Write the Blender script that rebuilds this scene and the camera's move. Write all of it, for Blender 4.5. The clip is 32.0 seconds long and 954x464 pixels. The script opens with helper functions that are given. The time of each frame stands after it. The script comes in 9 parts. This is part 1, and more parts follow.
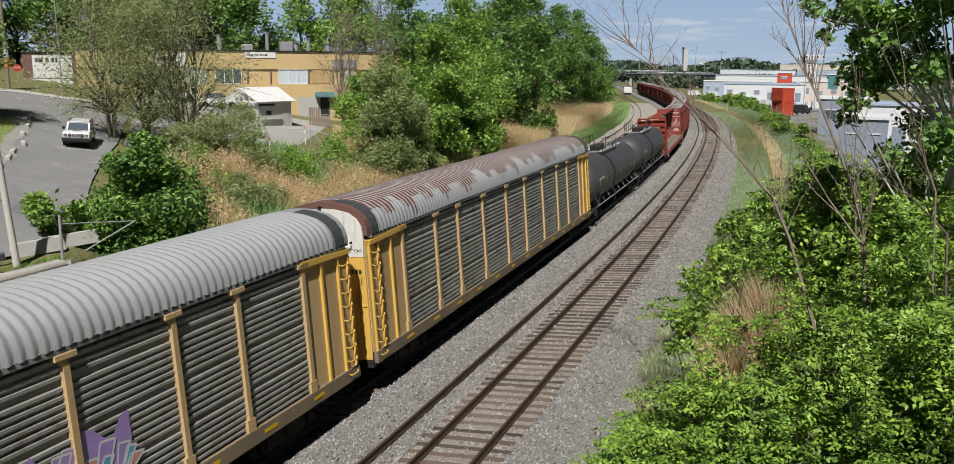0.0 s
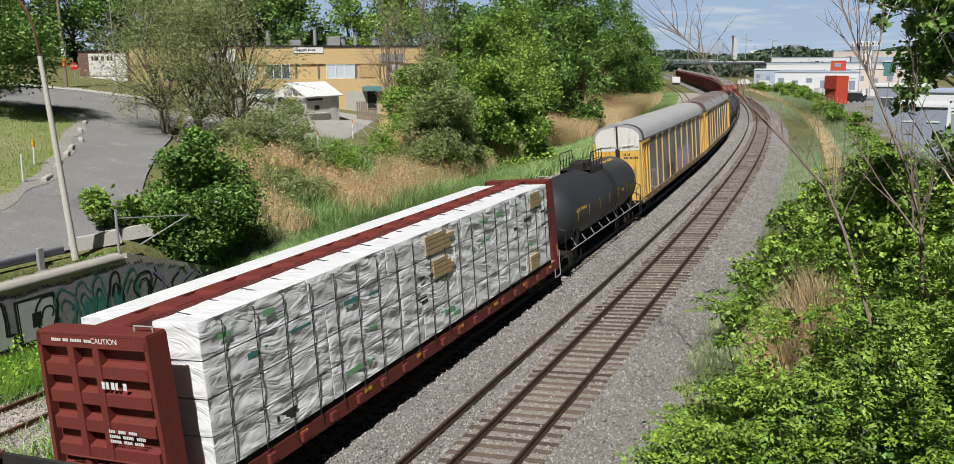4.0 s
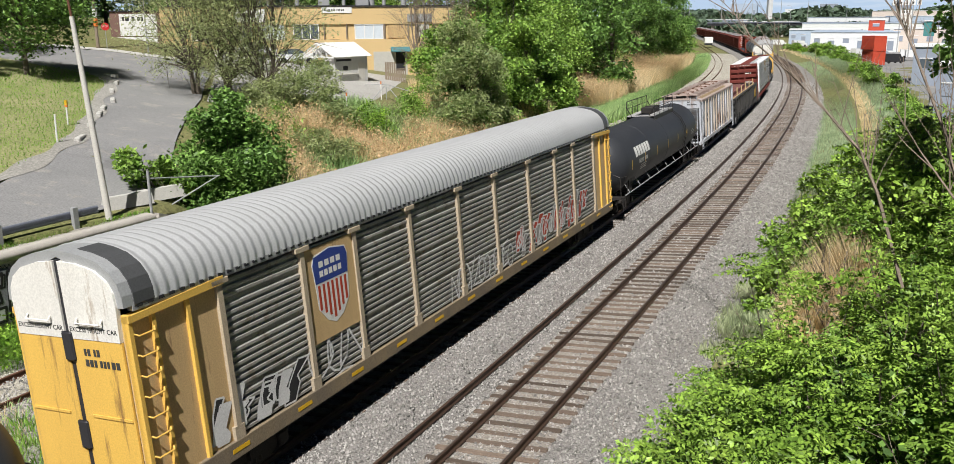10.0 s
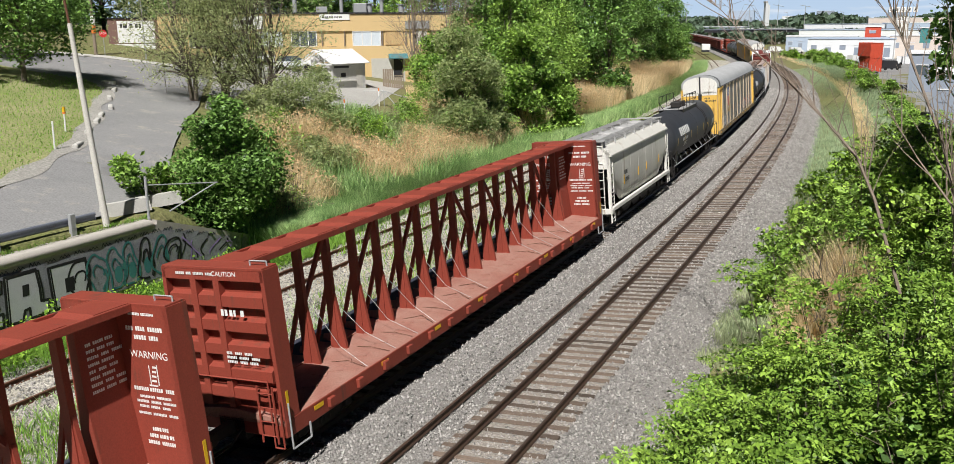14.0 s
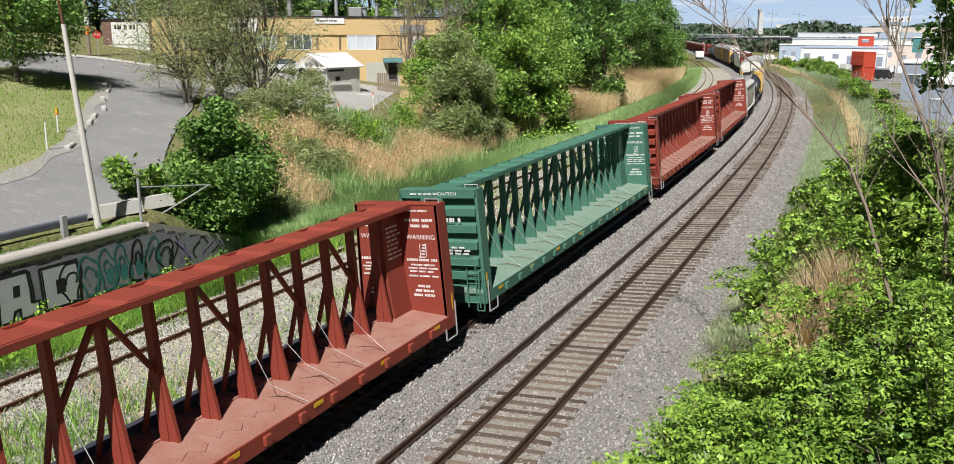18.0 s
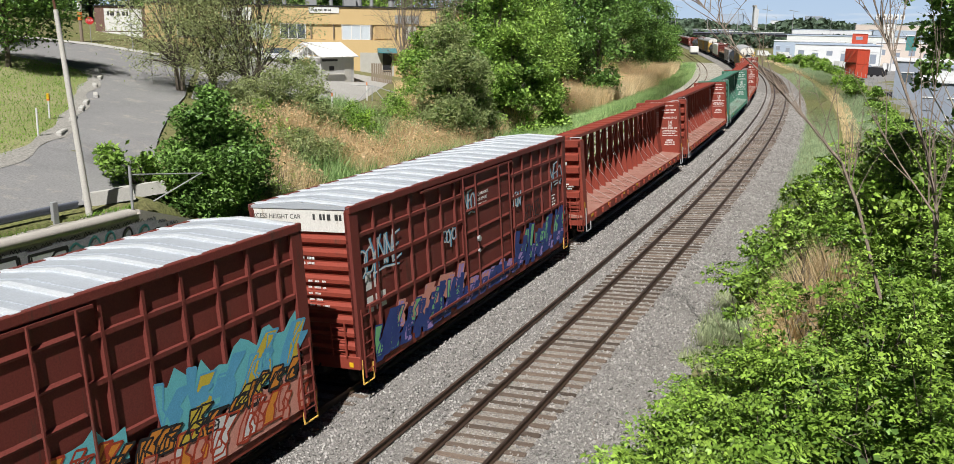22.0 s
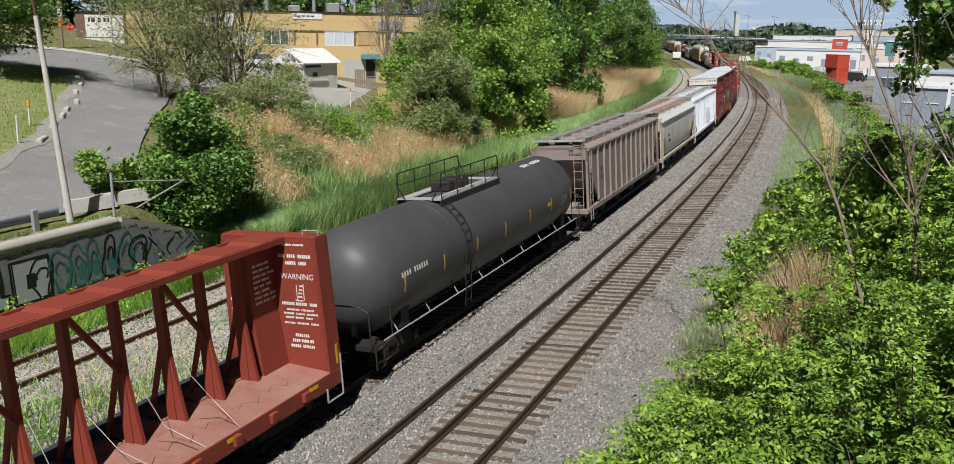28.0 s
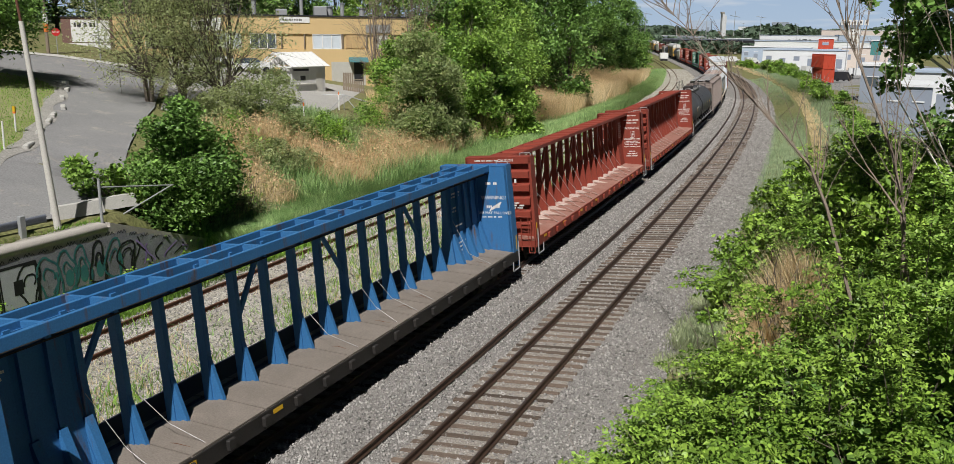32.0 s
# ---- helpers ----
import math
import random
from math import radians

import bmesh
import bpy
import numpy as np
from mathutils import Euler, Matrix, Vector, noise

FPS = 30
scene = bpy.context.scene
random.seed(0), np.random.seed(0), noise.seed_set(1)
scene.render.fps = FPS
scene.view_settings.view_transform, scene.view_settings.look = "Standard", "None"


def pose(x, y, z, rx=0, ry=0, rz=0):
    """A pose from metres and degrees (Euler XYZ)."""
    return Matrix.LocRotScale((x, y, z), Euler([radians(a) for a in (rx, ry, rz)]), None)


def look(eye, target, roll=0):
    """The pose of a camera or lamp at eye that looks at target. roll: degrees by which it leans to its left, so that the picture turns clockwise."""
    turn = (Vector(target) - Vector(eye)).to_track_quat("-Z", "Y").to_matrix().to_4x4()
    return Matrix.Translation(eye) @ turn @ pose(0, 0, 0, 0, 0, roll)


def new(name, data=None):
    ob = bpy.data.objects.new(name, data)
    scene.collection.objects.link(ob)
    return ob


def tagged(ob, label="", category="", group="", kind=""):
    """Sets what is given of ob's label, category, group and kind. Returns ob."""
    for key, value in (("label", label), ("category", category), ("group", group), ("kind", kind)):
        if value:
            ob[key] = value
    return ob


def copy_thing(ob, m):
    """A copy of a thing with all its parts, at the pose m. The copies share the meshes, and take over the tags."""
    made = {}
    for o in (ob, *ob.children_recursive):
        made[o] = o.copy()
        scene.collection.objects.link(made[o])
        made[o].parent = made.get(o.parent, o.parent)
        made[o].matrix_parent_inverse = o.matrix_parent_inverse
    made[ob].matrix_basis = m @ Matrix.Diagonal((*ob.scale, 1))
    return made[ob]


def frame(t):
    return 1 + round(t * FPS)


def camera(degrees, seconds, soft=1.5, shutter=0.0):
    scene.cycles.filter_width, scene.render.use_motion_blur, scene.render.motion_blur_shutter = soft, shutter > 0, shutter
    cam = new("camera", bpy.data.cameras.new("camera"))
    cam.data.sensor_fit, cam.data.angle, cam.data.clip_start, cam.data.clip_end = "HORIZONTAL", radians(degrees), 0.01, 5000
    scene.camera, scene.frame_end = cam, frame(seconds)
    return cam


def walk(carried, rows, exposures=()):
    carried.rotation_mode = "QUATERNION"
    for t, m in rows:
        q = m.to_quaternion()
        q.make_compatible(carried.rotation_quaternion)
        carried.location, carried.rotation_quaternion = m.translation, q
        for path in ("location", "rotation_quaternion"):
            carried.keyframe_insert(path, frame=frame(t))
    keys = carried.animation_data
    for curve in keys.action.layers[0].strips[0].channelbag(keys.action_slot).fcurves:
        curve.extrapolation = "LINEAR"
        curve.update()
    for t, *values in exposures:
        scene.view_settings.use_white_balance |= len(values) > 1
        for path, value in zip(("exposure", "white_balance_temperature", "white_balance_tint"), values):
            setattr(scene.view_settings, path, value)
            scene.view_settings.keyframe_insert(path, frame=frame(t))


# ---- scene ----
EYE = 9.444
cam = camera(58.151, 32.0, soft=0.7)
walk(cam, [
    (0, pose(0, 0, EYE, 79.075, -0.583, -3.358)),
    (0.5, pose(0, 0, EYE, 78.988, -0.416, -2.549)),
    (1, pose(0, 0, EYE, 78.923, -0.436, -2.237)),
    (1.5, pose(0, 0, EYE, 78.840, -0.356, -1.959)),
    (2, pose(0, 0, EYE, 78.805, -0.169, -1.568)),
    (2.5, pose(0, 0, EYE, 78.810, -0.075, -1.646)),
    (3, pose(0, 0, EYE, 78.820, 0.037, -1.622)),
    (3.5, pose(0, 0, EYE, 78.789, 0.158, -0.964)),
    (5.5, pose(0, 0, EYE, 76.468, 0.337, 0.335)),
    (6, pose(0, 0, EYE, 75.738, 0.124, 0.512)),
    (6.5, pose(0, 0, EYE, 75.722, 0.208, 1.004)),
    (7, pose(0, 0, EYE, 75.798, 0.209, 1.398)),
    (7.5, pose(0, 0, EYE, 75.755, 0.220, 1.490)),
    (8, pose(0, 0, EYE, 75.813, 0.237, 1.528)),
    (8.5, pose(0, 0, EYE, 75.874, 0.238, 1.545)),
    (9, pose(0, 0, EYE, 75.930, 0.254, 1.568)),
    (9.5, pose(0, 0, EYE, 75.989, 0.262, 1.560)),
    (10, pose(0, 0, EYE, 76.030, 0.314, 1.554)),
    (10.5, pose(0, 0, EYE, 76.081, 0.333, 1.606)),
    (11, pose(0, 0, EYE, 76.120, 0.336, 1.549)),
    (11.5, pose(0, 0, EYE, 76.163, 0.395, 1.488)),
    (12, pose(0, 0, EYE, 76.210, 0.515, 1.463)),
    (12.5, pose(0, 0, EYE, 76.327, 0.547, 1.440)),
    (13, pose(0, 0, EYE, 76.358, 0.527, 1.426)),
    (13.5, pose(0, 0, EYE, 76.428, 0.457, 1.421)),
    (14, pose(0, 0, EYE, 76.466, 0.325, 1.401)),
    (14.5, pose(0, 0, EYE, 76.514, 0.249, 1.370)),
    (16.5, pose(0, 0, EYE, 76.709, 0.160, 1.141)),
    (17, pose(0, 0, EYE, 76.723, 0.051, 1.082)),
    (17.5, pose(0, 0, EYE, 76.765, -0.070, 1.077)),
    (18, pose(0, 0, EYE, 76.789, -0.260, 1.069)),
    (18.5, pose(0, 0, EYE, 76.849, -0.585, 1.111)),
    (19, pose(0, 0, EYE, 76.740, -0.654, 1.099)),
    (19.5, pose(0, 0, EYE, 76.598, -0.775, 1.099)),
    (20, pose(0, 0, EYE, 76.495, -0.852, 1.103)),
    (20.5, pose(0, 0, EYE, 76.421, -0.868, 1.097)),
    (21, pose(0, 0, EYE, 76.349, -0.890, 1.111)),
    (21.5, pose(0, 0, EYE, 76.305, -1.052, 1.010)),
    (22, pose(0, 0, EYE, 76.265, -1.097, 0.741)),
    (22.5, pose(0, 0, EYE, 76.184, -1.185, 0.511)),
    (23, pose(0, 0, EYE, 76.120, -1.224, 0.302)),
    (23.5, pose(0, 0, EYE, 76.158, -1.118, 0.317)),
    (24, pose(0, 0, EYE, 76.215, -1.113, 0.256)),
    (24.5, pose(0, 0, EYE, 76.333, -1.128, 0.206)),
    (25, pose(0, 0, EYE, 76.393, -1.257, 0.212)),
    (25.5, pose(0, 0, EYE, 76.433, -1.295, 0.187)),
    (27.5, pose(0, 0, EYE, 76.647, -1.128, -0.218)),
    (28, pose(0, 0, EYE, 76.666, -1.056, -0.339)),
    (28.5, pose(0, 0, EYE, 76.678, -1.081, -0.432)),
    (29, pose(0, 0, EYE, 76.712, -1.135, -0.423)),
    (29.5, pose(0, 0, EYE, 76.772, -1.137, -0.473)),
    (30, pose(0, 0, EYE, 76.803, -1.084, -0.621)),
    (30.5, pose(0, 0, EYE, 76.843, -1.037, -0.733)),
    (31, pose(0, 0, EYE, 76.897, -1.027, -0.858)),
    (31.5, pose(0, 0, EYE, 76.950, -0.919, -0.934)),
    (32, pose(0, 0, EYE, 76.819, -0.659, -1.131)),
], exposures=[(0, 0.04), (3, 0.12), (6, 0.09), (8.3, 0.12), (9, 0.37), (10.4, 0.42), (11, 0.32), (12, 0.42), (16, 0.42), (20, 0.42), (21, 0.34), (23, 0.42), (24, 0.14), (28, 0.12), (32, 0.07)])
# ---- light ----
SUN_HEADING, SUN_HEIGHT = 12.5, 54.0        # degrees: way that the light travels from +y to +x, and its height
world = bpy.data.worlds.new("sky")
scene.world = world
world.use_nodes = True
_n = world.node_tree.nodes
_sky = _n.new("ShaderNodeTexSky")
_sky.sky_type, _sky.sun_disc = "NISHITA", False
_sky.sun_elevation, _sky.sun_rotation = radians(SUN_HEIGHT), radians(180 + SUN_HEADING)
_sky.air_density, _sky.dust_density, _sky.ozone_density = 0.08, 0.005, 6.0
_bg = _n["Background"]
_bg.inputs["Strength"].default_value = 0.05
world.node_tree.links.new(_sky.outputs[0], _bg.inputs[0])
_l = bpy.data.lights.new("sun", "SUN")
_l.energy, _l.angle, _l.color = 5.0, radians(0.53), (1.0, 0.97, 0.93)
sun = new("sun", _l)
_h, _e = radians(SUN_HEADING), radians(SUN_HEIGHT)
sun.matrix_world = look((0, -30, 60), (math.sin(_h) * math.cos(_e), -30 + math.cos(_h) * math.cos(_e), 60 - math.sin(_e)))


# ---- materials ----
def material(name, colour, rough=0.7, metal=0.0, other=None, scale=1.5, amount=0.5, grain=0.12, fine=30.0,
             bump=0.15, depth=0.01, vary=0.0, streak=False, dirt=None, dirt_amount=0.0, coord="Object"):
    """Base colour with a second colour in patches, fine grain, relief, and a shift from object to object."""
    m = bpy.data.materials.new(name)
    m.use_nodes = True
    t, n = m.node_tree, m.node_tree.nodes
    b = n["Principled BSDF"]
    b.inputs["Metallic"].default_value = metal
    b.inputs["Specular IOR Level"].default_value = 0.35
    tex = n.new("ShaderNodeTexCoord")
    src = tex.outputs[coord]
    if streak:
        mp = n.new("ShaderNodeMapping")
        mp.inputs["Scale"].default_value = (1, 1, 0.12)
        t.links.new(src, mp.inputs[0])
        patch_src = mp.outputs[0]
    else:
        patch_src = src
    big = n.new("ShaderNodeTexNoise")
    big.inputs["Scale"].default_value, big.inputs["Detail"].default_value = scale, 5.0
    big.inputs["Roughness"].default_value = 0.65
    t.links.new(patch_src, big.inputs["Vector"])
    small = n.new("ShaderNodeTexNoise")
    small.inputs["Scale"].default_value, small.inputs["Detail"].default_value = fine, 4.0
    t.links.new(src, small.inputs["Vector"])
    ramp = n.new("ShaderNodeMapRange")
    ramp.inputs[1].default_value, ramp.inputs[2].default_value = 0.5 - 0.22, 0.5 + 0.22
    ramp.inputs[4].default_value = 1.0
    t.links.new(big.outputs["Fac"], ramp.inputs[0])
    mul = n.new("ShaderNodeMath")
    mul.operation = "MULTIPLY"
    mul.inputs[1].default_value = amount
    t.links.new(ramp.outputs[0], mul.inputs[0])
    mix = n.new("ShaderNodeMix")
    mix.data_type = "RGBA"
    mix.inputs[6].default_value = (*colour, 1)
    mix.inputs[7].default_value = (*(other or [c * 0.7 for c in colour]), 1)
    t.links.new(mul.outputs[0], mix.inputs[0])
    last = mix.outputs[2]
    if dirt:
        d = n.new("ShaderNodeTexNoise")
        d.inputs["Scale"].default_value, d.inputs["Detail"].default_value = scale * 3.1, 6.0
        d.inputs["Roughness"].default_value = 0.7
        t.links.new(patch_src, d.inputs["Vector"])
        dr = n.new("ShaderNodeMapRange")
        dr.inputs[1].default_value, dr.inputs[2].default_value = 0.62 - 0.25 * dirt_amount, 0.72 - 0.1 * dirt_amount
        t.links.new(d.outputs["Fac"], dr.inputs[0])
        dm = n.new("ShaderNodeMix")
        dm.data_type = "RGBA"
        dm.inputs[7].default_value = (*dirt, 1)
        t.links.new(dr.outputs[0], dm.inputs[0])
        t.links.new(last, dm.inputs[6])
        last = dm.outputs[2]
    gr = n.new("ShaderNodeMapRange")
    gr.inputs[1].default_value, gr.inputs[2].default_value = 0.3, 0.7
    gr.inputs[3].default_value, gr.inputs[4].default_value = 1 - grain, 1 + grain
    t.links.new(small.outputs["Fac"], gr.inputs[0])
    val = gr.outputs[0]
    if vary:
        info = n.new("ShaderNodeObjectInfo")
        geo = n.new("ShaderNodeNewGeometry")
        add = n.new("ShaderNodeMath")
        add.operation = "ADD"
        t.links.new(info.outputs["Random"], add.inputs[0])
        t.links.new(geo.outputs["Random Per Island"], add.inputs[1])
        fr = n.new("ShaderNodeMath")
        fr.operation = "FRACT"
        t.links.new(add.outputs[0], fr.inputs[0])
        vr = n.new("ShaderNodeMapRange")
        vr.inputs[3].default_value, vr.inputs[4].default_value = 1 - vary, 1 + vary
        t.links.new(fr.outputs[0], vr.inputs[0])
        vm = n.new("ShaderNodeMath")
        vm.operation = "MULTIPLY"
        t.links.new(val, vm.inputs[0])
        t.links.new(vr.outputs[0], vm.inputs[1])
        val = vm.outputs[0]
    sc = n.new("ShaderNodeVectorMath")
    sc.operation = "SCALE"
    t.links.new(last, sc.inputs[0])
    t.links.new(val, sc.inputs["Scale"])
    t.links.new(sc.outputs[0], b.inputs["Base Color"])
    rr = n.new("ShaderNodeMapRange")
    rr.inputs[3].default_value, rr.inputs[4].default_value = max(0.05, rough - 0.12), min(1.0, rough + 0.12)
    t.links.new(big.outputs["Fac"], rr.inputs[0])
    t.links.new(rr.outputs[0], b.inputs["Roughness"])
    if bump:
        bp = n.new("ShaderNodeBump")
        bp.inputs["Strength"].default_value, bp.inputs["Distance"].default_value = bump, depth
        t.links.new(small.outputs["Fac"], bp.inputs["Height"])
        t.links.new(bp.outputs[0], b.inputs["Normal"])
    return m


def leaf_material(name, a, b2, rough=0.42, through_light=0.18, vary=0.5):
    """Leaves: two greens in patches of the crown, a shift from leaf to leaf, and light that passes through."""
    m = bpy.data.materials.new(name)
    m.use_nodes = True
    t, n = m.node_tree, m.node_tree.nodes
    b = n["Principled BSDF"]
    tex, geo = n.new("ShaderNodeTexCoord"), n.new("ShaderNodeNewGeometry")
    big = n.new("ShaderNodeTexNoise")
    big.inputs["Scale"].default_value, big.inputs["Detail"].default_value = 0.6, 3.0
    t.links.new(tex.outputs["Object"], big.inputs["Vector"])
    mr = n.new("ShaderNodeMapRange")
    mr.inputs[1].default_value, mr.inputs[2].default_value = 0.35, 0.65
    t.links.new(big.outputs["Fac"], mr.inputs[0])
    av = n.new("ShaderNodeMath")
    av.operation = "MULTIPLY_ADD"
    av.inputs[1].default_value, av.inputs[2].default_value = 0.6, -0.3
    t.links.new(geo.outputs["Random Per Island"], av.inputs[0])
    ad = n.new("ShaderNodeMath")
    ad.operation, ad.use_clamp = "ADD", True
    t.links.new(mr.outputs[0], ad.inputs[0])
    t.links.new(av.outputs[0], ad.inputs[1])
    mix = n.new("ShaderNodeMix")
    mix.data_type = "RGBA"
    mix.inputs[6].default_value, mix.inputs[7].default_value = (*a, 1), (*b2, 1)
    t.links.new(ad.outputs[0], mix.inputs[0])
    vr = n.new("ShaderNodeMapRange")
    vr.inputs[3].default_value, vr.inputs[4].default_value = 1 - vary, 1 + vary
    t.links.new(geo.outputs["Random Per Island"], vr.inputs[0])
    sc = n.new("ShaderNodeVectorMath")
    sc.operation = "SCALE"
    t.links.new(mix.outputs[2], sc.inputs[0])
    t.links.new(vr.outputs[0], sc.inputs["Scale"])
    t.links.new(sc.outputs[0], b.inputs["Base Color"])
    b.inputs["Roughness"].default_value = rough
    b.inputs["Specular IOR Level"].default_value = 0.3
    tr = n.new("ShaderNodeBsdfTranslucent")
    t.links.new(sc.outputs[0], tr.inputs[0])
    ms = n.new("ShaderNodeMixShader")
    ms.inputs[0].default_value = through_light
    t.links.new(b.outputs[0], ms.inputs[1])
    t.links.new(tr.outputs[0], ms.inputs[2])
    t.links.new(ms.outputs[0], n["Material Output"].inputs[0])
    return m


M = {}
M["gravel"] = material("gravel", (0.25, 0.239, 0.226), 0.9, other=(0.19, 0.178, 0.165), scale=0.35, amount=0.7, grain=0.55, fine=28, bump=0.9, depth=0.05, coord="Object")
M["siding_gravel"] = material("weedy_gravel", (0.45, 0.425, 0.38), 0.95, other=(0.25, 0.235, 0.18), scale=0.9, amount=0.95, grain=0.7, fine=22, bump=0.8, depth=0.04)
M["stone"] = material("stone", (0.32, 0.307, 0.292), 0.9, other=(0.215, 0.20, 0.187), scale=0.4, amount=0.7, grain=0.2, fine=40, vary=0.55, bump=0.3)
M["tie"] = material("tie_wood", (0.088, 0.064, 0.049), 0.9, other=(0.155, 0.12, 0.095), scale=2.5, amount=0.8, grain=0.3, fine=35, bump=0.5, vary=0.5)
M["rail"] = material("rail_steel", (0.085, 0.055, 0.042), 0.5, 0.35, other=(0.12, 0.07, 0.05), scale=3, grain=0.15, bump=0.1)
M["rail_top"] = material("worn_rail_head", (0.10, 0.075, 0.065), 0.35, 0.6, other=(0.16, 0.12, 0.10), scale=1.5, grain=0.1, bump=0.05)
M["rust"] = material("rusty_steel", (0.13, 0.06, 0.035), 0.85, 0.1, other=(0.08, 0.045, 0.03), scale=3, grain=0.25)
M["soil"] = material("soil_grass", (0.13, 0.15, 0.045), 0.95, other=(0.20, 0.17, 0.09), scale=0.25, amount=0.8, grain=0.4, fine=6, bump=0.8, depth=0.06)
M["lawn"] = material("lawn", (0.16, 0.205, 0.055), 0.95, other=(0.33, 0.30, 0.17), scale=0.16, amount=0.9, grain=0.35, fine=9, bump=0.6, depth=0.04)
M["asphalt"] = material("asphalt", (0.245, 0.243, 0.242), 0.9, other=(0.19, 0.19, 0.193), scale=0.22, amount=0.85, grain=0.2, fine=14, bump=0.3, dirt=(0.32, 0.30, 0.27), dirt_amount=0.25)
M["shoulder"] = material("dusty_road_shoulder", (0.31, 0.30, 0.275), 0.95, other=(0.255, 0.245, 0.225), scale=0.5, amount=0.9, grain=0.3, fine=9, bump=0.4)
M["bed"] = material("oily_track_bed", (0.28, 0.255, 0.225), 0.95, other=(0.205, 0.182, 0.16), scale=0.7, amount=0.7, grain=0.45, fine=24, bump=0.8, depth=0.04)
M["lot"] = material("gravel_lot", (0.38, 0.37, 0.35), 0.95, other=(0.30, 0.29, 0.27), scale=0.3, amount=0.7, grain=0.2, fine=10)
M["concrete"] = material("old_concrete", (0.46, 0.43, 0.39), 0.9, other=(0.31, 0.29, 0.26), scale=0.7, amount=0.7, grain=0.15, fine=25, streak=True)
M["pale_concrete"] = material("pale_concrete", (0.5, 0.49, 0.46), 0.9, other=(0.38, 0.37, 0.34), scale=1.5, grain=0.15)
M["galv"] = material("galvanised_steel", (0.40, 0.41, 0.42), 0.5, 0.25, other=(0.30, 0.31, 0.32), scale=1.2, grain=0.1, streak=True)
M["panel"] = material("dirty_galvanised_panel", (0.36, 0.355, 0.335), 0.6, 0.1, other=(0.22, 0.21, 0.19), scale=0.9, amount=0.85, grain=0.15, streak=False, dirt=(0.17, 0.145, 0.115), dirt_amount=0.35)
M["roof_galv"] = material("autorack_roof", (0.46, 0.47, 0.48), 0.45, 0.2, other=(0.36, 0.365, 0.37), scale=0.5, grain=0.08)
M["roof_rust"] = material("rusting_roof", (0.17, 0.085, 0.065), 0.85, 0.0, other=(0.12, 0.065, 0.055), scale=1.2, grain=0.2)
M["yellow"] = material("yellow_paint", (0.74, 0.47, 0.10), 0.55, other=(0.62, 0.38, 0.09), scale=0.8, amount=0.6, grain=0.1, streak=True, dirt=(0.22, 0.12, 0.05), dirt_amount=0.12)
M["tan"] = material("faded_yellow_paint", (0.62, 0.44, 0.22), 0.65, other=(0.42, 0.28, 0.14), scale=0.8, amount=0.7, grain=0.12, streak=True, dirt=(0.16, 0.09, 0.05), dirt_amount=0.15)
M["sill"] = material("grimy_sill_paint", (0.26, 0.20, 0.12), 0.75, other=(0.15, 0.125, 0.10), scale=1.0, amount=0.9, grain=0.2, streak=True)
M["post_grey"] = material("grimy_side_post_paint", (0.55, 0.46, 0.33), 0.65, other=(0.27, 0.22, 0.165), scale=0.9, amount=0.8, grain=0.15, streak=True, dirt=(0.14, 0.085, 0.055), dirt_amount=0.25)
M["cream"] = material("grimy_white_paint", (0.74, 0.73, 0.69), 0.55, other=(0.57, 0.55, 0.51), scale=1.2, amount=0.6, streak=True, dirt=(0.30, 0.22, 0.14), dirt_amount=0.08)
M["white"] = material("white_paint", (0.78, 0.78, 0.77), 0.5, other=(0.66, 0.66, 0.65), scale=1.5, amount=0.5, grain=0.06)
M["tank"] = material("black_tank_paint", (0.027, 0.030, 0.036), 0.52, other=(0.042, 0.044, 0.049), scale=0.6, amount=0.8, grain=0.12, streak=True, bump=0.05)
M["tank_grey"] = material("grey_tank_paint", (0.075, 0.078, 0.082), 0.5, other=(0.055, 0.056, 0.058), scale=0.6, amount=0.8, grain=0.12, streak=True, bump=0.05)
M["black"] = material("black_steel", (0.022, 0.022, 0.023), 0.6, 0.1, other=(0.05, 0.04, 0.032), scale=2, grain=0.2)
# grime of the running gear; also used as shade colour in recesses
M["under"] = material("undercarriage_grime_and_shade", (0.02, 0.018, 0.016), 0.85, other=(0.035, 0.028, 0.022), scale=3, grain=0.3)
M["red"] = material("boxcar_red_paint", (0.26, 0.048, 0.030), 0.6, other=(0.20, 0.042, 0.028), scale=0.8, amount=0.8, grain=0.12, streak=True, dirt=(0.10, 0.05, 0.035), dirt_amount=0.12)
M["red_dark"] = material("dull_red_paint", (0.17, 0.034, 0.026), 0.65, other=(0.125, 0.030, 0.024), scale=0.8, amount=0.8, grain=0.15, streak=True, dirt=(0.07, 0.04, 0.03), dirt_amount=0.15)
M["deck_red"] = material("worn_red_deck", (0.27, 0.105, 0.08), 0.8, other=(0.36, 0.22, 0.175), scale=0.9, amount=0.8, grain=0.2)
M["green"] = material("green_paint", (0.055, 0.16, 0.11), 0.6, other=(0.075, 0.19, 0.14), scale=0.8, amount=0.8, grain=0.12, streak=True, dirt=(0.07, 0.08, 0.06), dirt_amount=0.1)
M["deck_green"] = material("worn_green_deck", (0.14, 0.24, 0.18), 0.8, other=(0.24, 0.30, 0.25), scale=0.9, amount=0.8, grain=0.2)
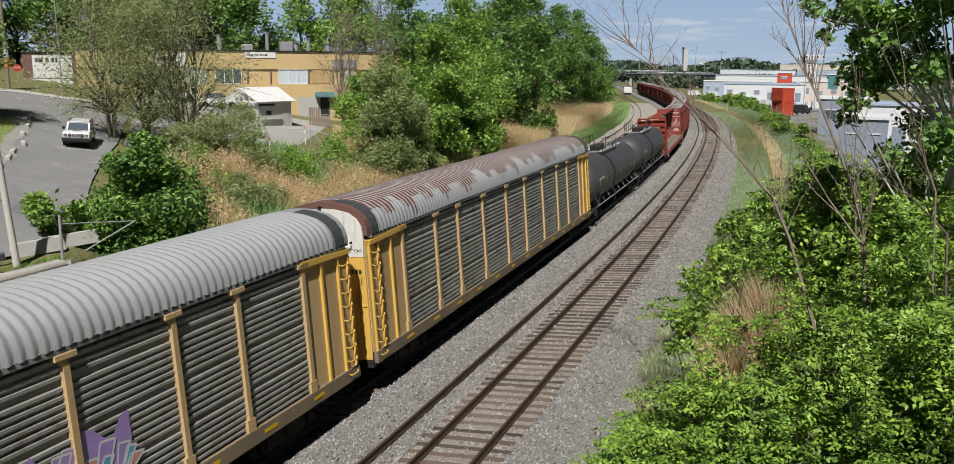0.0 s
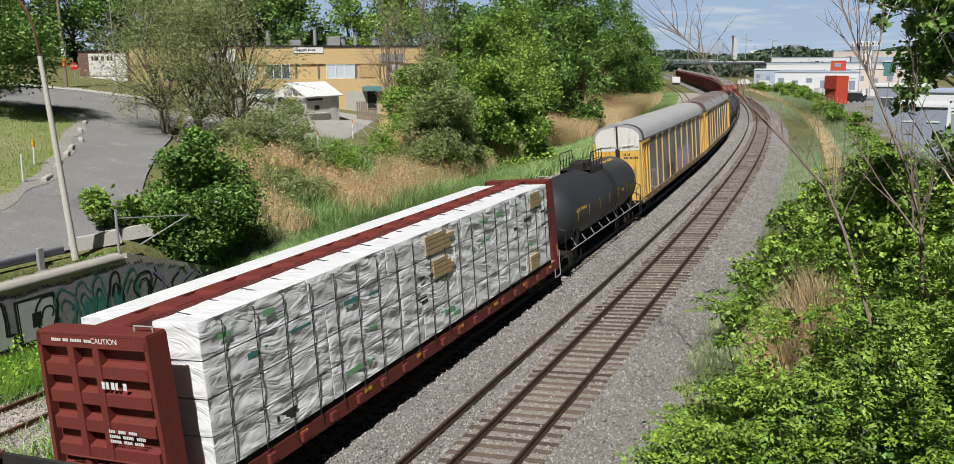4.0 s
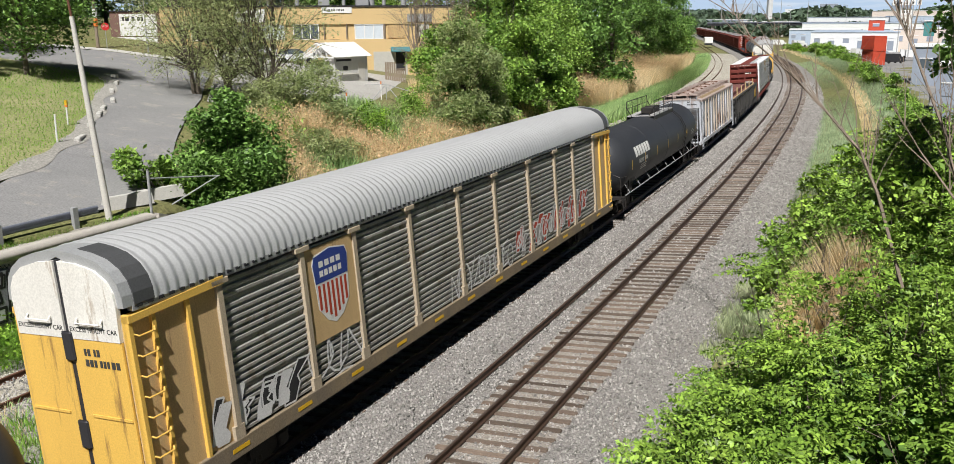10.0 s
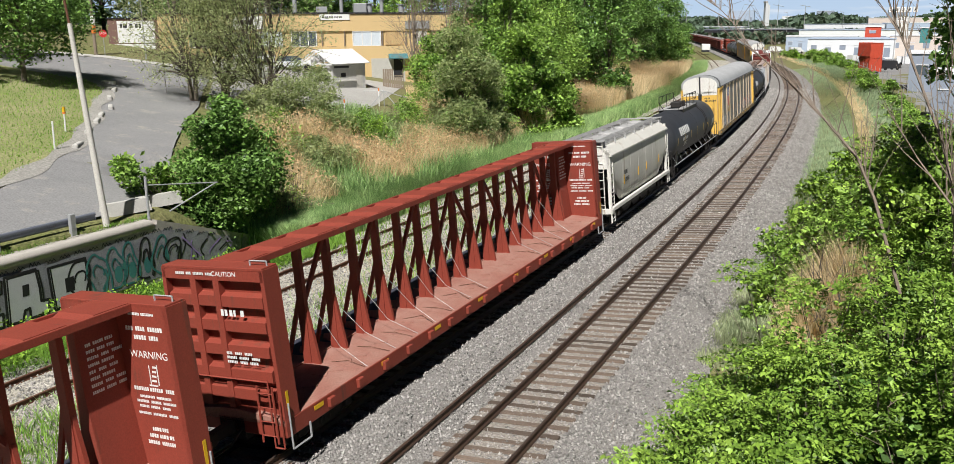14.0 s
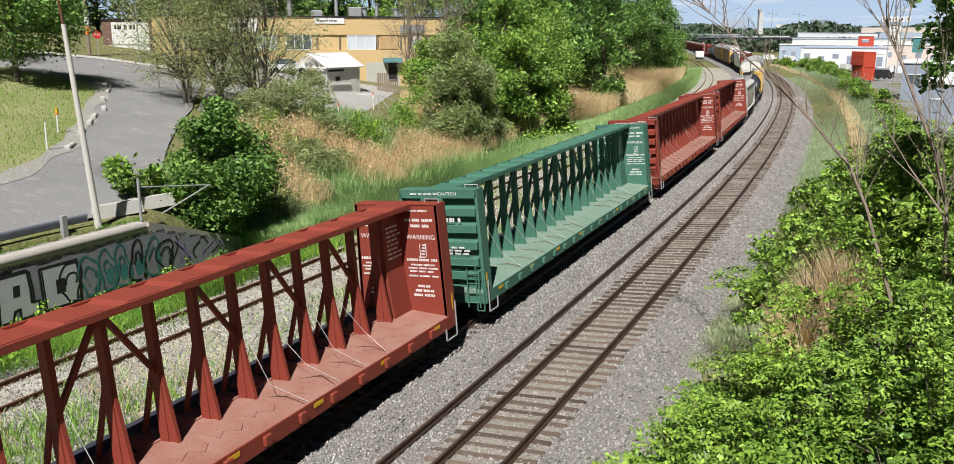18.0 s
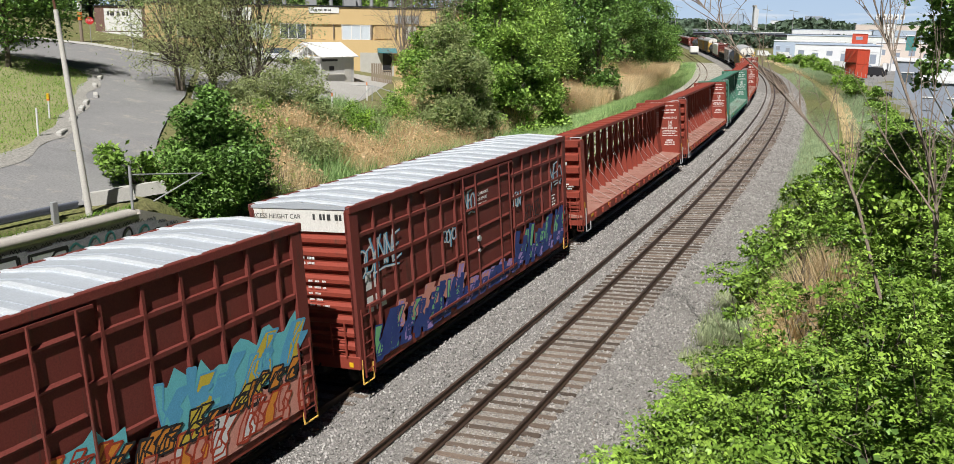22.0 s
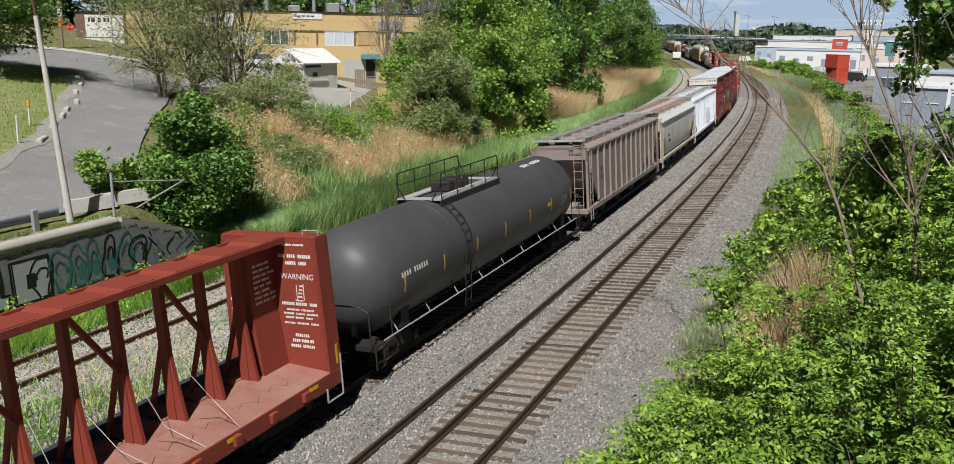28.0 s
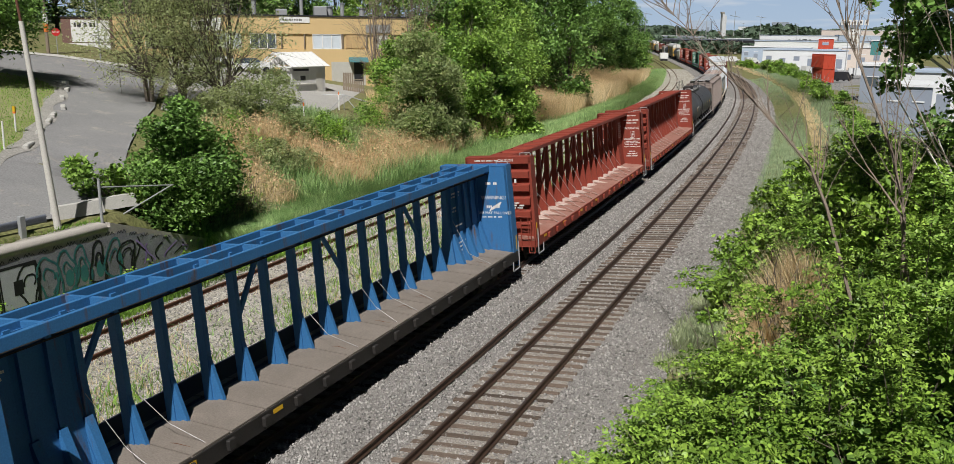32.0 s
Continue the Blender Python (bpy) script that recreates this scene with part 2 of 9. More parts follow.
M["blue"] = material("blue_paint", (0.03, 0.14, 0.34), 0.6, other=(0.045, 0.17, 0.37), scale=0.8, amount=0.8, grain=0.12, streak=True, dirt=(0.11, 0.07, 0.05), dirt_amount=0.22)
M["deck_grey"] = material("bare_steel_deck", (0.22, 0.19, 0.165), 0.8, other=(0.15, 0.13, 0.11), scale=0.9, amount=0.8, grain=0.2)
M["hop_grey"] = material("weathered_grey_hopper", (0.52, 0.55, 0.60), 0.6, other=(0.38, 0.39, 0.42), scale=0.7, amount=0.85, grain=0.15, streak=True, dirt=(0.26, 0.18, 0.14), dirt_amount=0.42)
M["grain"] = material("spilled_grain", (0.22, 0.15, 0.085), 0.95, other=(0.30, 0.23, 0.13), scale=2.0, amount=0.8, grain=0.4, fine=30)
M["hop_roof"] = material("pink_rust_roof", (0.46, 0.38, 0.345), 0.8, other=(0.33, 0.25, 0.22), scale=0.7, amount=0.7, grain=0.15)
M["hop_white"] = material("white_hopper_paint", (0.71, 0.75, 0.81), 0.5, other=(0.58, 0.62, 0.68), scale=0.7, amount=0.7, grain=0.08, streak=True, dirt=(0.38, 0.37, 0.37), dirt_amount=0.2)
M["hop_cream"] = material("cream_hopper_paint", (0.60, 0.59, 0.545), 0.5, other=(0.49, 0.48, 0.44), scale=0.5, amount=0.7, grain=0.07, streak=True, dirt=(0.36, 0.31, 0.25), dirt_amount=0.14)
M["hop_pale"] = material("pale_grey_hopper_paint", (0.66, 0.68, 0.69), 0.5, other=(0.52, 0.53, 0.52), scale=0.5, amount=0.7, grain=0.08, streak=True, dirt=(0.30, 0.26, 0.22), dirt_amount=0.12)
M["hop_end"] = material("rust_stained_cream_paint", (0.58, 0.54, 0.47), 0.65, other=(0.34, 0.25, 0.18), scale=1.1, amount=0.9, grain=0.15, streak=True, dirt=(0.16, 0.09, 0.055), dirt_amount=0.45)
M["hop_brown"] = material("brown_grey_hopper_paint", (0.30, 0.255, 0.235), 0.7, other=(0.24, 0.19, 0.17), scale=0.7, amount=0.8, grain=0.12, streak=True, dirt=(0.16, 0.11, 0.09), dirt_amount=0.2)
M["grating"] = material("steel_grating", (0.46, 0.46, 0.46), 0.6, 0.2, other=(0.33, 0.32, 0.31), scale=2, grain=0.35, fine=60)
M["gond"] = material("black_gondola_paint", (0.030, 0.031, 0.031), 0.6, other=(0.055, 0.05, 0.045), scale=0.8, amount=0.7, grain=0.15, streak=True, dirt=(0.09, 0.06, 0.045), dirt_amount=0.1)
M["beam"] = material("red_brown_steel_beams", (0.20, 0.085, 0.075), 0.7, other=(0.14, 0.07, 0.06), scale=1.2, amount=0.7, grain=0.15, vary=0.2)
M["wood"] = material("raw_wood", (0.46, 0.35, 0.19), 0.85, other=(0.36, 0.27, 0.15), scale=4, grain=0.15)
def crumpled_wrap():
    """White plastic sheet with sharp slanting creases."""
    m = material("white_wrap", (0.86, 0.88, 0.90), 0.35, other=(0.76, 0.79, 0.83), scale=1.6, amount=0.6, grain=0.06, bump=0)
    t, n = m.node_tree, m.node_tree.nodes
    tex, mp = n.new("ShaderNodeTexCoord"), n.new("ShaderNodeMapping")
    mp.inputs["Rotation"].default_value, mp.inputs["Scale"].default_value = (0.6, 0, 0), (1, 0.9, 2.6)
    t.links.new(tex.outputs["Object"], mp.inputs[0])
    ns = n.new("ShaderNodeTexNoise")
    ns.inputs["Scale"].default_value, ns.inputs["Detail"].default_value, ns.inputs["Distortion"].default_value = 0.75, 3.0, 1.6
    t.links.new(mp.outputs[0], ns.inputs["Vector"])
    sb, ab = n.new("ShaderNodeMath"), n.new("ShaderNodeMath")
    sb.operation, ab.operation = "SUBTRACT", "ABSOLUTE"
    sb.inputs[1].default_value = 0.5
    t.links.new(ns.outputs["Fac"], sb.inputs[0])
    t.links.new(sb.outputs[0], ab.inputs[0])
    bp = n.new("ShaderNodeBump")
    bp.inputs["Strength"].default_value, bp.inputs["Distance"].default_value = 1.0, 0.09
    t.links.new(ab.outputs[0], bp.inputs["Height"])
    t.links.new(bp.outputs[0], n["Principled BSDF"].inputs["Normal"])
    return m


M["wrap"] = crumpled_wrap()
M["letter"] = material("white_lettering", (0.75, 0.75, 0.73), 0.6, other=(0.6, 0.6, 0.58), scale=4, amount=0.7)
M["dark_letter"] = material("dark_lettering", (0.05, 0.05, 0.05), 0.6)
M["reflector"] = material("yellow_reflector", (0.75, 0.45, 0.02), 0.4)
M["roof_box"] = material("boxcar_roof", (0.46, 0.50, 0.55), 0.5, 0.1, other=(0.36, 0.39, 0.43), scale=0.9, amount=0.8, grain=0.1)
M["roof_seam"] = material("worn_white_roof_paint", (0.64, 0.67, 0.70), 0.5, other=(0.45, 0.49, 0.53), scale=2.2, amount=0.9, grain=0.1)
for _k, _c in dict(g_blue=(0.12, 0.42, 0.66), g_cyan=(0.16, 0.55, 0.62), g_orange=(0.72, 0.27, 0.04), g_red=(0.42, 0.06, 0.03), g_pink=(0.66, 0.30, 0.24),
                   g_black=(0.025, 0.025, 0.028), g_white=(0.72, 0.72, 0.72), g_violet=(0.40, 0.28, 0.62), g_green=(0.20, 0.52, 0.24), g_navy=(0.03, 0.06, 0.24), g_yellow=(0.65, 0.5, 0.06),
                   g_silver=(0.62, 0.63, 0.67), g_teal=(0.07, 0.25, 0.25)).items():
    M[_k] = material("spray_paint_" + _k[2:], _c, 0.6, other=[c * 0.75 for c in _c], scale=2.5, grain=0.1)
M["wall_wash"] = material("blue_grey_roller_paint", (0.33, 0.34, 0.38), 0.85, other=(0.22, 0.21, 0.24), scale=1.3, amount=0.9, grain=0.2, fine=20, dirt=(0.13, 0.12, 0.12), dirt_amount=0.25)
M["brick_yellow"] = material("yellow_stucco", (0.64, 0.47, 0.24), 0.85, other=(0.58, 0.42, 0.21), scale=0.4, amount=0.6, grain=0.08, streak=True)
M["brick_brown"] = material("brown_brick", (0.20, 0.12, 0.10), 0.9, other=(0.16, 0.10, 0.085), scale=0.8, grain=0.2, fine=14)
M["glass"] = material("window_glass", (0.08, 0.10, 0.12), 0.08, other=(0.10, 0.12, 0.14), scale=0.5, bump=0)
M["blind"] = material("pale_window_blind", (0.62, 0.68, 0.74), 0.4, other=(0.5, 0.56, 0.62), scale=0.8)
M["awning"] = material("teal_awning", (0.06, 0.18, 0.20), 0.7)
M["hut"] = material("grey_white_hut_wall", (0.62, 0.61, 0.59), 0.8, other=(0.32, 0.32, 0.32), scale=0.8, streak=True)
M["pole"] = material("weathered_pole", (0.58, 0.56, 0.52), 0.8, other=(0.46, 0.44, 0.40), scale=2, streak=True)
M["pole_wood"] = material("wooden_pole", (0.26, 0.21, 0.16), 0.9, other=(0.20, 0.16, 0.12), scale=2, streak=True)
M["guard"] = material("guardrail_steel", (0.20, 0.22, 0.27), 0.5, 0.4, other=(0.14, 0.15, 0.18), scale=2)
M["stop_red"] = material("stop_sign_red", (0.55, 0.03, 0.03), 0.45, other=(0.5, 0.03, 0.03))
M["orange"] = material("orange_band", (0.75, 0.22, 0.05), 0.5)
M["container_red"] = material("red_container_paint", (0.50, 0.07, 0.035), 0.6, other=(0.40, 0.06, 0.035), scale=0.5)
M["ind_white"] = material("white_cladding", (0.72, 0.74, 0.76), 0.6, other=(0.62, 0.64, 0.66), scale=0.1)
M["ind_blue"] = material("pale_blue_cladding", (0.40, 0.48, 0.60), 0.6, other=(0.34, 0.42, 0.54), scale=0.1)
M["ind_grey"] = material("grey_cladding", (0.27, 0.31, 0.38), 0.6, other=(0.21, 0.24, 0.30), scale=0.1)
M["ind_peach"] = material("peach_cladding", (0.66, 0.58, 0.52), 0.7, other=(0.58, 0.50, 0.45), scale=0.1)
M["dark"] = material("dark_opening", (0.03, 0.03, 0.035), 0.5)
M["car_white"] = material("white_car_paint", (0.70, 0.71, 0.72), 0.25, other=(0.66, 0.67, 0.68), scale=1, grain=0.03, bump=0)
M["tyre"] = material("tyre_rubber", (0.02, 0.02, 0.02), 0.85)
M["chrome"] = material("chrome", (0.6, 0.6, 0.6), 0.2, 1.0, bump=0)
M["bark"] = material("bark", (0.11, 0.09, 0.07), 0.95, other=(0.16, 0.14, 0.11), scale=3, grain=0.3, bump=0.6)
M["bark_pale"] = material("weathered_twigs", (0.25, 0.20, 0.16), 0.9, other=(0.14, 0.11, 0.09), scale=3, grain=0.2)
M["leaf_bright"] = leaf_material("bright_leaves", (0.135, 0.265, 0.03), (0.28, 0.44, 0.055))
# lighter copy of the bank leaves, with stronger sunlight put into the colour
M["leaf_sun"] = leaf_material("sunlit_shrub_leaves", (0.14, 0.255, 0.035), (0.28, 0.415, 0.07), through_light=0.14)
M["leaf_bank"] = leaf_material("bank_leaves", (0.12, 0.22, 0.03), (0.245, 0.37, 0.058), through_light=0.12)
M["leaf_mid"] = leaf_material("green_leaves", (0.17, 0.30, 0.056), (0.30, 0.45, 0.09), through_light=0.28)
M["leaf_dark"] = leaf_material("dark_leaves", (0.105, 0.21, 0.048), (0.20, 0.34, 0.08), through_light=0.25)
M["leaf_olive"] = leaf_material("olive_leaves", (0.31, 0.36, 0.16), (0.45, 0.50, 0.24), through_light=0.45, vary=0.2)
M["leaf_grey"] = leaf_material("grey_green_leaves", (0.25, 0.32, 0.13), (0.40, 0.46, 0.20), through_light=0.4, vary=0.2)
M["reed_dry"] = leaf_material("dry_reeds", (0.66, 0.51, 0.29), (0.84, 0.70, 0.45), rough=0.7, through_light=0.4, vary=0.25)
M["reed_green"] = leaf_material("green_reeds", (0.22, 0.38, 0.13), (0.46, 0.60, 0.27), rough=0.6, through_light=0.42, vary=0.4)
M["grass"] = leaf_material("grass_blades", (0.15, 0.31, 0.04), (0.25, 0.41, 0.07), rough=0.6, through_light=0.3, vary=0.3)
M["verge"] = leaf_material("pale_verge_grass", (0.25, 0.34, 0.19), (0.36, 0.45, 0.27), rough=0.7, through_light=0.3, vary=0.3)
M["weeds"] = leaf_material("grey_weeds", (0.30, 0.36, 0.20), (0.44, 0.48, 0.29), rough=0.6, through_light=0.3, vary=0.3)
M["plume"] = leaf_material("reed_plumes", (0.60, 0.40, 0.22), (0.76, 0.56, 0.34), rough=0.8, through_light=0.35, vary=0.25)
# navy tone that stands in for shade on the left deck half
M["deck_shade"] = material("navy_deck_shade", (0.028, 0.031, 0.05), 0.7, other=(0.045, 0.045, 0.06), scale=0.9, amount=0.8, grain=0.15)
# greyed, bluish green: haze of the distance mixed into the leaf colour
M["hazed_far_leaf"] = leaf_material("far_woods", (0.07, 0.11, 0.075), (0.11, 0.16, 0.105), rough=0.8, through_light=0.2)


# ---- building blocks ----
class Geo:
    """Vertices and faces of one mesh."""

    def __init__(self):
        self.v, self.f = [], []

    def add(self, verts, faces, m=None):
        k = len(self.v)
        self.v += [tuple(m @ Vector(p)) for p in verts] if m else [tuple(p) for p in verts]
        self.f += [[k + i for i in f] for f in faces]
        return self

    def box(self, x0, x1, y0, y1, z0, z1, m=None, c=0.0):
        """A box, with its edges cut off by c."""
        x0, x1, y0, y1, z0, z1 = min(x0, x1), max(x0, x1), min(y0, y1), max(y0, y1), min(z0, z1), max(z0, z1)
        if c <= 0:
            return self.add([(x, y, z) for z in (z0, z1) for y in (y0, y1) for x in (x0, x1)],
                            [(0, 2, 3, 1), (4, 5, 7, 6), (0, 1, 5, 4), (2, 6, 7, 3), (0, 4, 6, 2), (1, 3, 7, 5)], m)
        prof = [(x0 + c, y0), (x1 - c, y0), (x1, y0 + c), (x1, y1 - c), (x1 - c, y1), (x0 + c, y1), (x0, y1 - c), (x0, y0 + c)]
        cx, cy = (x0 + x1) / 2, (y0 + y1) / 2
        inn = [(p[0] + (c if p[0] < cx else -c) * 0.7, p[1] + (c if p[1] < cy else -c) * 0.7) for p in prof]
        vs = [(*p, z0) for p in inn] + [(*p, z0 + c) for p in prof] + [(*p, z1 - c) for p in prof] + [(*p, z1) for p in inn]
        fs = [list(range(7, -1, -1)), list(range(24, 32))]
        for r in range(3):
            for i in range(8):
                j = (i + 1) % 8
                fs.append((r * 8 + i, r * 8 + j, r * 8 + 8 + j, r * 8 + 8 + i))
        return self.add(vs, fs, m)

    def prism(self, prof, a, b, axis="y", m=None, cap=True):
        """A closed outline (counter-clockwise seen from +axis or not) drawn out from a to b along an axis."""
        n = len(prof)
        put = {"x": lambda p, w: (w, p[0], p[1]), "y": lambda p, w: (p[0], w, p[1]), "z": lambda p, w: (p[0], p[1], w)}[axis]
        vs = [put(p, a) for p in prof] + [put(p, b) for p in prof]
        fs = [(i, (i + 1) % n, n + (i + 1) % n, n + i) for i in range(n)]
        if cap:
            fs += [list(range(n))[::-1], list(range(n, 2 * n))]
        return self.add(vs, fs, m)

    def tube(self, p, q, r0, r1=None, n=6, cap=True):
        p, q = Vector(p), Vector(q)
        r1 = r0 if r1 is None else r1
        d = q - p
        if d.length < 1e-6:
            return self
        d.normalize()
        a = d.cross(Vector((0, 0, 1)) if abs(d.z) < 0.9 else Vector((1, 0, 0))).normalized()
        b = d.cross(a)
        cs = [(math.cos(2 * math.pi * i / n), math.sin(2 * math.pi * i / n)) for i in range(n)]
        vs = [p + (a * c + b * s) * r0 for c, s in cs] + [q + (a * c + b * s) * r1 for c, s in cs]
        fs = [(i, (i + 1) % n, n + (i + 1) % n, n + i) for i in range(n)]
        if cap:
            fs += [list(range(n))[::-1], list(range(n, 2 * n))]
        return self.add(vs, fs)

    def bars(self, pts, r, n=5):
        for p, q in zip(pts[:-1], pts[1:]):
            self.tube(p, q, r, n=n)
        return self

    def turn(self, prof, y0=0, n=20, axis="y", m=None):
        """Points (along, radius) turned round an axis through the origin."""
        vs, fs = [], []
        for w, r in prof:
            for i in range(n):
                a = 2 * math.pi * i / n
                c, s = r * math.cos(a), r * math.sin(a)
                vs.append({"y": (c, w, s), "x": (w, c, s), "z": (c, s, w)}[axis])
        for k in range(len(prof) - 1):
            for i in range(n):
                j = (i + 1) % n
                fs.append((k * n + i, k * n + j, k * n + n + j, k * n + n + i))
        fs += [list(range(n))[::-1], [(len(prof) - 1) * n + i for i in range(n)]]
        return self.add(vs, fs, m)

    def mesh(self, name, mat, smooth=False):
        me = bpy.data.meshes.new(name)
        me.from_pydata(self.v, [], self.f)
        if smooth:
            me.polygons.foreach_set("use_smooth", [True] * len(me.polygons))
        me.materials.append(M[mat] if isinstance(mat, str) else mat)
        me.update()
        bm = bmesh.new()
        bm.from_mesh(me)
        bmesh.ops.recalc_face_normals(bm, faces=bm.faces)
        bm.to_mesh(me)
        bm.free()
        return me


def part(name, geo, mat, parent=None, label="", at=None, smooth=False):
    """One mesh object under a thing or a part."""
    me = geo if isinstance(geo, bpy.types.Mesh) else geo.mesh(name, mat, smooth)
    ob = new(name, me)
    if parent is not None:
        ob.parent = parent
    if at is not None:
        ob.matrix_basis = at
    if name.endswith("marking"):
        tagged(ob, label, kind="stuff")
    return tagged(ob, label) if label else ob


def raw_mesh(name, verts, faces, mat, smooth=False):
    """A large mesh from arrays; all faces have the same number of corners."""
    verts, faces = np.asarray(verts, np.float32), np.asarray(faces, np.int32)
    me = bpy.data.meshes.new(name)
    k = faces.shape[1]
    me.vertices.add(len(verts))
    me.vertices.foreach_set("co", verts.ravel())
    me.loops.add(faces.size)
    me.loops.foreach_set("vertex_index", faces.ravel())
    me.polygons.add(len(faces))
    me.polygons.foreach_set("loop_start", np.arange(0, faces.size, k, dtype=np.int32))
    if smooth:
        me.polygons.foreach_set("use_smooth", np.ones(len(faces), bool))
    me.materials.append(M[mat])
    me.update(calc_edges=True)
    return me


def thing(name, label, category, group="", m=None, kind=""):
    ob = new(name)
    ob.empty_display_size = 0.3
    if m is not None:
        ob.matrix_basis = m
    return tagged(ob, label, category, group, kind)


def lettering(name, text, size, mat, parent, m, label=""):
    """A line of writing as flat mesh, its middle at the pose m."""
    cu = bpy.data.curves.new(name, "FONT")
    cu.body, cu.size, cu.align_x, cu.align_y, cu.extrude = text, size, "CENTER", "CENTER", 0.002
    tmp = new(name, cu)
    bpy.context.view_layer.update()
    me = bpy.data.meshes.new_from_object(tmp.evaluated_get(bpy.context.evaluated_depsgraph_get()))
    bpy.data.objects.remove(tmp)
    me.materials.clear()
    me.materials.append(M[mat])
    return part(name, me, mat, parent, label, m)


SIDE = pose(0, 0, 0, 90, 0, 90)      # writing on a face that looks to +x
BACK = pose(0, 0, 0, 90, 0, 0)       # writing on a face that looks to -y


def letter_bars(geo, face, x, a, z, width, h, r):
    """One word as a row of small upright bars."""
    end = a + width
    while a < end - h * .3:
        q = h * r.uniform(.42, .7)
        if face == "side":
            geo.box(x, x + 0.004, a, a + q, z, z + h)
        else:
            geo.box(a, a + q, x - 0.004, x, z, z + h)
        a += q + h * .2


def bar_rows(geo, face, x, a0, z0, rows, seed, h=0.1, gap=0.16, w=0.35):
    """Rows of plain bars in place of writing that cannot be read, on a face to +x ('side') or to -y ('end')."""
    r = random.Random(seed)
    for k, n in enumerate(rows):
        a = a0
        for _ in range(n):
            ww = w * r.uniform(0.5, 1.2)
            z = z0 - k * gap
            letter_bars(geo, face, x, a, z, ww, h, r)
            a += ww + 0.07
    return geo


# ---- the line: a curve to the left, banked ----
BANK, GAP, TRAIN_DZ = 0.0824, 4.864, -0.038      # bank in radians, distance of the two main tracks
_S = np.arange(-320.0, 900.0, 0.5)
_K = 7.42e-4 + 3.08e-6 * np.clip(_S, -240, 180) - 1.2e-5 * np.clip(_S - 180, 0, 100)
_T0 = 0.42526
_TH = _T0 - (np.cumsum(_K) - np.cumsum(_K)[640]) * 0.5
_X = np.cumsum(np.sin(_TH)) * 0.5
_Y = np.cumsum(np.cos(_TH)) * 0.5
_X, _Y = _X - _X[640] + 0.611, _Y - _Y[640] + 20.0


def line(s, u=0.0):
    """Place and heading of a point s metres along the near track, u metres to its right."""
    x, y, th = (float(np.interp(s, _S, a)) for a in (_X, _Y, _TH))
    return x + u * math.cos(th), y - u * math.sin(th), th


def track_pose(s, centre, dz=0.0, bank=BANK):
    x, y, th = line(s, centre)
    return Matrix.Translation((x, y, dz)) @ Matrix.Rotation(-th, 4, "Z") @ Matrix.Rotation(-bank, 4, "Y")


def su(x, y):
    """(s, u) of places in the plan; arrays."""
    x, y = np.asarray(x, float), np.asarray(y, float)
    s = (y - 20) / math.cos(_T0)
    for _ in range(12):
        px, py, th = (np.interp(s, _S, a) for a in (_X, _Y, _TH))
        s = np.clip(s + 0.8 * ((x - px) * np.sin(th) + (y - py) * np.cos(th)), -319, 899)
    px, py, th = (np.interp(s, _S, a) for a in (_X, _Y, _TH))
    return s, (x - px) * np.cos(th) - (y - py) * np.sin(th)


def step(a, b, x):
    t = np.clip((np.asarray(x, float) - a) / (b - a), 0, 1)
    return t * t * (3 - 2 * t)


WALL_U, WALL_END = -18.45, 6.2


def ground_z(x, y):
    """Height of the ground: the cutting of the line, the rising town side, the bank on the yard side."""
    x, y = np.asarray(x, float), np.asarray(y, float)
    s, u = su(x, y)
    town = 2.06 + 0.033 * (y - 31.6) - 0.158 * (x + 15)
    town = np.where(town > 9, 9 + (town - 9) * 0.1, town)
    town = np.maximum(town, 0.6 + 0.8 * step(40, 90, s))
    town = np.minimum(town, 14)
    far = step(160, 320, s)
    town = town * (1 - far) + 0.3 * far
    bed = -0.8 + 0.1 * np.sin(x * 0.7) * np.sin(y * 0.53)
    walled = step(-18.75, -18.95, u)
    top = 2.0 * (1 - step(WALL_END, 13.0, s)) - 0.2 * step(WALL_END, 13.0, s)
    behind = np.minimum(town, top + (-18.9 - u) * 0.35)
    left_wall = bed + (np.maximum(behind, bed) - bed) * walled
    left_bank = bed + (town - bed) * step(-18.5, -28.5 - 3 * step(40, 90, s), u)
    w = step(11.5, 14.5, s)
    left = left_wall * (1 - w) + left_bank * w
    near = 1 - step(22, 50, s)
    right = -0.75 + (2.6 * near + 0.9 * (1 - near)) * step(3.5, 12, u) + 0.15 * np.sin(x * 0.9) * np.cos(y * 0.6) * step(4, 6, u)
    right = right - (1 - near) * 1.0 * step(9, 16, u)
    z = np.where(u < -8, left, np.where(u > 2.4, right, bed))
    return z


def axis(fine0, fine1, d, lo, hi):
    """Grid lines: even steps in the middle, ever wider outwards."""
    a = list(np.arange(fine0, fine1 + d * 0.5, d))
    k, st = a[-1], d
    while k < hi:
        st *= 1.18
        k += st
        a.append(k)
    k, st = a[0], d
    while k > lo:
        st *= 1.18
        k -= st
        a.insert(0, k)
    return np.array(a)


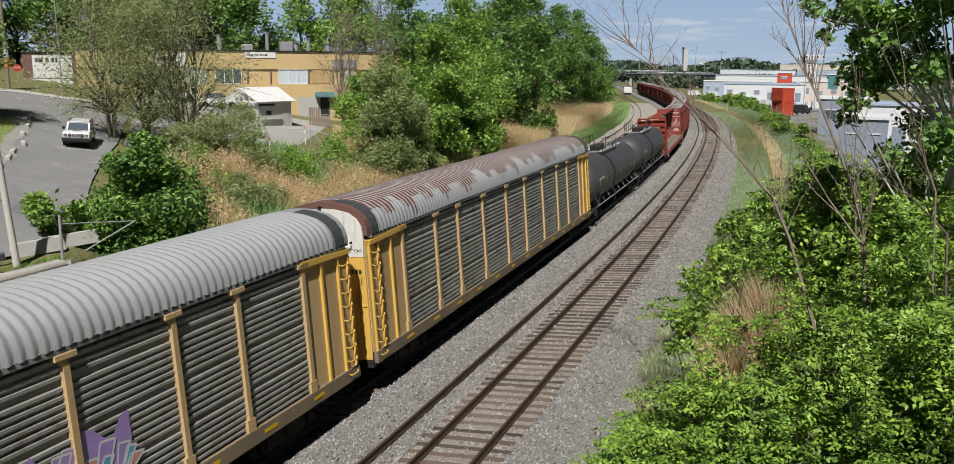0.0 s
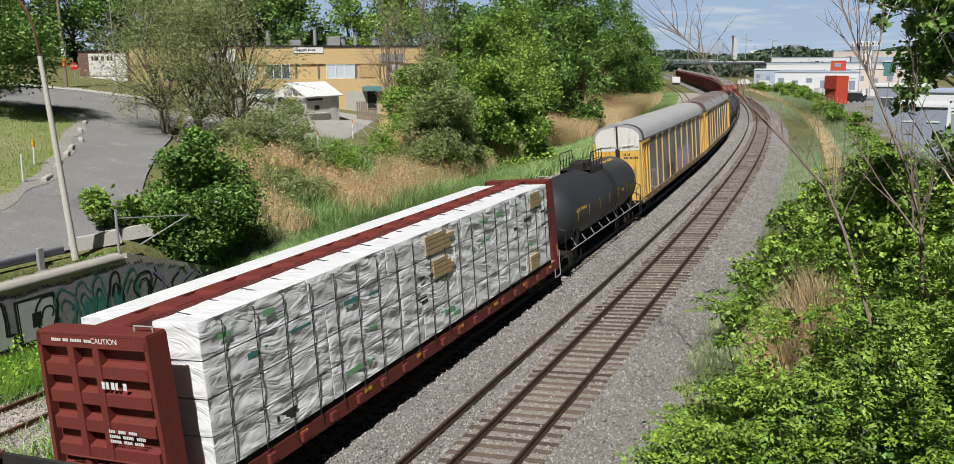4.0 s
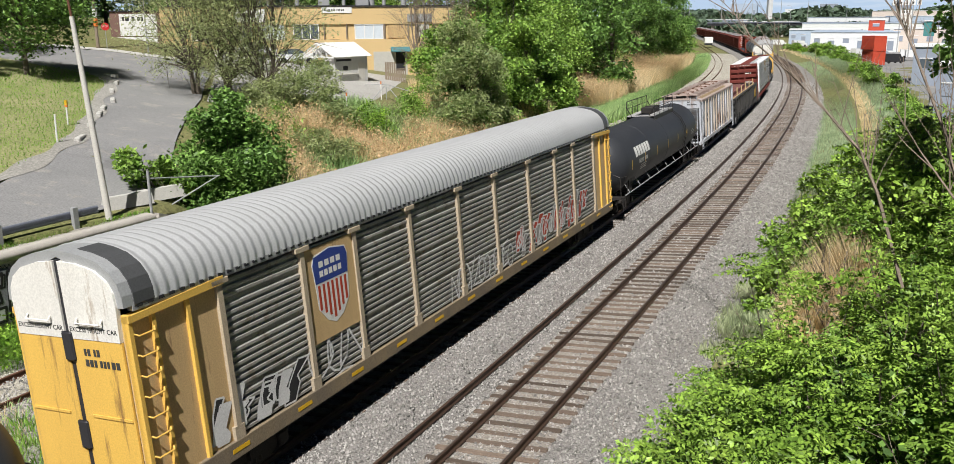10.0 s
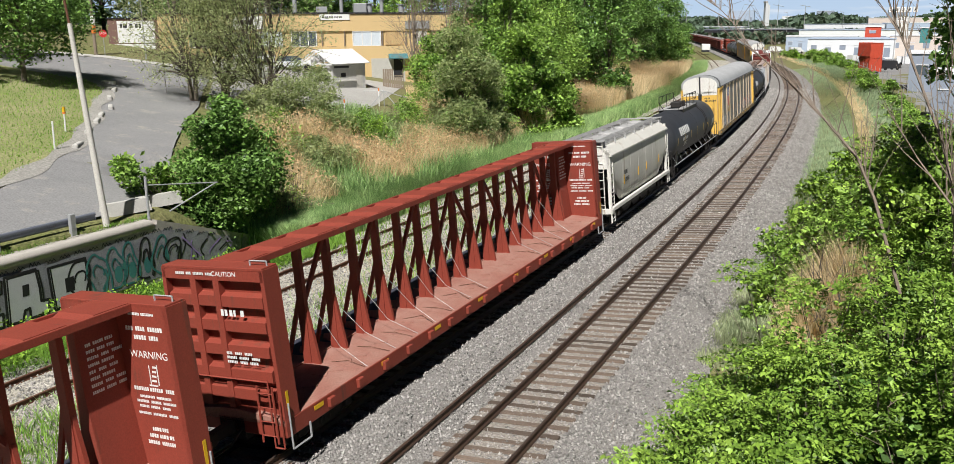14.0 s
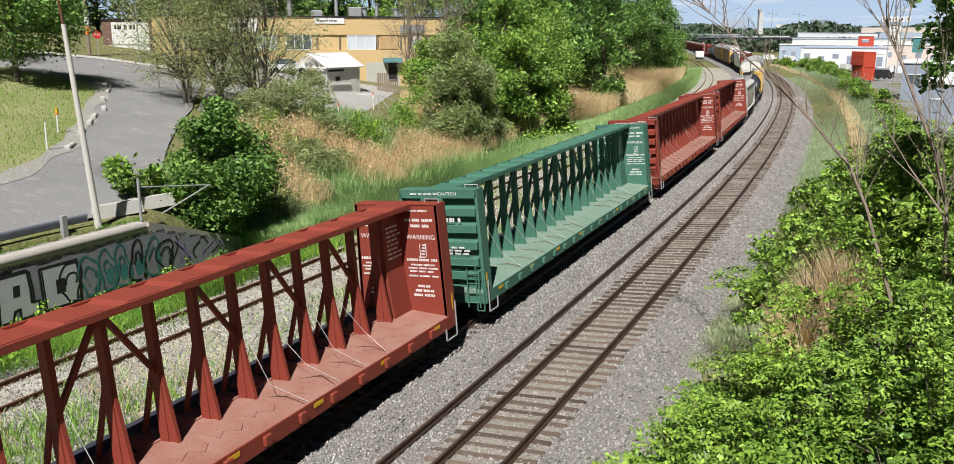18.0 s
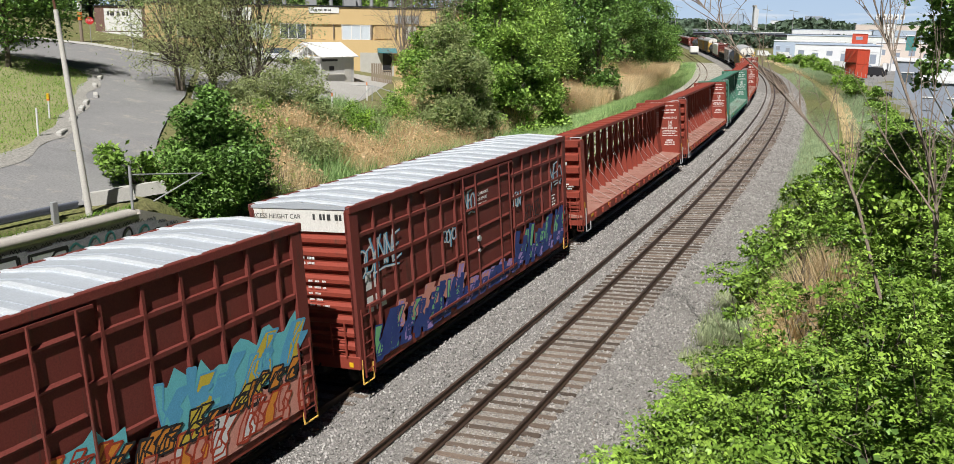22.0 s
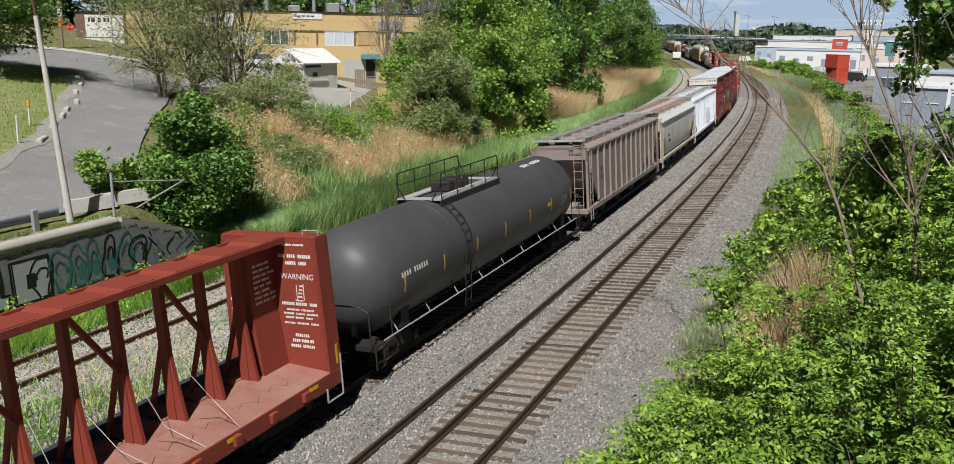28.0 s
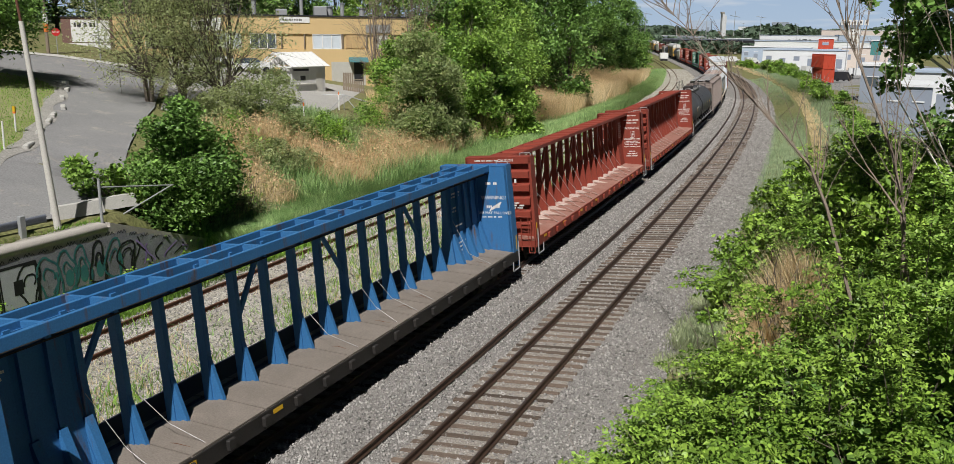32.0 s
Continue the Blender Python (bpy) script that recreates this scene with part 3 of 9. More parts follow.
def build_ground():
    xs, ys = axis(-46, 26, 0.55, -4200, 4200), axis(10, 100, 0.6, -4200, 4200)
    X, Y = np.meshgrid(xs, ys)
    Z = ground_z(X, Y)
    d = np.hypot(X, Y)
    Z = np.where(d > 700, -0.5, Z)
    n, m = len(xs), len(ys)
    i = np.arange(n * m).reshape(m, n)
    f = np.stack([i[:-1, :-1], i[:-1, 1:], i[1:, 1:], i[1:, :-1]], -1).reshape(-1, 4)
    ob = new("ground", raw_mesh("ground", np.stack([X, Y, Z], -1).reshape(-1, 3), f, "soil", True))
    tagged(ob, "rough grassy ground with bare earth beside the railway line", "ground", kind="structure")


build_ground()


def ribbon(name, s0, s1, prof, mat, parent=None, label="", ds=2.0, closed=False, centre=0.0, bank=0.0, dz=0.0, cat=""):
    """A profile of (u, z) drawn along the line; closed profiles make rails and beams."""
    ss = np.arange(s0, s1 + ds * 0.5, ds)
    n, vs, fs = len(prof), [], []
    cb, sb = math.cos(bank), math.sin(bank)
    for s in ss:
        x, y, th = line(s, centre)
        for u, z in prof:
            a, b = u * cb - z * sb, u * sb + z * cb
            vs.append((x + a * math.cos(th), y - a * math.sin(th), b + dz))
    for k in range(len(ss) - 1):
        for i in range(n if closed else n - 1):
            j = (i + 1) % n
            fs.append((k * n + i, k * n + j, k * n + n + j, k * n + n + i))
    me = raw_mesh(name, vs, fs, mat)
    ob = new(name, me)
    if parent:
        ob.parent = parent
    if label:
        tagged(ob, label, cat)
    return ob


RAIL = [(-0.07, -0.17), (0.07, -0.17), (0.07, -0.155), (0.012, -0.13), (0.012, -0.04), (0.036, -0.03), (0.036, -0.006), (0.026, 0.0), (-0.026, 0.0), (-0.036, -0.006), (-0.036, -0.03), (-0.012, -0.04), (-0.012, -0.13), (-0.07, -0.155)]


def build_tracks():
    tb = math.tan(BANK)
    z = lambda u, c: (u - c) * tb - 0.235
    prof = [(-8.6, -0.62), (-7.4, -0.52), (-6.7, z(-6.5, -GAP)), (-GAP, z(-GAP, -GAP)), (-3.3, z(-3.3, -GAP)), (-2.7, z(-3.1, -GAP) - 0.02), (-2.1, z(-1.5, 0) + 0.03),
            (-1.6, z(-1.6, 0)), (0, z(0, 0)), (1.55, z(1.55, 0)), (2.1, z(1.6, 0) - 0.05), (3.4, -0.72), (4.3, -0.95)]
    b = ribbon("ballast", -44, 520, prof, "gravel", ds=2.0)
    tagged(b, "grey crushed stone ballast bed under the tracks", "ballast", kind="structure")
    prof = [(-16.0, -0.62), (-15.2, -0.52), (-12.4, -0.52), (-9.4, -0.60), (-8.4, -0.66)]
    b = ribbon("siding_ballast", -44, 240, prof, "siding_gravel", ds=2.0)
    tagged(b, "weedy grey gravel under the siding", "ballast", kind="structure")
    for name, c, dz, label in (("main_track", 0.0, 0.0, "empty railway track with rusty brown rails on wooden ties"),
                               ("train_track", -GAP, TRAIN_DZ, "railway track under the freight train")):
        t = thing(name, label, "railway track", kind="structure")
        for k in (-0.7525, 0.7525):
            ribbon("rail", -44, 520, [(k + a, b) for a, b in RAIL], "rail", t, closed=True, centre=c, bank=BANK, dz=dz)
            ribbon("rail_head", -44, 520, [(k - 0.024, 0.003), (k + 0.024, 0.003)], "rail_top", t, centre=c, bank=BANK, dz=dz)
    t = thing("siding_track", "overgrown rusty siding track in weeds", "railway track", kind="structure")
    for k in (-0.7525, 0.7525):
        ribbon("rail", -44, 330, [(k + a, b) for a, b in RAIL], "rust", t, closed=True, centre=-13.55, dz=-0.36)
    # loose rails laid beside the tracks
    for u, dz, s0, s1, lab in ((-1.93, -0.12, -44, 330, "long rusty spare rail lying on the ballast"), (-8.25, -0.42, -44, 160, "rusty spare rail lying beside the siding"),
                               (-8.5, -0.42, -44, 160, "rusty spare rail lying beside the siding"), (-8.9, -0.42, -44, 60, "rusty spare rail lying beside the siding")):
        r = thing("spare_rail", lab, "rail", "spare rails")
        ribbon("rail", s0, s1, RAIL, "rust" if u < -3 else "rail", r, closed=True, centre=u, dz=dz)


build_tracks()
for _c, _dz, _tr in ((0.0, 0.0, "main_track"), (-GAP, TRAIN_DZ, "train_track")):
    tagged(ribbon("track_bed", -44, 520, [(-1.28, -0.224), (-.6, -.214), (.6, -.214), (1.28, -0.224)], "bed", bpy.data.objects[_tr], centre=_c, bank=BANK, dz=_dz), "dark oily gravel between the ties", "")


def build_ties():
    """Ties of the near track one by one, the far ones and the other tracks joined."""
    r = random.Random(5)
    near = bpy.data.objects["main_track"]
    meshes = []
    for k in range(6):
        g = Geo()
        g.box(-1.3 + r.uniform(-.04, .04), 1.3 + r.uniform(-.05, .05), -0.085, 0.085, -0.36, -0.172, c=0.02)
        meshes.append(g.mesh("tie", "tie"))
    s, n = -13.0, 0
    rest = {0.0: Geo(), -GAP: Geo(), -13.55: Geo()}
    while s < 420:
        if n < 300:
            part("tie", meshes[n % 6], "tie", near, at=track_pose(s, 0.0) @ pose(r.uniform(-.05, .05), 0, r.uniform(-.02, .004), 0, 0, r.uniform(-1.2, 1.2)))
        else:
            rest[0.0].box(-1.3, 1.3, -0.085, 0.085, -0.36, -0.175, m=track_pose(s, 0.0))
        if s < 330:
            rest[-GAP].box(-1.3, 1.3, -0.085, 0.085, -0.36, -0.175, m=track_pose(s, -GAP, TRAIN_DZ))
        if s < 200 and r.random() < 0.85:
            rest[-13.55].box(-1.25 + r.uniform(-.1, .1), 1.25, -0.11, 0.11, -0.36, -0.19, m=track_pose(s, -13.55, -0.36, 0) @ pose(0, 0, r.uniform(-.05, 0), 0, 0, r.uniform(-2, 2)))
        s += 0.52 * r.uniform(0.94, 1.06)
        n += 1
    tagged(part("far_ties", rest[0.0], "tie", near), kind="stuff")
    tagged(part("ties", rest[-GAP], "tie", bpy.data.objects["train_track"]), kind="stuff")
    tagged(part("ties", rest[-13.55], "tie", bpy.data.objects["siding_track"]), kind="stuff")


def build_stones():
    """Loose ballast stones, thick near by and thinner far off."""
    rs = np.random.RandomState(3)
    tb = math.tan(BANK)
    us = np.array([-16, -15.2, -12.4, -9.4, -8.6, -7.4, -6.7, -GAP, -3.3, -2.7, -2.1, -1.6, 0, 1.55, 2.1, 3.4])
    z = lambda u, c: (u - c) * tb - 0.235
    zs = np.array([-.62, -.52, -.52, -.60, -.64, -.52, z(-6.5, -GAP), z(-GAP, -GAP), z(-3.3, -GAP), z(-3.1, -GAP) - .02, z(-1.5, 0) + .03, z(-1.6, 0), z(0, 0), z(1.55, 0), z(1.6, 0) - .05, -.72])
    n = 135000
    s = -9 + 130 * rs.rand(n) ** 2.1
    u = np.where(rs.rand(n) < 0.62, -4.0 + 7.4 * rs.rand(n), -15.2 + 9.2 * rs.rand(n))
    keep = (np.abs(u) > 1.32) & (np.abs(u + GAP) > 1.32) | (rs.rand(n) < .8)
    s, u = s[keep], u[keep]
    n = len(s)
    c = np.array([[1, 0, 0], [-1, 0, 0], [0, 1, 0], [0, -1, 0], [0, 0, 1], [0, 0, -1]], float)
    F = np.array([[0, 2, 4], [2, 1, 4], [1, 3, 4], [3, 0, 4], [2, 0, 5], [1, 2, 5], [3, 1, 5], [0, 3, 5]])
    size = 0.018 + 0.03 * rs.rand(n) + 0.00025 * np.maximum(s, 0)
    px, py, th = (np.interp(s, _S, a) for a in (_X, _Y, _TH))
    zz = np.interp(u, us, zs) + rs.uniform(-0.01, 0.025, n)
    P = np.stack([px + u * np.cos(th), py - u * np.sin(th), zz], -1)
    J = c[None] * (size[:, None] * rs.uniform(0.6, 1.4, (n, 3)))[:, None, :] + rs.uniform(-1, 1, (n, 6, 3)) * size[:, None, None] * 0.45
    V = (P[:, None] + J).reshape(-1, 3)
    FF = (F[None] + 6 * np.arange(n)[:, None, None]).reshape(-1, 3)
    tagged(new("ballast_stones", raw_mesh("ballast_stones", V, FF, "stone")), "loose grey ballast stones between and beside the tracks", "gravel", kind="stuff")


# ---- town side: wall, road, lamp ----
def build_wall():
    w = thing("retaining_wall", "old concrete retaining wall covered in silver and black graffiti", "wall", kind="structure")
    g = Geo()
    for a, b, za, zb in ((-44, WALL_END, 1.78, 1.78), (WALL_END, 13.2, 1.95, -0.35)):
        vs = []
        for s, zt in ((a, za), (b, zb)):
            for u, z in ((WALL_U, -1.0), (WALL_U, zt), (WALL_U - 0.45, zt), (WALL_U - 0.45, -1.0)):
                x, y, _ = line(s, u)
                vs.append((x, y, z))
        g.add(vs, [(0, 1, 5, 4), (1, 2, 6, 5), (2, 3, 7, 6), (0, 3, 2, 1), (4, 5, 6, 7)])
    part("wall_body", g, "concrete", w)
    ribbon("coping", -44, WALL_END, [(WALL_U + 0.02, 1.66), (WALL_U + 0.02, 1.95), (WALL_U - 0.62, 1.98), (WALL_U - 0.62, 1.66)], "concrete", w, closed=True)
    # graffiti: thick letters with pale fill and dark outline, then tangled lines
    r = random.Random(11)
    pale, dark, teal, violet = Geo(), Geo(), Geo(), Geo()

    def patch(geo, s0, s1, z0, z1, lift):
        vs = [(*line(s, WALL_U + lift)[:2], z) for s, z in ((s0, z0), (s1, z0), (s1, z1), (s0, z1))]
        geo.add(vs, [(0, 1, 2, 3)])

    def stroke(geo, pts, wd, lift):
        for (s0, z0), (s1, z1) in zip(pts[:-1], pts[1:]):
            d = math.hypot(s1 - s0, z1 - z0) or 1
            a, b = -(z1 - z0) / d * wd, (s1 - s0) / d * wd
            e, f = (s1 - s0) / d * wd * .5, (z1 - z0) / d * wd * .5
            q = [(s0 - e + a, z0 - f + b), (s1 + e + a, z1 + f + b), (s1 + e - a, z1 + f - b), (s0 - e - a, z0 - f - b)]
            geo.add([(*line(s, WALL_U + lift)[:2], z) for s, z in q], [(0, 1, 2, 3)])

    # block letters: outline, fill and the strokes inside, on a unit square
    blocks = {"O": ([(0, 0), (0, 1), (1, 1), (1, 0)], [(.38, .32), (.38, .66), (.62, .66), (.62, .32)]),
              "E": ([(0, 0), (0, 1), (1, 1), (1, .74), (.42, .74), (.42, .62), (.9, .62), (.9, .40), (.42, .40), (.42, .28), (1, .28), (1, 0)], []),
              "D": ([(0, 0), (0, 1), (.75, 1), (.86, .6), (.8, .3), (1, .28), (1, 0), (.55, 0), (.5, .22), (.38, .2), (.36, 0)], [(.4, .5), (.42, .74), (.58, .74), (.56, .5)])}

    def letter(kind, s0, wd, z0, h, lift):
        out, hole = blocks[kind]
        q = [(s0 + a * wd + .05 * math.sin(9 * b + s0), z0 + b * h) for a, b in out]
        vs = [(*line(a, WALL_U + lift)[:2], z) for a, z in q]
        pale.add(vs, [list(range(len(vs)))])
        stroke(dark, q + [q[0]], .05, lift + .003)
        stroke(dark, [(a + .10, z - .07) for a, z in q[:len(q) // 2]], .03, lift + .0015)
        if hole:
            q = [(s0 + a * wd, z0 + b * h) for a, b in hole]
            dark.add([(*line(a, WALL_U + lift + .003)[:2], z) for a, z in q], [(0, 1, 2, 3)])

    wash = Geo()
    for k in range(44):
        a = -9.5 + k * .5
        zt = 1.44 + .06 * math.sin(k * 1.7) if a < WALL_END else 1.6 - (a - WALL_END) * .31
        if zt > 0:
            wash.add([(*line(q, WALL_U + .003)[:2], z) for q, z in ((a, -.4), (a + .5, -.4), (a + .5, zt), (a, zt))], [(0, 1, 2, 3)])
    part("grey_wash", wash, "wall_wash", w, "blue-grey roller paint under the graffiti")
    s = -9.2
    for kind in "OEDOEDO":
        wd = 1.5 + .1 * math.sin(7 * s)
        letter(kind, s, wd, -.3, 1.62 + .08 * math.sin(5 * s), .007)
        s += wd + .16
    # rounded letters: closed loops, each with a belly and a tail
    for k in range(7):
        c0 = 2.3 + .78 * k + r.uniform(-.1, .1)
        top = 1.35 if c0 < WALL_END else 1.35 - (c0 - WALL_END) * .3
        loop = [(c0 + (.40 + .13 * math.sin(2.6 * q + k)) * math.cos(q), .45 + (top - .45) * (.93 + .12 * math.sin(3 * q + k)) * math.sin(q)) for q in np.linspace(-.9, 5.2, 26)]
        loop = [(a, max(-.25, z)) for a, z in loop]
        col = teal if k in (1, 2, 3, 5) else dark
        stroke(col, loop, .042, .010 + .001 * k)
        stroke(col, [(a * .5 + (c0 + .05) * .5, z * .45 + .28) for a, z in loop[3:18]], .035, .0105 + .001 * k)
        if k in (2, 3, 4):
            teal.add([(*line(c0 + .2 * math.cos(q) + .1, WALL_U + .006)[:2], .25 + .34 * math.sin(q)) for q in np.linspace(0, 5.8, 11)], [list(range(11))])
        stroke(col, [(c0 + .3, -.2), (c0 + .42, .25), (c0 + .36, .6)], .05, .012)
    # long sweeping lines on the sloping end
    for k in range(11):
        a0 = 7.2 + .42 * k
        top = 1.45 - (a0 - WALL_END) * .31
        if top > .15:
            pts = [(a0 + .55 * math.sin(2.4 * q + k) * (.5 + .5 * q), -.1 + (top + .05) * q) for q in np.linspace(0, 1, 10)]
            stroke((dark, violet, dark, violet)[k % 4], pts, .035, .009 + .0008 * k)
    for k in range(30):
        s0 = -9 + k * 0.62
        zt = 1.5 if s0 < WALL_END else 1.55 - (s0 - WALL_END) * .31
        if zt > .5:
            pts = [(s0 + .075 * i, zt + (.09 if i % 2 else -.04) * r.uniform(.4, 1.2)) for i in range(7)]
            stroke(dark, pts, 0.014, 0.008)
    for nme, gg, mt in (("silver_paint", pale, "g_silver"), ("black_paint", dark, "g_black"), ("teal_paint", teal, "g_teal"), ("violet_paint", violet, "g_violet")):
        part(nme, gg, mt, w)


build_wall()


def flat_patch(name, outline, mat, label, category, lift=0.03, d=1.5, kind="structure"):
    """A paved area inside an outline, laid on the ground."""
    ox, oy = np.array([p[0] for p in outline]), np.array([p[1] for p in outline])
    bm = bmesh.new()
    f = bm.faces.new([bm.verts.new((x, y, 0)) for x, y in outline])
    bmesh.ops.triangulate(bm, faces=bm.faces[:])
    for _ in range(5):
        long = [e for e in bm.edges if e.calc_length() > d * 1.6]
        if not long:
            break
        bmesh.ops.subdivide_edges(bm, edges=long, cuts=1)
        bmesh.ops.triangulate(bm, faces=bm.faces[:])
    xy = np.array([v.co[:2] for v in bm.verts])
    zz = ground_z(xy[:, 0], xy[:, 1])
    for v, z in zip(bm.verts, zz):
        v.co.z = z + lift
    me = bpy.data.meshes.new(name)
    bm.to_mesh(me)
    bm.free()
    me.materials.append(M[mat])
    return tagged(new(name, me), label, category, kind=kind)


flat_patch("road", [(-27, 12), (-20.6, 20), (-18.2, 26.5), (-16.1, 31), (-14.9, 34), (-17.2, 44), (-19.8, 54), (-21.0, 60), (-23.3, 68), (-25, 75), (-29.3, 78.2), (-35.2, 76.9), (-37.7, 74.5), (-46, 68), (-60, 60), (-60, 54),
                    (-44, 62), (-37.7, 64.8), (-32.2, 64), (-29.6, 63.6), (-27.6, 61.6), (-25.4, 54.6), (-23, 47.9), (-21.2, 42), (-20.8, 38), (-20.2, 33), (-24, 27), (-34, 14)],
           "asphalt", "worn grey asphalt road that bends round the lawn", "road", 0.11)
flat_patch("lawn", [(-24.5, 27), (-20.6, 33), (-21.0, 38), (-21.5, 42), (-23.2, 47.9), (-25.7, 54.6), (-27.8, 61.4), (-29.6, 63.3), (-32.2, 63.8), (-37.7, 64.5), (-44, 61.8), (-60, 53), (-60, 30), (-40, 20)],
           "lawn", "patchy green and straw-coloured lawn", "lawn", 0.12)
_edge = [(-20.6, 33), (-21.0, 38), (-21.5, 42), (-23.2, 47.9), (-25.7, 54.6), (-27.8, 61.4), (-29.6, 63.3), (-32.2, 63.8), (-37.7, 64.5)]
_fine = [(a0 + (a1 - a0) * q / 8, b0 + (b1 - b0) * q / 8) for (a0, b0), (a1, b1) in zip(_edge[:-1], _edge[1:]) for q in range(8)]
flat_patch("road_shoulder", [(a - .35 + .15 * math.sin(1.3 * b), b - .2) for a, b in _fine] + [(a + .45 + .25 * math.sin(.9 * b), b + .3) for a, b in _fine[::-1]], "shoulder", "dusty pale strip between road and lawn", "road shoulder", 0.13, d=.9)
flat_patch("parking_lot", [(-24.2, 73), (-22.8, 68), (-20.6, 60), (-16, 57.5), (-11.8, 64), (-10.6, 74), (-10, 92), (-30, 91)], "lot", "dusty pale parking lot in front of the building", "parking lot", 0.04)
flat_patch("sidewalk", [(-29, 78.6), (-35.2, 77.3), (-46, 69.5), (-46, 71), (-35.5, 79), (-29, 80.2)], "pale_concrete", "pale concrete pavement along the road", "pavement", 0.09)


def build_roadside():
    # lamp post with a curved arm
    x, y = -15.05, 31.75
    z = float(ground_z(x, y))
    t = thing("street_lamp", "leaning weathered concrete street lamp with a rusty curved arm", "street lamp", m=pose(x, y, z - .05, 0, -2.5, 0))
    g = Geo().tube((0, 0, 0), (-0.28, 0.1, 7.6), 0.13, 0.085, 16)
    part("pole", g, "pole", t)
    g = Geo()
    pts = [(-0.28, 0.1, 7.5), (-0.36, 0.15, 8.4), (-0.6, 0.3, 9.2), (-1.1, 0.6, 9.8), (-1.9, 1.0, 10.1)]
    g.bars(pts, 0.05, 8)
    part("arm", g, "rust", t, "rusty curved steel arm")
    part("lamp_head", Geo().box(-2.5, -1.85, 0.9, 1.15, 10.02, 10.18, c=0.05), "galv", t)
    # guard rail on posts
    gr = thing("guardrail", "dark steel guardrail on short grey posts above the wall", "guardrail")
    for s in np.arange(-22, 4.5, 3.1):
        px, py, th = line(s, -19.15)
        pz = float(ground_z(px, py))
        part("post", Geo().box(-0.08, 0.08, -0.12, 0.12, -0.2, 0.70, c=0.02), "galv", gr, at=pose(px, py, pz, 0, 0, -math.degrees(th)))
    ribbon("beam", -24, 5.0, [(-19.32, 2.32), (-19.27, 2.40), (-19.32, 2.47), (-19.27, 2.54), (-19.32, 2.62), (-19.36, 2.62), (-19.31, 2.54), (-19.36, 2.47), (-19.31, 2.40), (-19.36, 2.32)], "guard", gr, closed=True)
    # low concrete barrier blocks
    for s, u in ((6.0, -19.9), (8.1, -20.2)):
        px, py, th = line(s, u)
        b = Geo().prism([(-0.3, 0), (0.3, 0), (0.12, 0.5), (-0.12, 0.5)], -1.0, 1.0)
        tagged(part("concrete_barrier", b, "pale_concrete", at=pose(px, py, float(ground_z(px, py)), 0, 0, -math.degrees(th) - 12)), "short weathered concrete road barrier", "barrier", "road barriers")
    # fence post and rail at the wall's end
    px, py, th = line(6.1, -18.75)
    f = thing("fence", "galvanised chain-link fence end post with a top rail", "fence", m=pose(px, py, 1.9))
    part("post", Geo().tube((0, 0, 0), (0, 0, 1.75), 0.06, n=8), "galv", f)
    part("top_rail", Geo().tube((0, 0, 1.45), (2.0, 2.6, 1.1), 0.03, n=6), "galv", f)
    part("brace", Geo().tube((1.95, 2.5, 1.1), (0.5, 0.9, 0.2), 0.03, n=6), "galv", f)
    # kerb stones along the lawn's edge
    for x, y, a in ((-29.0, 63.9, 60), (-27.4, 61.2, 20), (-26.3, 57.9, 25), (-24.8, 54.6, 25), (-24.1, 51.7, 20), (-23.5, 49.8, 20), (-22.6, 46.8, 18), (-21.5, 43.2, 14)):
        tagged(part("kerb_stone", Geo().box(-0.14, 0.14, -0.75, 0.75, -0.1, 0.22, c=0.05), "pale_concrete", at=pose(x, y, float(ground_z(x, y)) + .05, 0, 0, a)),
               "loose pale concrete kerb block at the lawn's edge", "kerb stone", "kerb stones")
    for x, y, h in ((-21.95, 41.7, 1.5), (-23.4, 45.8, 1.15)):
        p = thing("marker_post", "thin white marker post in the lawn", "marker post", "marker posts", pose(x, y, float(ground_z(x, y)), 0, 1.5, 0))
        part("post", Geo().tube((0, 0, 0), (0, 0, h), 0.045, n=8), "white", p)
        if h < 1.3:
            part("cap", Geo().box(-0.06, 0.06, -0.06, 0.06, h + .05, h + .32), "reflector", p, "yellow cap with an orange band")
            part("band", Geo().box(-0.063, 0.063, -0.063, 0.063, h - .05, h + .05), "orange", p)
    # stop sign and poles
    x, y = -36.1, 79.5
    z = float(ground_z(x, y))
    p = thing("stop_sign", "red octagonal stop sign on a thin post", "road sign", m=pose(x, y, z, 0, 0, 24))
    part("post", Geo().tube((0, 0, 0), (0, 0, 2.2), 0.035, n=6), "galv", p)
    oc = [(0.36 * math.cos(math.pi / 8 + k * math.pi / 4), 1.95 + 0.36 * math.sin(math.pi / 8 + k * math.pi / 4)) for k in range(8)]
    part("plate", Geo().prism(oc, -0.06, -0.04), "stop_red", p)
    lettering("writing", "STOP", 0.24, "letter", p, pose(0, -0.065, 1.95) @ BACK)
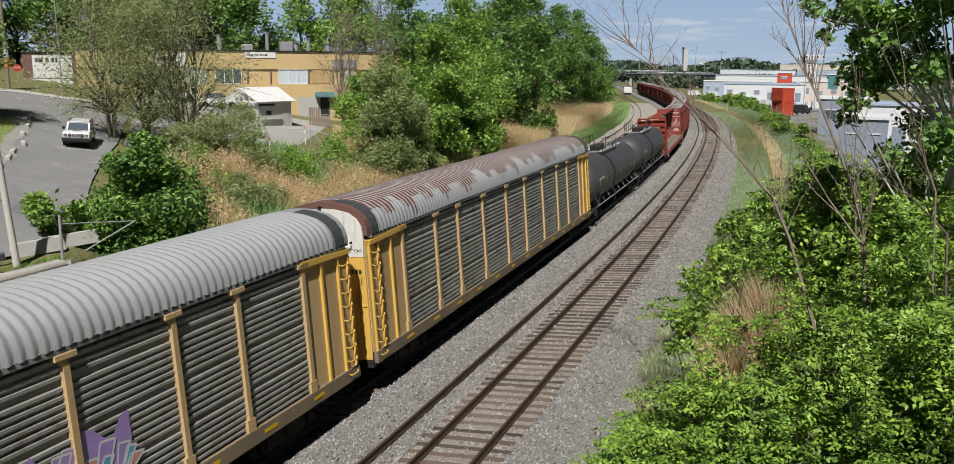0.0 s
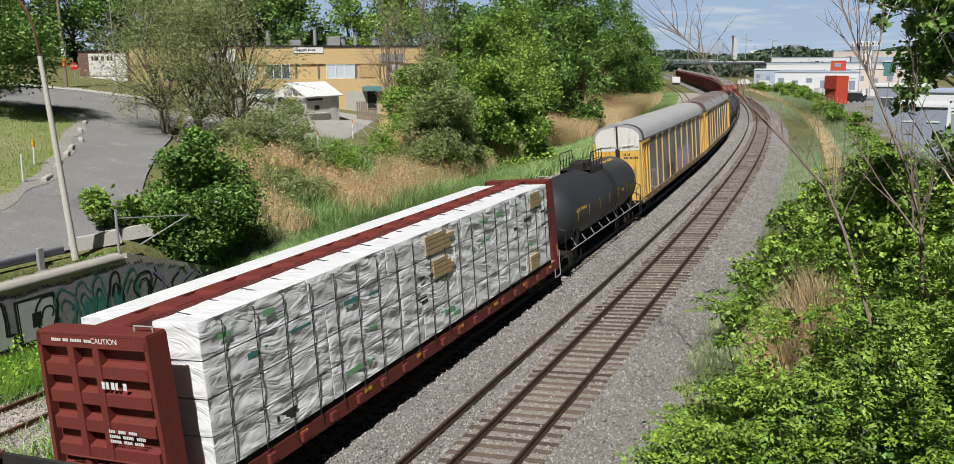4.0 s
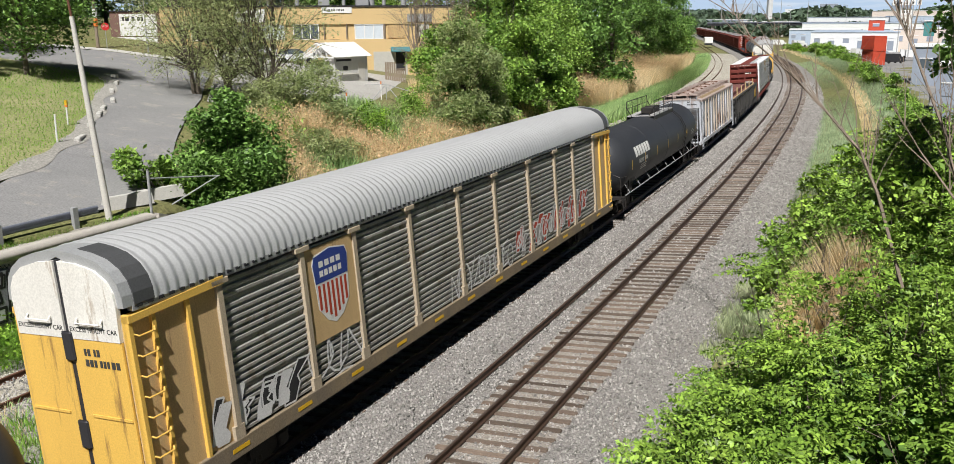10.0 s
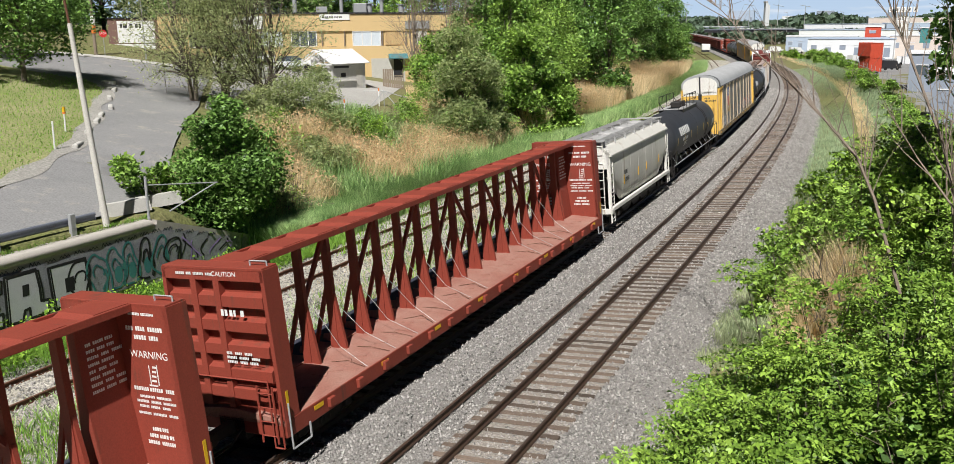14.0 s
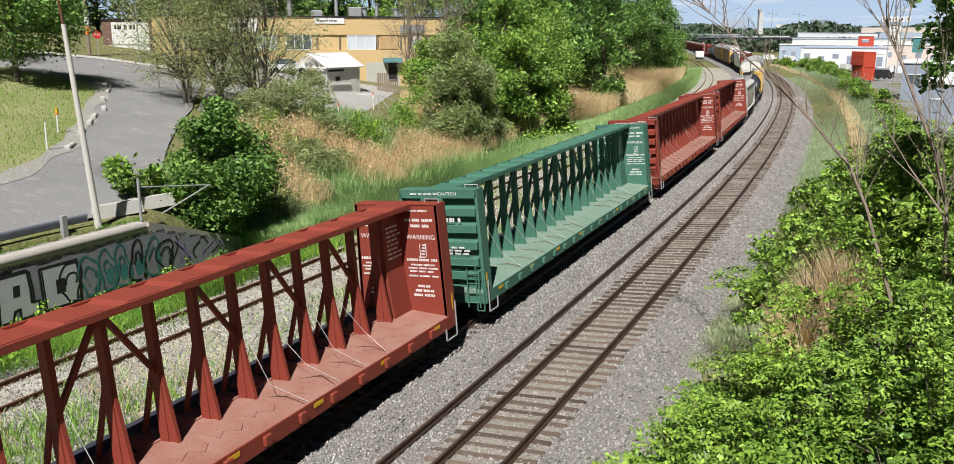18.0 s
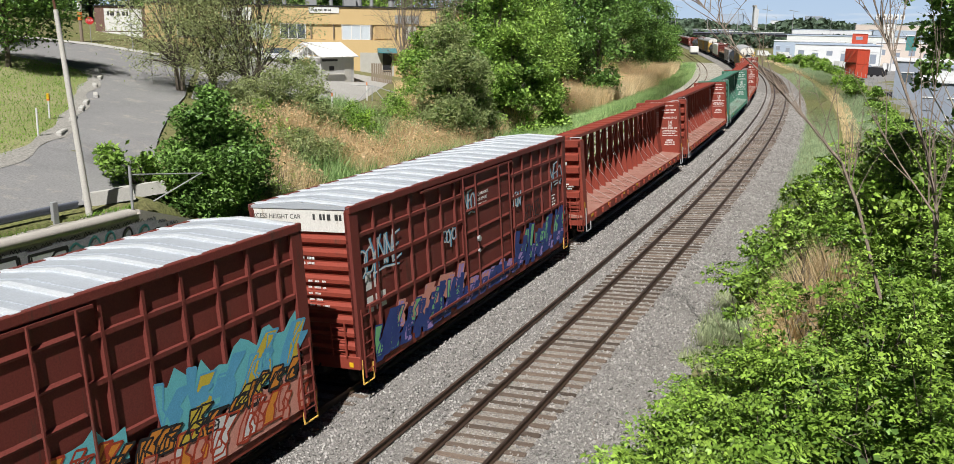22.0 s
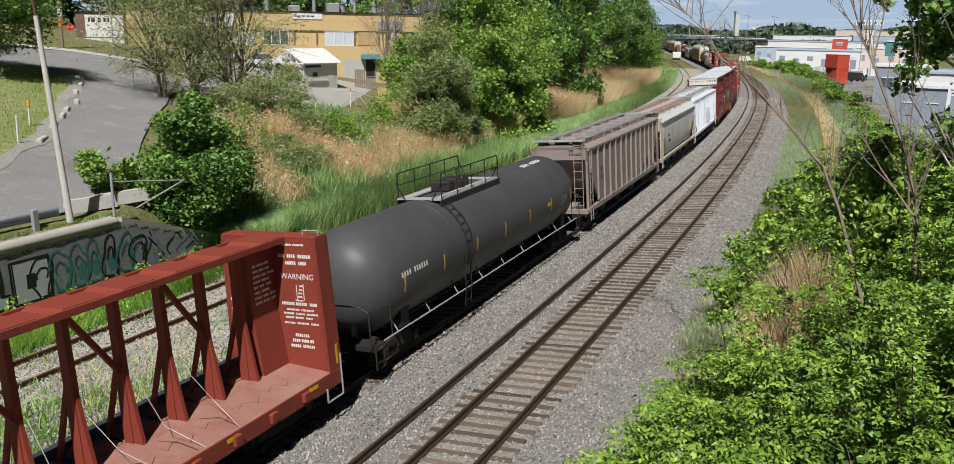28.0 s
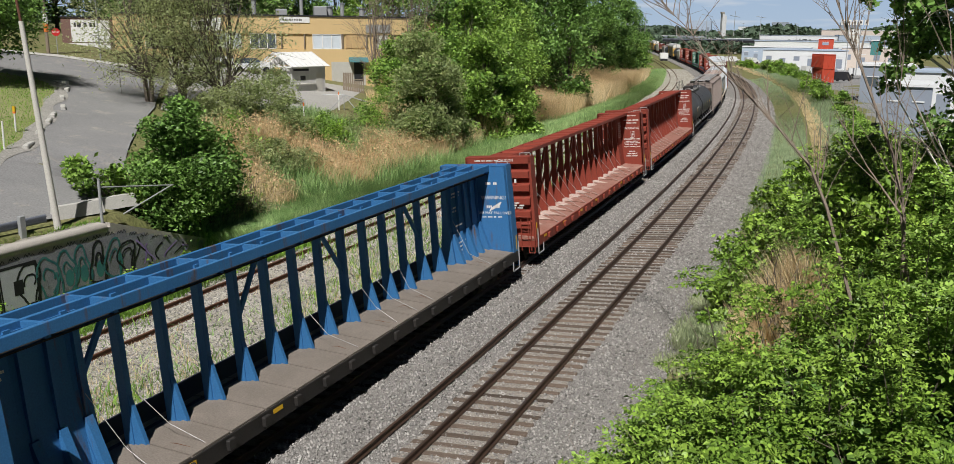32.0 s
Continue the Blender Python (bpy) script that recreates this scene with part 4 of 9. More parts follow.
    for x, y, h, r0, lab, mt in ((-36.7, 79.0, 12.0, 0.16, "tall wooden utility pole with white and orange bands", "pole_wood"), (-32.2, 79.2, 9.0, 0.07, "slim grey metal pole by the road", "galv"),
                                 (-18.2, 66.0, 9.5, 0.07, "slim grey pole in the parking lot", "galv")):
        z = float(ground_z(x, y))
        p = thing("utility_pole", lab, "pole", m=pose(x, y, z))
        part("pole", Geo().tube((0, 0, -.2), (-0.1, 0, h), r0, r0 * .7, 8), mt, p)
        if mt == "pole_wood":
            part("white_band", Geo().tube((0, 0, 2.6), (0, 0, 3.4), 0.2, n=8), "white", p)
            part("orange_band", Geo().tube((0, 0, 1.9), (0, 0, 2.6), 0.2, n=8), "orange", p)
    for x, y, h in ((-11.2, 62.5, 1.6), (-10.3, 74.3, 1.3)):
        p = thing("marker_post", "thin white post with an orange top by the lot", "marker post", "marker posts", pose(x, y, float(ground_z(x, y))))
        part("post", Geo().tube((0, 0, 0), (0, 0, h), 0.05, n=6), "white", p)
        part("cap", Geo().tube((0, 0, h), (0, 0, h + .25), 0.055, n=6), "orange", p)


build_roadside()


# ---- the freight train: local x to the right, y the way it goes, z up from the rail ----
def wheel_mesh():
    g = Geo()
    g.turn([(-0.07, 0.42), (-0.045, 0.46), (0.0, 0.44), (0.06, 0.42), (0.07, 0.36), (0.02, 0.33), (0.02, 0.14), (0.07, 0.12)], n=14, axis="x")
    return g.mesh("wheel", "under", True)


def truck_meshes():
    g = Geo()
    for sx in (-1, 1):
        x = sx * 1.0
        prof = [(-1.15, 0.30), (-1.15, 0.58), (-0.55, 0.72), (0.55, 0.72), (1.15, 0.58), (1.15, 0.30), (0.8, 0.36), (0.45, 0.20), (-0.45, 0.20), (-0.8, 0.36)]
        g.prism(prof, x - 0.07, x + 0.07, "x")
        for k in (-0.18, 0, 0.18):
            g.tube((x + sx * 0.02, k, 0.28), (x + sx * 0.02, k, 0.62), 0.075, n=8)
        for k in (-0.89, 0.89):
            g.box(x - 0.02 * sx, x + 0.16 * sx, k - 0.14, k + 0.14, 0.30, 0.60, c=0.03)
    g.box(-1.15, 1.15, -0.2, 0.2, 0.42, 0.78)
    for k in (-0.89, 0.89):
        g.tube((-0.72, k, 0.45), (0.72, k, 0.45), 0.08, n=8)
    return g.mesh("truck_frame", "under")


_WHEEL, _TRUCK = wheel_mesh(), truck_meshes()


def running_gear(car, half, coupler=0.75):
    for sy in (-1, 1):
        y = sy * half
        t = part("truck", _TRUCK, "under", car, "grimy cast steel truck" if sy < 0 else "", pose(0, y, 0))
        for k in (-0.89, 0.89):
            for sx in (-1, 1):
                part("wheel", _WHEEL, "under", t, at=pose(sx * 0.745, k, 0.45, 0, 0, 0 if sx > 0 else 180))


def coupler(car, end, reach):
    """Coupler and air hose at both ends of the body."""
    for sy in (-1, 1):
        g = Geo()
        y = sy * end
        g.box(-0.09, 0.09, y, y + sy * reach, 0.72, 0.98, c=0.02)
        g.box(-0.17, 0.17, y + sy * (reach - 0.3), y + sy * reach, 0.68, 1.02, c=0.04)
        g.bars([(0.3, y, 0.85), (0.33, y + sy * reach * .5, 0.62), (0.18, y + sy * reach, 0.5), (0.1, y + sy * reach * 1.05, 0.62)], 0.025)
        part("coupler", g, "under", car)


def ladder(x, y, z0, z1, axis="y", w=0.42, rungs=6, r=0.017, mat="black", car=None, name="ladder"):
    g = Geo()
    d = (0, w / 2) if axis == "y" else (w / 2, 0)
    for sgn in (-1, 1):
        g.tube((x + sgn * d[0], y + sgn * d[1], z0), (x + sgn * d[0], y + sgn * d[1], z1), r * 1.4, n=5)
    for k in range(rungs):
        z = z0 + (z1 - z0) * (k + 0.5) / rungs
        g.tube((x - d[0], y - d[1], z), (x + d[0], y + d[1], z), r, n=5)
    return part(name, g, mat, car)


def graffiti(car, x, y0, y1, z0, z1, colours, seed, outline="g_black", lean=0.5, behind=None, name="graffiti"):
    """A sprayed piece on a side: a row of slanting shapes with fill, shade and outline."""
    r = random.Random(seed)
    geos = {}

    def poly(c, pts, lift):
        geos.setdefault(c, Geo()).add([(x + lift, a, b) for a, b in pts], [list(range(len(pts)))])

    def line2(c, pts, w, lift):
        for (a0, b0), (a1, b1) in zip(pts[:-1], pts[1:]):
            d = math.hypot(a1 - a0, b1 - b0) or 1
            e, f = -(b1 - b0) / d * w, (a1 - a0) / d * w
            poly(c, [(a0 + e, b0 + f), (a1 + e, b1 + f), (a1 - e, b1 - f), (a0 - e, b0 - f)], lift)

    n = max(3, int((y1 - y0) / 0.62))
    k = 0
    if behind:
        pts_top = [(y0 + (y1 - y0) * i / (3 * n), z1 + r.uniform(-.32, .18)) for i in range(3 * n + 1)]
        for p, q in zip(pts_top[:-1], pts_top[1:]):
            poly(behind, [(p[0], z0), (q[0], z0), (q[0], q[1]), (p[0], p[1])], 0.003)
    for i in range(n):
        a, b = y0 + (y1 - y0) * i / n, y0 + (y1 - y0) * (i + 1) / n
        for _ in range(3):
            k += 1
            c = r.choice(colours)
            w = (b - a) * r.uniform(0.5, 1.1)
            y = a + r.uniform(-.1, .25)
            zl, zh = z0 + r.uniform(0, .35) * (z1 - z0), z0 + r.uniform(.55, 1.0) * (z1 - z0)
            sk = lean * (zh - zl) * r.uniform(-.4, .9)
            m1, m2 = r.uniform(.1, .4), r.uniform(.1, .4)
            pts = [(y, zl), (y + w * .6, zl - .02), (y + w * .7 + sk * .4, zl + (zh - zl) * m1), (y + w * .5 + sk * .6, zl + (zh - zl) * (m1 + .2)), (y + w + sk, zh - .05), (y + w * .4 + sk, zh), (y + w * .1 + sk * .5, zl + (zh - zl) * .5)]
            poly(c, pts, 0.005 + 0.0012 * k / 6)
            line2(outline, pts + [pts[0]], 0.022, 0.0056 + 0.0012 * k / 6)
    for c, g in geos.items():
        tagged(part(name, g, c, car), kind="stuff")


def scrawl(car, x, y0, y1, z0, z1, colour, seed, w=.022, shade=None, name="scrawl"):
    """A sprayed tag: a dense row of angular and looped strokes, with a second colour under it."""
    r = random.Random(seed)
    h = z1 - z0
    n = max(3, int((y1 - y0) / (.42 * h)))
    d = (y1 - y0) / n
    strokes = []
    for i in range(n):
        c, lean, drop = y0 + d * (i + .5), r.uniform(.05, .3), r.uniform(-.12, .12) * h
        kind = r.choice("zonlvo")
        if kind == "o":
            a0 = r.uniform(0, 6.28)
            pts = [(.5 + .42 * math.cos(a0 + .62 * k) * (1 + .06 * r.uniform(-1, 1)), .48 + .42 * math.sin(a0 + .62 * k)) for k in range(12)]
        elif kind == "z":
            pts = [(0, .92), (.95, 1), (.5, .5), (.02, .06), (.98, .0)]
        elif kind == "n":
            pts = [(.05, 0), (.1, .95), (.45, .5), (.85, .02), (.9, 1.02)]
        elif kind == "l":
            pts = [(.8, .95), (.1, .85), (.08, .45), (.7, .5), (.1, .42), (.12, .02), (.95, .08)]
        else:
            pts = [(0, 1), (.4, .45), (.9, 1.05), (.45, .4), (.3, -.3)]
        strokes.append([(c + d * 1.6 * (a - .5 + r.uniform(-.05, .05)) + lean * h * (b - .5) * .6, z0 + drop + h * (b + r.uniform(-.04, .04))) for a, b in pts])
    if h > .5:
        strokes.append([(y0 + (y1 - y0) * .35, z0 - .08 * h), (y0 + (y1 - y0) * .6, z0 - .02 * h), (y0 + (y1 - y0) * .95, z0 - .13 * h)])
    for colour_k, dy, lift, wide in ((shade, .05, .002, w * 1.5), (colour, 0, .005, w)):
        if colour_k is None:
            continue
        g = Geo()
        for k, pts in enumerate(strokes):
            xx = x + lift + .0004 * k
            for (a0, b0), (a1, b1) in zip(pts[:-1], pts[1:]):
                q = math.hypot(a1 - a0, b1 - b0) or 1
                e, f = -(b1 - b0) / q * wide, (a1 - a0) / q * wide
                u, v = (a1 - a0) / q * wide * .6, (b1 - b0) / q * wide * .6
                g.add([(xx, a0 + e - u + dy, b0 + f - v), (xx, a1 + e + u + dy, b1 + f + v), (xx, a1 - e + u + dy, b1 - f + v), (xx, a0 - e - u + dy, b0 - f - v)], [(0, 1, 2, 3)])
        tagged(part(name, g, colour_k, car), kind="stuff")


def make_autorack(name, label, half=13.75, side="panel", roof="roof_galv", rusty=False, logo=False, lean_top="tan"):
    car = thing(name, label, "freight car", "freight cars")
    hw = 1.46
    # sill
    part("side_sill", Geo().box(1.34, hw + .02, -half, half, 0.86, 1.22, c=0.015).box(-hw - .02, -1.34, -half, half, 0.86, 1.22, c=0.015), "sill", car, "grimy faded side sill")
    part("underframe", Geo().box(-1.3, 1.3, -half, half, 0.72, 1.1).box(-0.35, 0.35, -half, half, 0.5, 0.75), "under", car)
    posts = [-half + a for a in (2.3, 4.9, 6.95, 9.6, 12.45, 15.05, 17.9, 20.55, 22.6, 25.2)]
    prof = [(1.30, 1.22)]
    z = 1.25
    while z < 4.42:
        for dz, dx in ((0.0, 0.0), (0.028, 0.045), (0.085, 0.045), (0.113, 0.0)):
            if z + dz < 4.46:
                prof.append((1.36 + dx, z + dz))
        z += 0.145
        if abs((z - 1.25) % 0.87) < 0.145:
            z += 0.07
    prof += [(1.36, 4.46), (1.30, 4.46)]
    post = Geo()
    post.prism([(1.34, -0.09), (1.47, -0.07), (1.47, 0.07), (1.34, 0.09)], 1.2, 4.5, "z")
    post.box(1.33, 1.50, -0.24, 0.24, 4.42, 4.53, c=0.01)
    post.prism([(1.34, -0.16), (1.475, -0.14), (1.475, 0.14), (1.34, 0.16)], 0.95, 1.5, "z")
    post_mat = "post_grey" if logo else "tan"
    post_m = post.mesh("side_post", post_mat)
    for ya, yb in zip(posts[:-1], posts[1:]):
        part("side_panel", Geo().prism(prof, ya + .02, yb - .02), side, car)
        part("side_panel", Geo().prism([(-a, b) for a, b in prof[::-1]], ya + .02, yb - .02), side, car)
    for y in posts:
        part("side_post", post_m, post_mat, car, at=pose(0, y, 0))
        part("side_post", post_m, post_mat, car, at=pose(0, y, 0, 0, 0, 180))
    # top rail with bolts
    part("top_rail", Geo().box(1.33, 1.47, -half + .2, half - .2, 4.53, 4.66, c=0.01).box(-1.47, -1.33, -half + .2, half - .2, 4.53, 4.66, c=0.01), "galv", car)
    g = Geo()
    for k in range(int(2 * half / 0.25)):
        g.box(1.46, 1.485, -half + .3 + k * .25, -half + .42 + k * .25, 4.58, 4.64)
    tagged(part("bolt", g, "dark", car), kind="stuff")
    # roof: ribbed arch
    arch = [(-1.46, 4.62), (-1.45, 4.82), (-1.38, 5.05), (-1.23, 5.25), (-0.97, 5.42), (-0.64, 5.52), (-0.3, 5.575), (0, 5.59), (0.3, 5.575), (0.64, 5.52), (0.97, 5.42), (1.23, 5.25), (1.38, 5.05), (1.45, 4.82), (1.46, 4.62)]
    n = int((2 * half - 1.3) / 0.24)
    vs, fs = [], []
    for i in range(4 * n + 1):
        y = -half + 0.65 + i * 0.06
        lift = 0.032 if (i % 4) in (1, 2) else 0.0
        for a, b in arch:
            nx, nz = a * 0.35, max(0.15, (b - 4.6))
            l = math.hypot(nx, nz)
            vs.append((a + nx / l * lift, y, b + nz / l * lift))
    m = len(arch)
    for i in range(4 * n):
        for j in range(m - 1):
            fs.append((i * m + j, i * m + j + 1, i * m + m + j + 1, i * m + m + j))
    part("roof", raw_mesh("roof", vs, fs, roof), roof, car, "ribbed galvanised roof" if not rusty else "ribbed roof rusted brown along its top")
    for sy in (-1, 1):
        ya, yb = (-half + .02, -half + .66) if sy < 0 else (half - .66, half - .02)
        ends = [(a * 1.005, b + .015) for a, b in arch]
        g = Geo().prism(ends + [(1.3, 4.62), (1.0, 5.1), (0, 5.5), (-1.0, 5.1), (-1.3, 4.62)], ya, yb)
        part("roof_end", g, "galv" if not rusty else "roof_rust", car)
        ys0, ys1 = sorted((sy * (half - .70), sy * (half - .25)))
        sh = [(a * 1.02, b + .03) for a, b in arch if a > .25]
        part("shroud", Geo().prism(sh + [(a, b - .04) for a, b in arch[::-1] if a > .25], ys0, ys1), "tank_grey", car, "grey-brown shroud plate at the roof's end")
        # end doors: yellow below, white above, a dark slot between the leaves
        ye = sy * (half - .06)
        for sx in (-1, 1):
            d = part("end_door", Geo().box(sx * 0.06, sx * 1.3, ye, ye + sy * .08, 0.95, 4.02, c=0.02), "yellow", car, "yellow end door leaf with a white top")
            up = [(0.06, 4.02), (1.3, 4.02), (1.33, 4.66), (1.30, 4.90), (1.18, 5.11), (0.92, 5.29), (0.48, 5.40), (0.06, 5.43)]
            part("upper_leaf", Geo().prism([(sx * a, b) for a, b in up], ye - sy * .0, ye + sy * .09), "cream", d)
            part("grab_iron", Geo().bars([(sx * .35, ye + sy * .1, 4.42), (sx * .35, ye + sy * .16, 4.34), (sx * .95, ye + sy * .16, 4.34), (sx * .95, ye + sy * .1, 4.42)], 0.02), "cream", d)
            part("rib", Geo().box(sx * .3, sx * 1.28, ye + sy * .08, ye + sy * .1, 2.55, 2.6), "yellow", d)
            if sy < 0:
                lettering("writing", "EXCESS HEIGHT CAR", 0.125, "dark_letter", d, pose(sx * .68, ye - .094, 4.2) @ BACK)
        part("door_gap", Geo().box(-0.06, 0.06, ye, ye + sy * .05, 1.0, 5.45), "dark", car)
        for zz in (1.9, 3.6):
            part("latch", Geo().box(-0.13, 0.13, ye + sy * .06, ye + sy * .13, zz, zz + .55, c=0.03), "dark", car)
        g = bar_rows(Geo(), "end", ye - .085, 0.35, 3.72, (2, 3), 4, h=.13, gap=.2, w=.25)
        if sy < 0:
            part("number_marking", g, "dark_letter", car)
        # corner posts, end panels of the side, ladders
        for sx in (-1, 1):
            yp0, yp1 = sorted((sy * (half - .05), sy * (half - 2.26)))
            part("end_panel", Geo().box(sx * 1.30, sx * 1.40, yp0, yp1, 1.2, 4.46), "tan", car)
            g = Geo()
            for yy in (half - .1, half - .62, half - 1.45):
                g.box(sx * 1.32, sx * 1.47, sy * yy - .05, sy * yy + .05, 0.95, 4.5, c=.01)
            g.prism([(half * sy - sy * 2.4, 4.42), (half * sy - sy * .05, 4.36), (half * sy - sy * .05, 4.48), (half * sy - sy * 2.4, 4.58)], sx * 1.3, sx * 1.5, "x")
            part("corner_post", g, "yellow", car)
            for k in range(9):
                zz = 1.1 + k * .38
                g = Geo().bars([(sx * 1.47, sy * (half - .15), zz), (sx * 1.53, sy * (half - .2), zz - .04), (sx * 1.53, sy * (half - .55), zz - .04), (sx * 1.47, sy * (half - .6), zz)], 0.018)
                part("rung", g, "yellow", car)
    for k in range(12):
        part("reflector", Geo().box(1.482, 1.487, -half + 2 + k * 2.1, -half + 2.5 + k * 2.1, 1.0, 1.09), "reflector", car)
    if logo:
        yl, bay = posts[1] + .05, posts[2] - posts[1]
        part("logo_panel", Geo().box(1.41, 1.43, yl, yl + bay - .1, 2.2, 4.4), "tan", car, "plain tan panel under the shield")
        yc = yl + bay * .5 - .05
        sh = [(yc - .62, 4.2), (yc - .7, 4.0), (yc - .64, 3.5), (yc - .6, 2.95), (yc - .3, 2.62), (yc, 2.5), (yc + .3, 2.62), (yc + .6, 2.95), (yc + .64, 3.5), (yc + .7, 4.0), (yc + .62, 4.2), (yc, 4.3)]
        s = part("shield", Geo().prism(sh, 1.43, 1.436, "x"), "letter", car, "shield emblem in blue, white and red")
        top = [(yc - .6, 4.17), (yc - .67, 4.0), (yc - .63, 3.55), (yc + .63, 3.55), (yc + .67, 4.0), (yc + .6, 4.17), (yc, 4.27)]
        part("blue_field", Geo().prism(top, 1.436, 1.44, "x"), "shield_blue", s)
        g, gw = Geo(), Geo()
        for k in range(7):
            ya = yc - .56 + k * .17
            lo = 2.62 + abs(k - 3) * .1
            g.box(1.436, 1.44, ya, ya + .085, lo, 3.5)
        part("red_stripes", g, "g_red", s)
        for k, zz in ((4, 3.9), (5, 3.68)):
            for q in range(k):
                gw.box(1.44, 1.443, yc - .45 + q * .9 / k, yc - .45 + (q + .7) * .9 / k, zz, zz + .14)
        part("name_marking", gw, "letter", s)
    running_gear(car, half - 3.0)
    coupler(car, half, 0.62)
    if rusty:
        # rust that runs down from the roof's top
        r = random.Random(9)
        vs, fs = [], []
        for i in range(4 * n):
            y = -half + 0.65 + i * 0.06
            lo = 6 + int(3 * noise.noise((y * 1.1, 0.3, 0)) + 2.2 + r.random())
            for j in range(2, m - 1):
                if 3 <= j <= min(m - 2, lo + 2):
                    k = len(vs)
                    for (a, b), yy in ((arch[j], y), (arch[j + 1], y), (arch[j + 1], y + .06), (arch[j], y + .06)):
                        nx, nz = a * 0.35, max(0.15, (b - 4.6))
                        l = math.hypot(nx, nz)
                        lift = 0.004 + (0.032 if (i % 4) in (1, 2) else 0.014)
                        vs.append((a + nx / l * lift, yy, b + nz / l * lift))
                    fs.append((k, k + 1, k + 2, k + 3))
        part("roof_rust", raw_mesh("roof_rust", vs, fs, "roof_rust"), "roof_rust", car, "brown rust along the roof")
    return car


RUNG = Geo().tube((0, -.22, 0), (0, .22, 0), 0.014, n=5).mesh("rung", "black")


def make_tank(name, label, half, body="tank", radius=1.5, centre=2.42, mark=None, hatch=0.0, panel=False, pl=2.5, plate="grating", ink="letter"):
    car = thing(name, label, "tank car", "freight cars")
    e = half - 0.15
    prof = [(-e, 0.02), (-e + .05, .45), (-e + .16, .8), (-e + .33, 1.1), (-e + .55, 1.32), (-e + .8, 1.45), (-e + 1.05, radius)]
    n = 8
    prof += [(-e + 1.05 + (2 * e - 2.1) * k / n, radius) for k in range(1, n)]
    prof += [(-a, b) for a, b in prof[:7][::-1]]
    shell = part("shell", Geo().turn(prof, n=44, m=Matrix.Translation((0, 0, centre))), body, car, smooth=True)
    g = Geo()
    for k in range(1, n):
        y = -e + 1.05 + (2 * e - 2.1) * k / n
        if k % 2 == 0:
            g.turn([(-.02, radius + .001), (-.01, radius + .007), (.01, radius + .007), (.02, radius + .001)], n=44, m=Matrix.Translation((0, y, centre)))
    part("weld_seam", g, body, shell, smooth=True)
    # stub sills, saddles, end platforms
    for sy in (-1, 1):
        g = Geo()
        ya, yb = sorted((sy * (half + .25), sy * (half - 3.2)))
        g.box(-0.35, 0.35, ya, yb, 0.78, 1.05, c=.02)
        yy = sy * (half - 1.9)
        g.prism([(-1.3, 1.0), (1.3, 1.0), (1.35, 1.9), (0.7, 1.35), (-0.7, 1.35), (-1.35, 1.9)], yy - .25, yy + .25)
        g.box(-1.45, 1.45, *sorted((sy * (half + .1), sy * (half + .3))), 0.95, 1.08)
        g.box(-1.45, 1.45, *sorted((sy * (half - .5), sy * (half + .1))), 0.95, 1.0)
        part("sill", g, "black", car, "black stub sill and saddle")
    for sy in (-1, 1):
        g = Geo()
        y = sy * (half + .22)
        g.bars([(-1.42, y, 1.05), (-1.42, y, 2.0), (-1.1, y, 2.15), (1.1, y, 2.15), (1.42, y, 2.0), (1.42, y, 1.05)], 0.022)
        g.bars([(1.42, y, 2.0), (1.42, sy * (half - .9), 1.9), (1.45, sy * (half - .9), 1.0)], 0.022)
        part("end_railing", g, "black", car)
        ladder(1.46, sy * (half - .15), 0.35, 1.05, rungs=2, car=car)
        part("air_tank", Geo().tube((-.6, sy * (half - .3), 1.3), (.6, sy * (half - .3), 1.3), 0.16, n=10), body, car)
    # running board rail along both sides
    for sx in (-1, 1):
        g = Geo().tube((sx * 1.47, -half + .4, 1.05), (sx * 1.47, half - .4, 1.05), 0.025, n=6)
        for k in range(9):
            y = -half + 1.2 + (2 * half - 2.4) * k / 8
            g.tube((sx * 1.47, y, 1.05), (sx * 1.2, y, 1.5), 0.02, n=5)
        part("handrail", g, "galv" if sx > 0 else "black", car)
    # top platform with hatch, rails and side ladders
    top = centre + radius
    plat = part("platform", Geo().box(-0.8, -.42, hatch - pl, hatch + pl, top - .02, top + .03).box(.42, .8, hatch - pl, hatch + pl, top - .02, top + .03)
                .box(-.42, .42, hatch - pl, hatch - pl + .4, top - .01, top + .02).box(-.42, .42, hatch + pl - .4, hatch + pl, top - .01, top + .02), plate, car, "walkway round the loading hatch")
    part("dome", Geo().turn([(0, .5), (.32, .5), (.36, .46), (.46, .3), (.48, .05)], n=16, axis="z", m=Matrix.Translation((0, hatch, top - .08))), "black", car, "loading hatch housing")
    part("valve_box", Geo().box(-.35, .35, hatch - .9, hatch - .4, top, top + .35, c=.03), "black", car)
    part("valve", Geo().tube((0.2, hatch + .8, top), (.2, hatch + .8, top + .35), .12, n=8), "black", car)
    part("valve", Geo().tube((-.2, hatch + 1.1, top), (-.2, hatch + 1.1, top + .28), .09, n=8), "black", car)
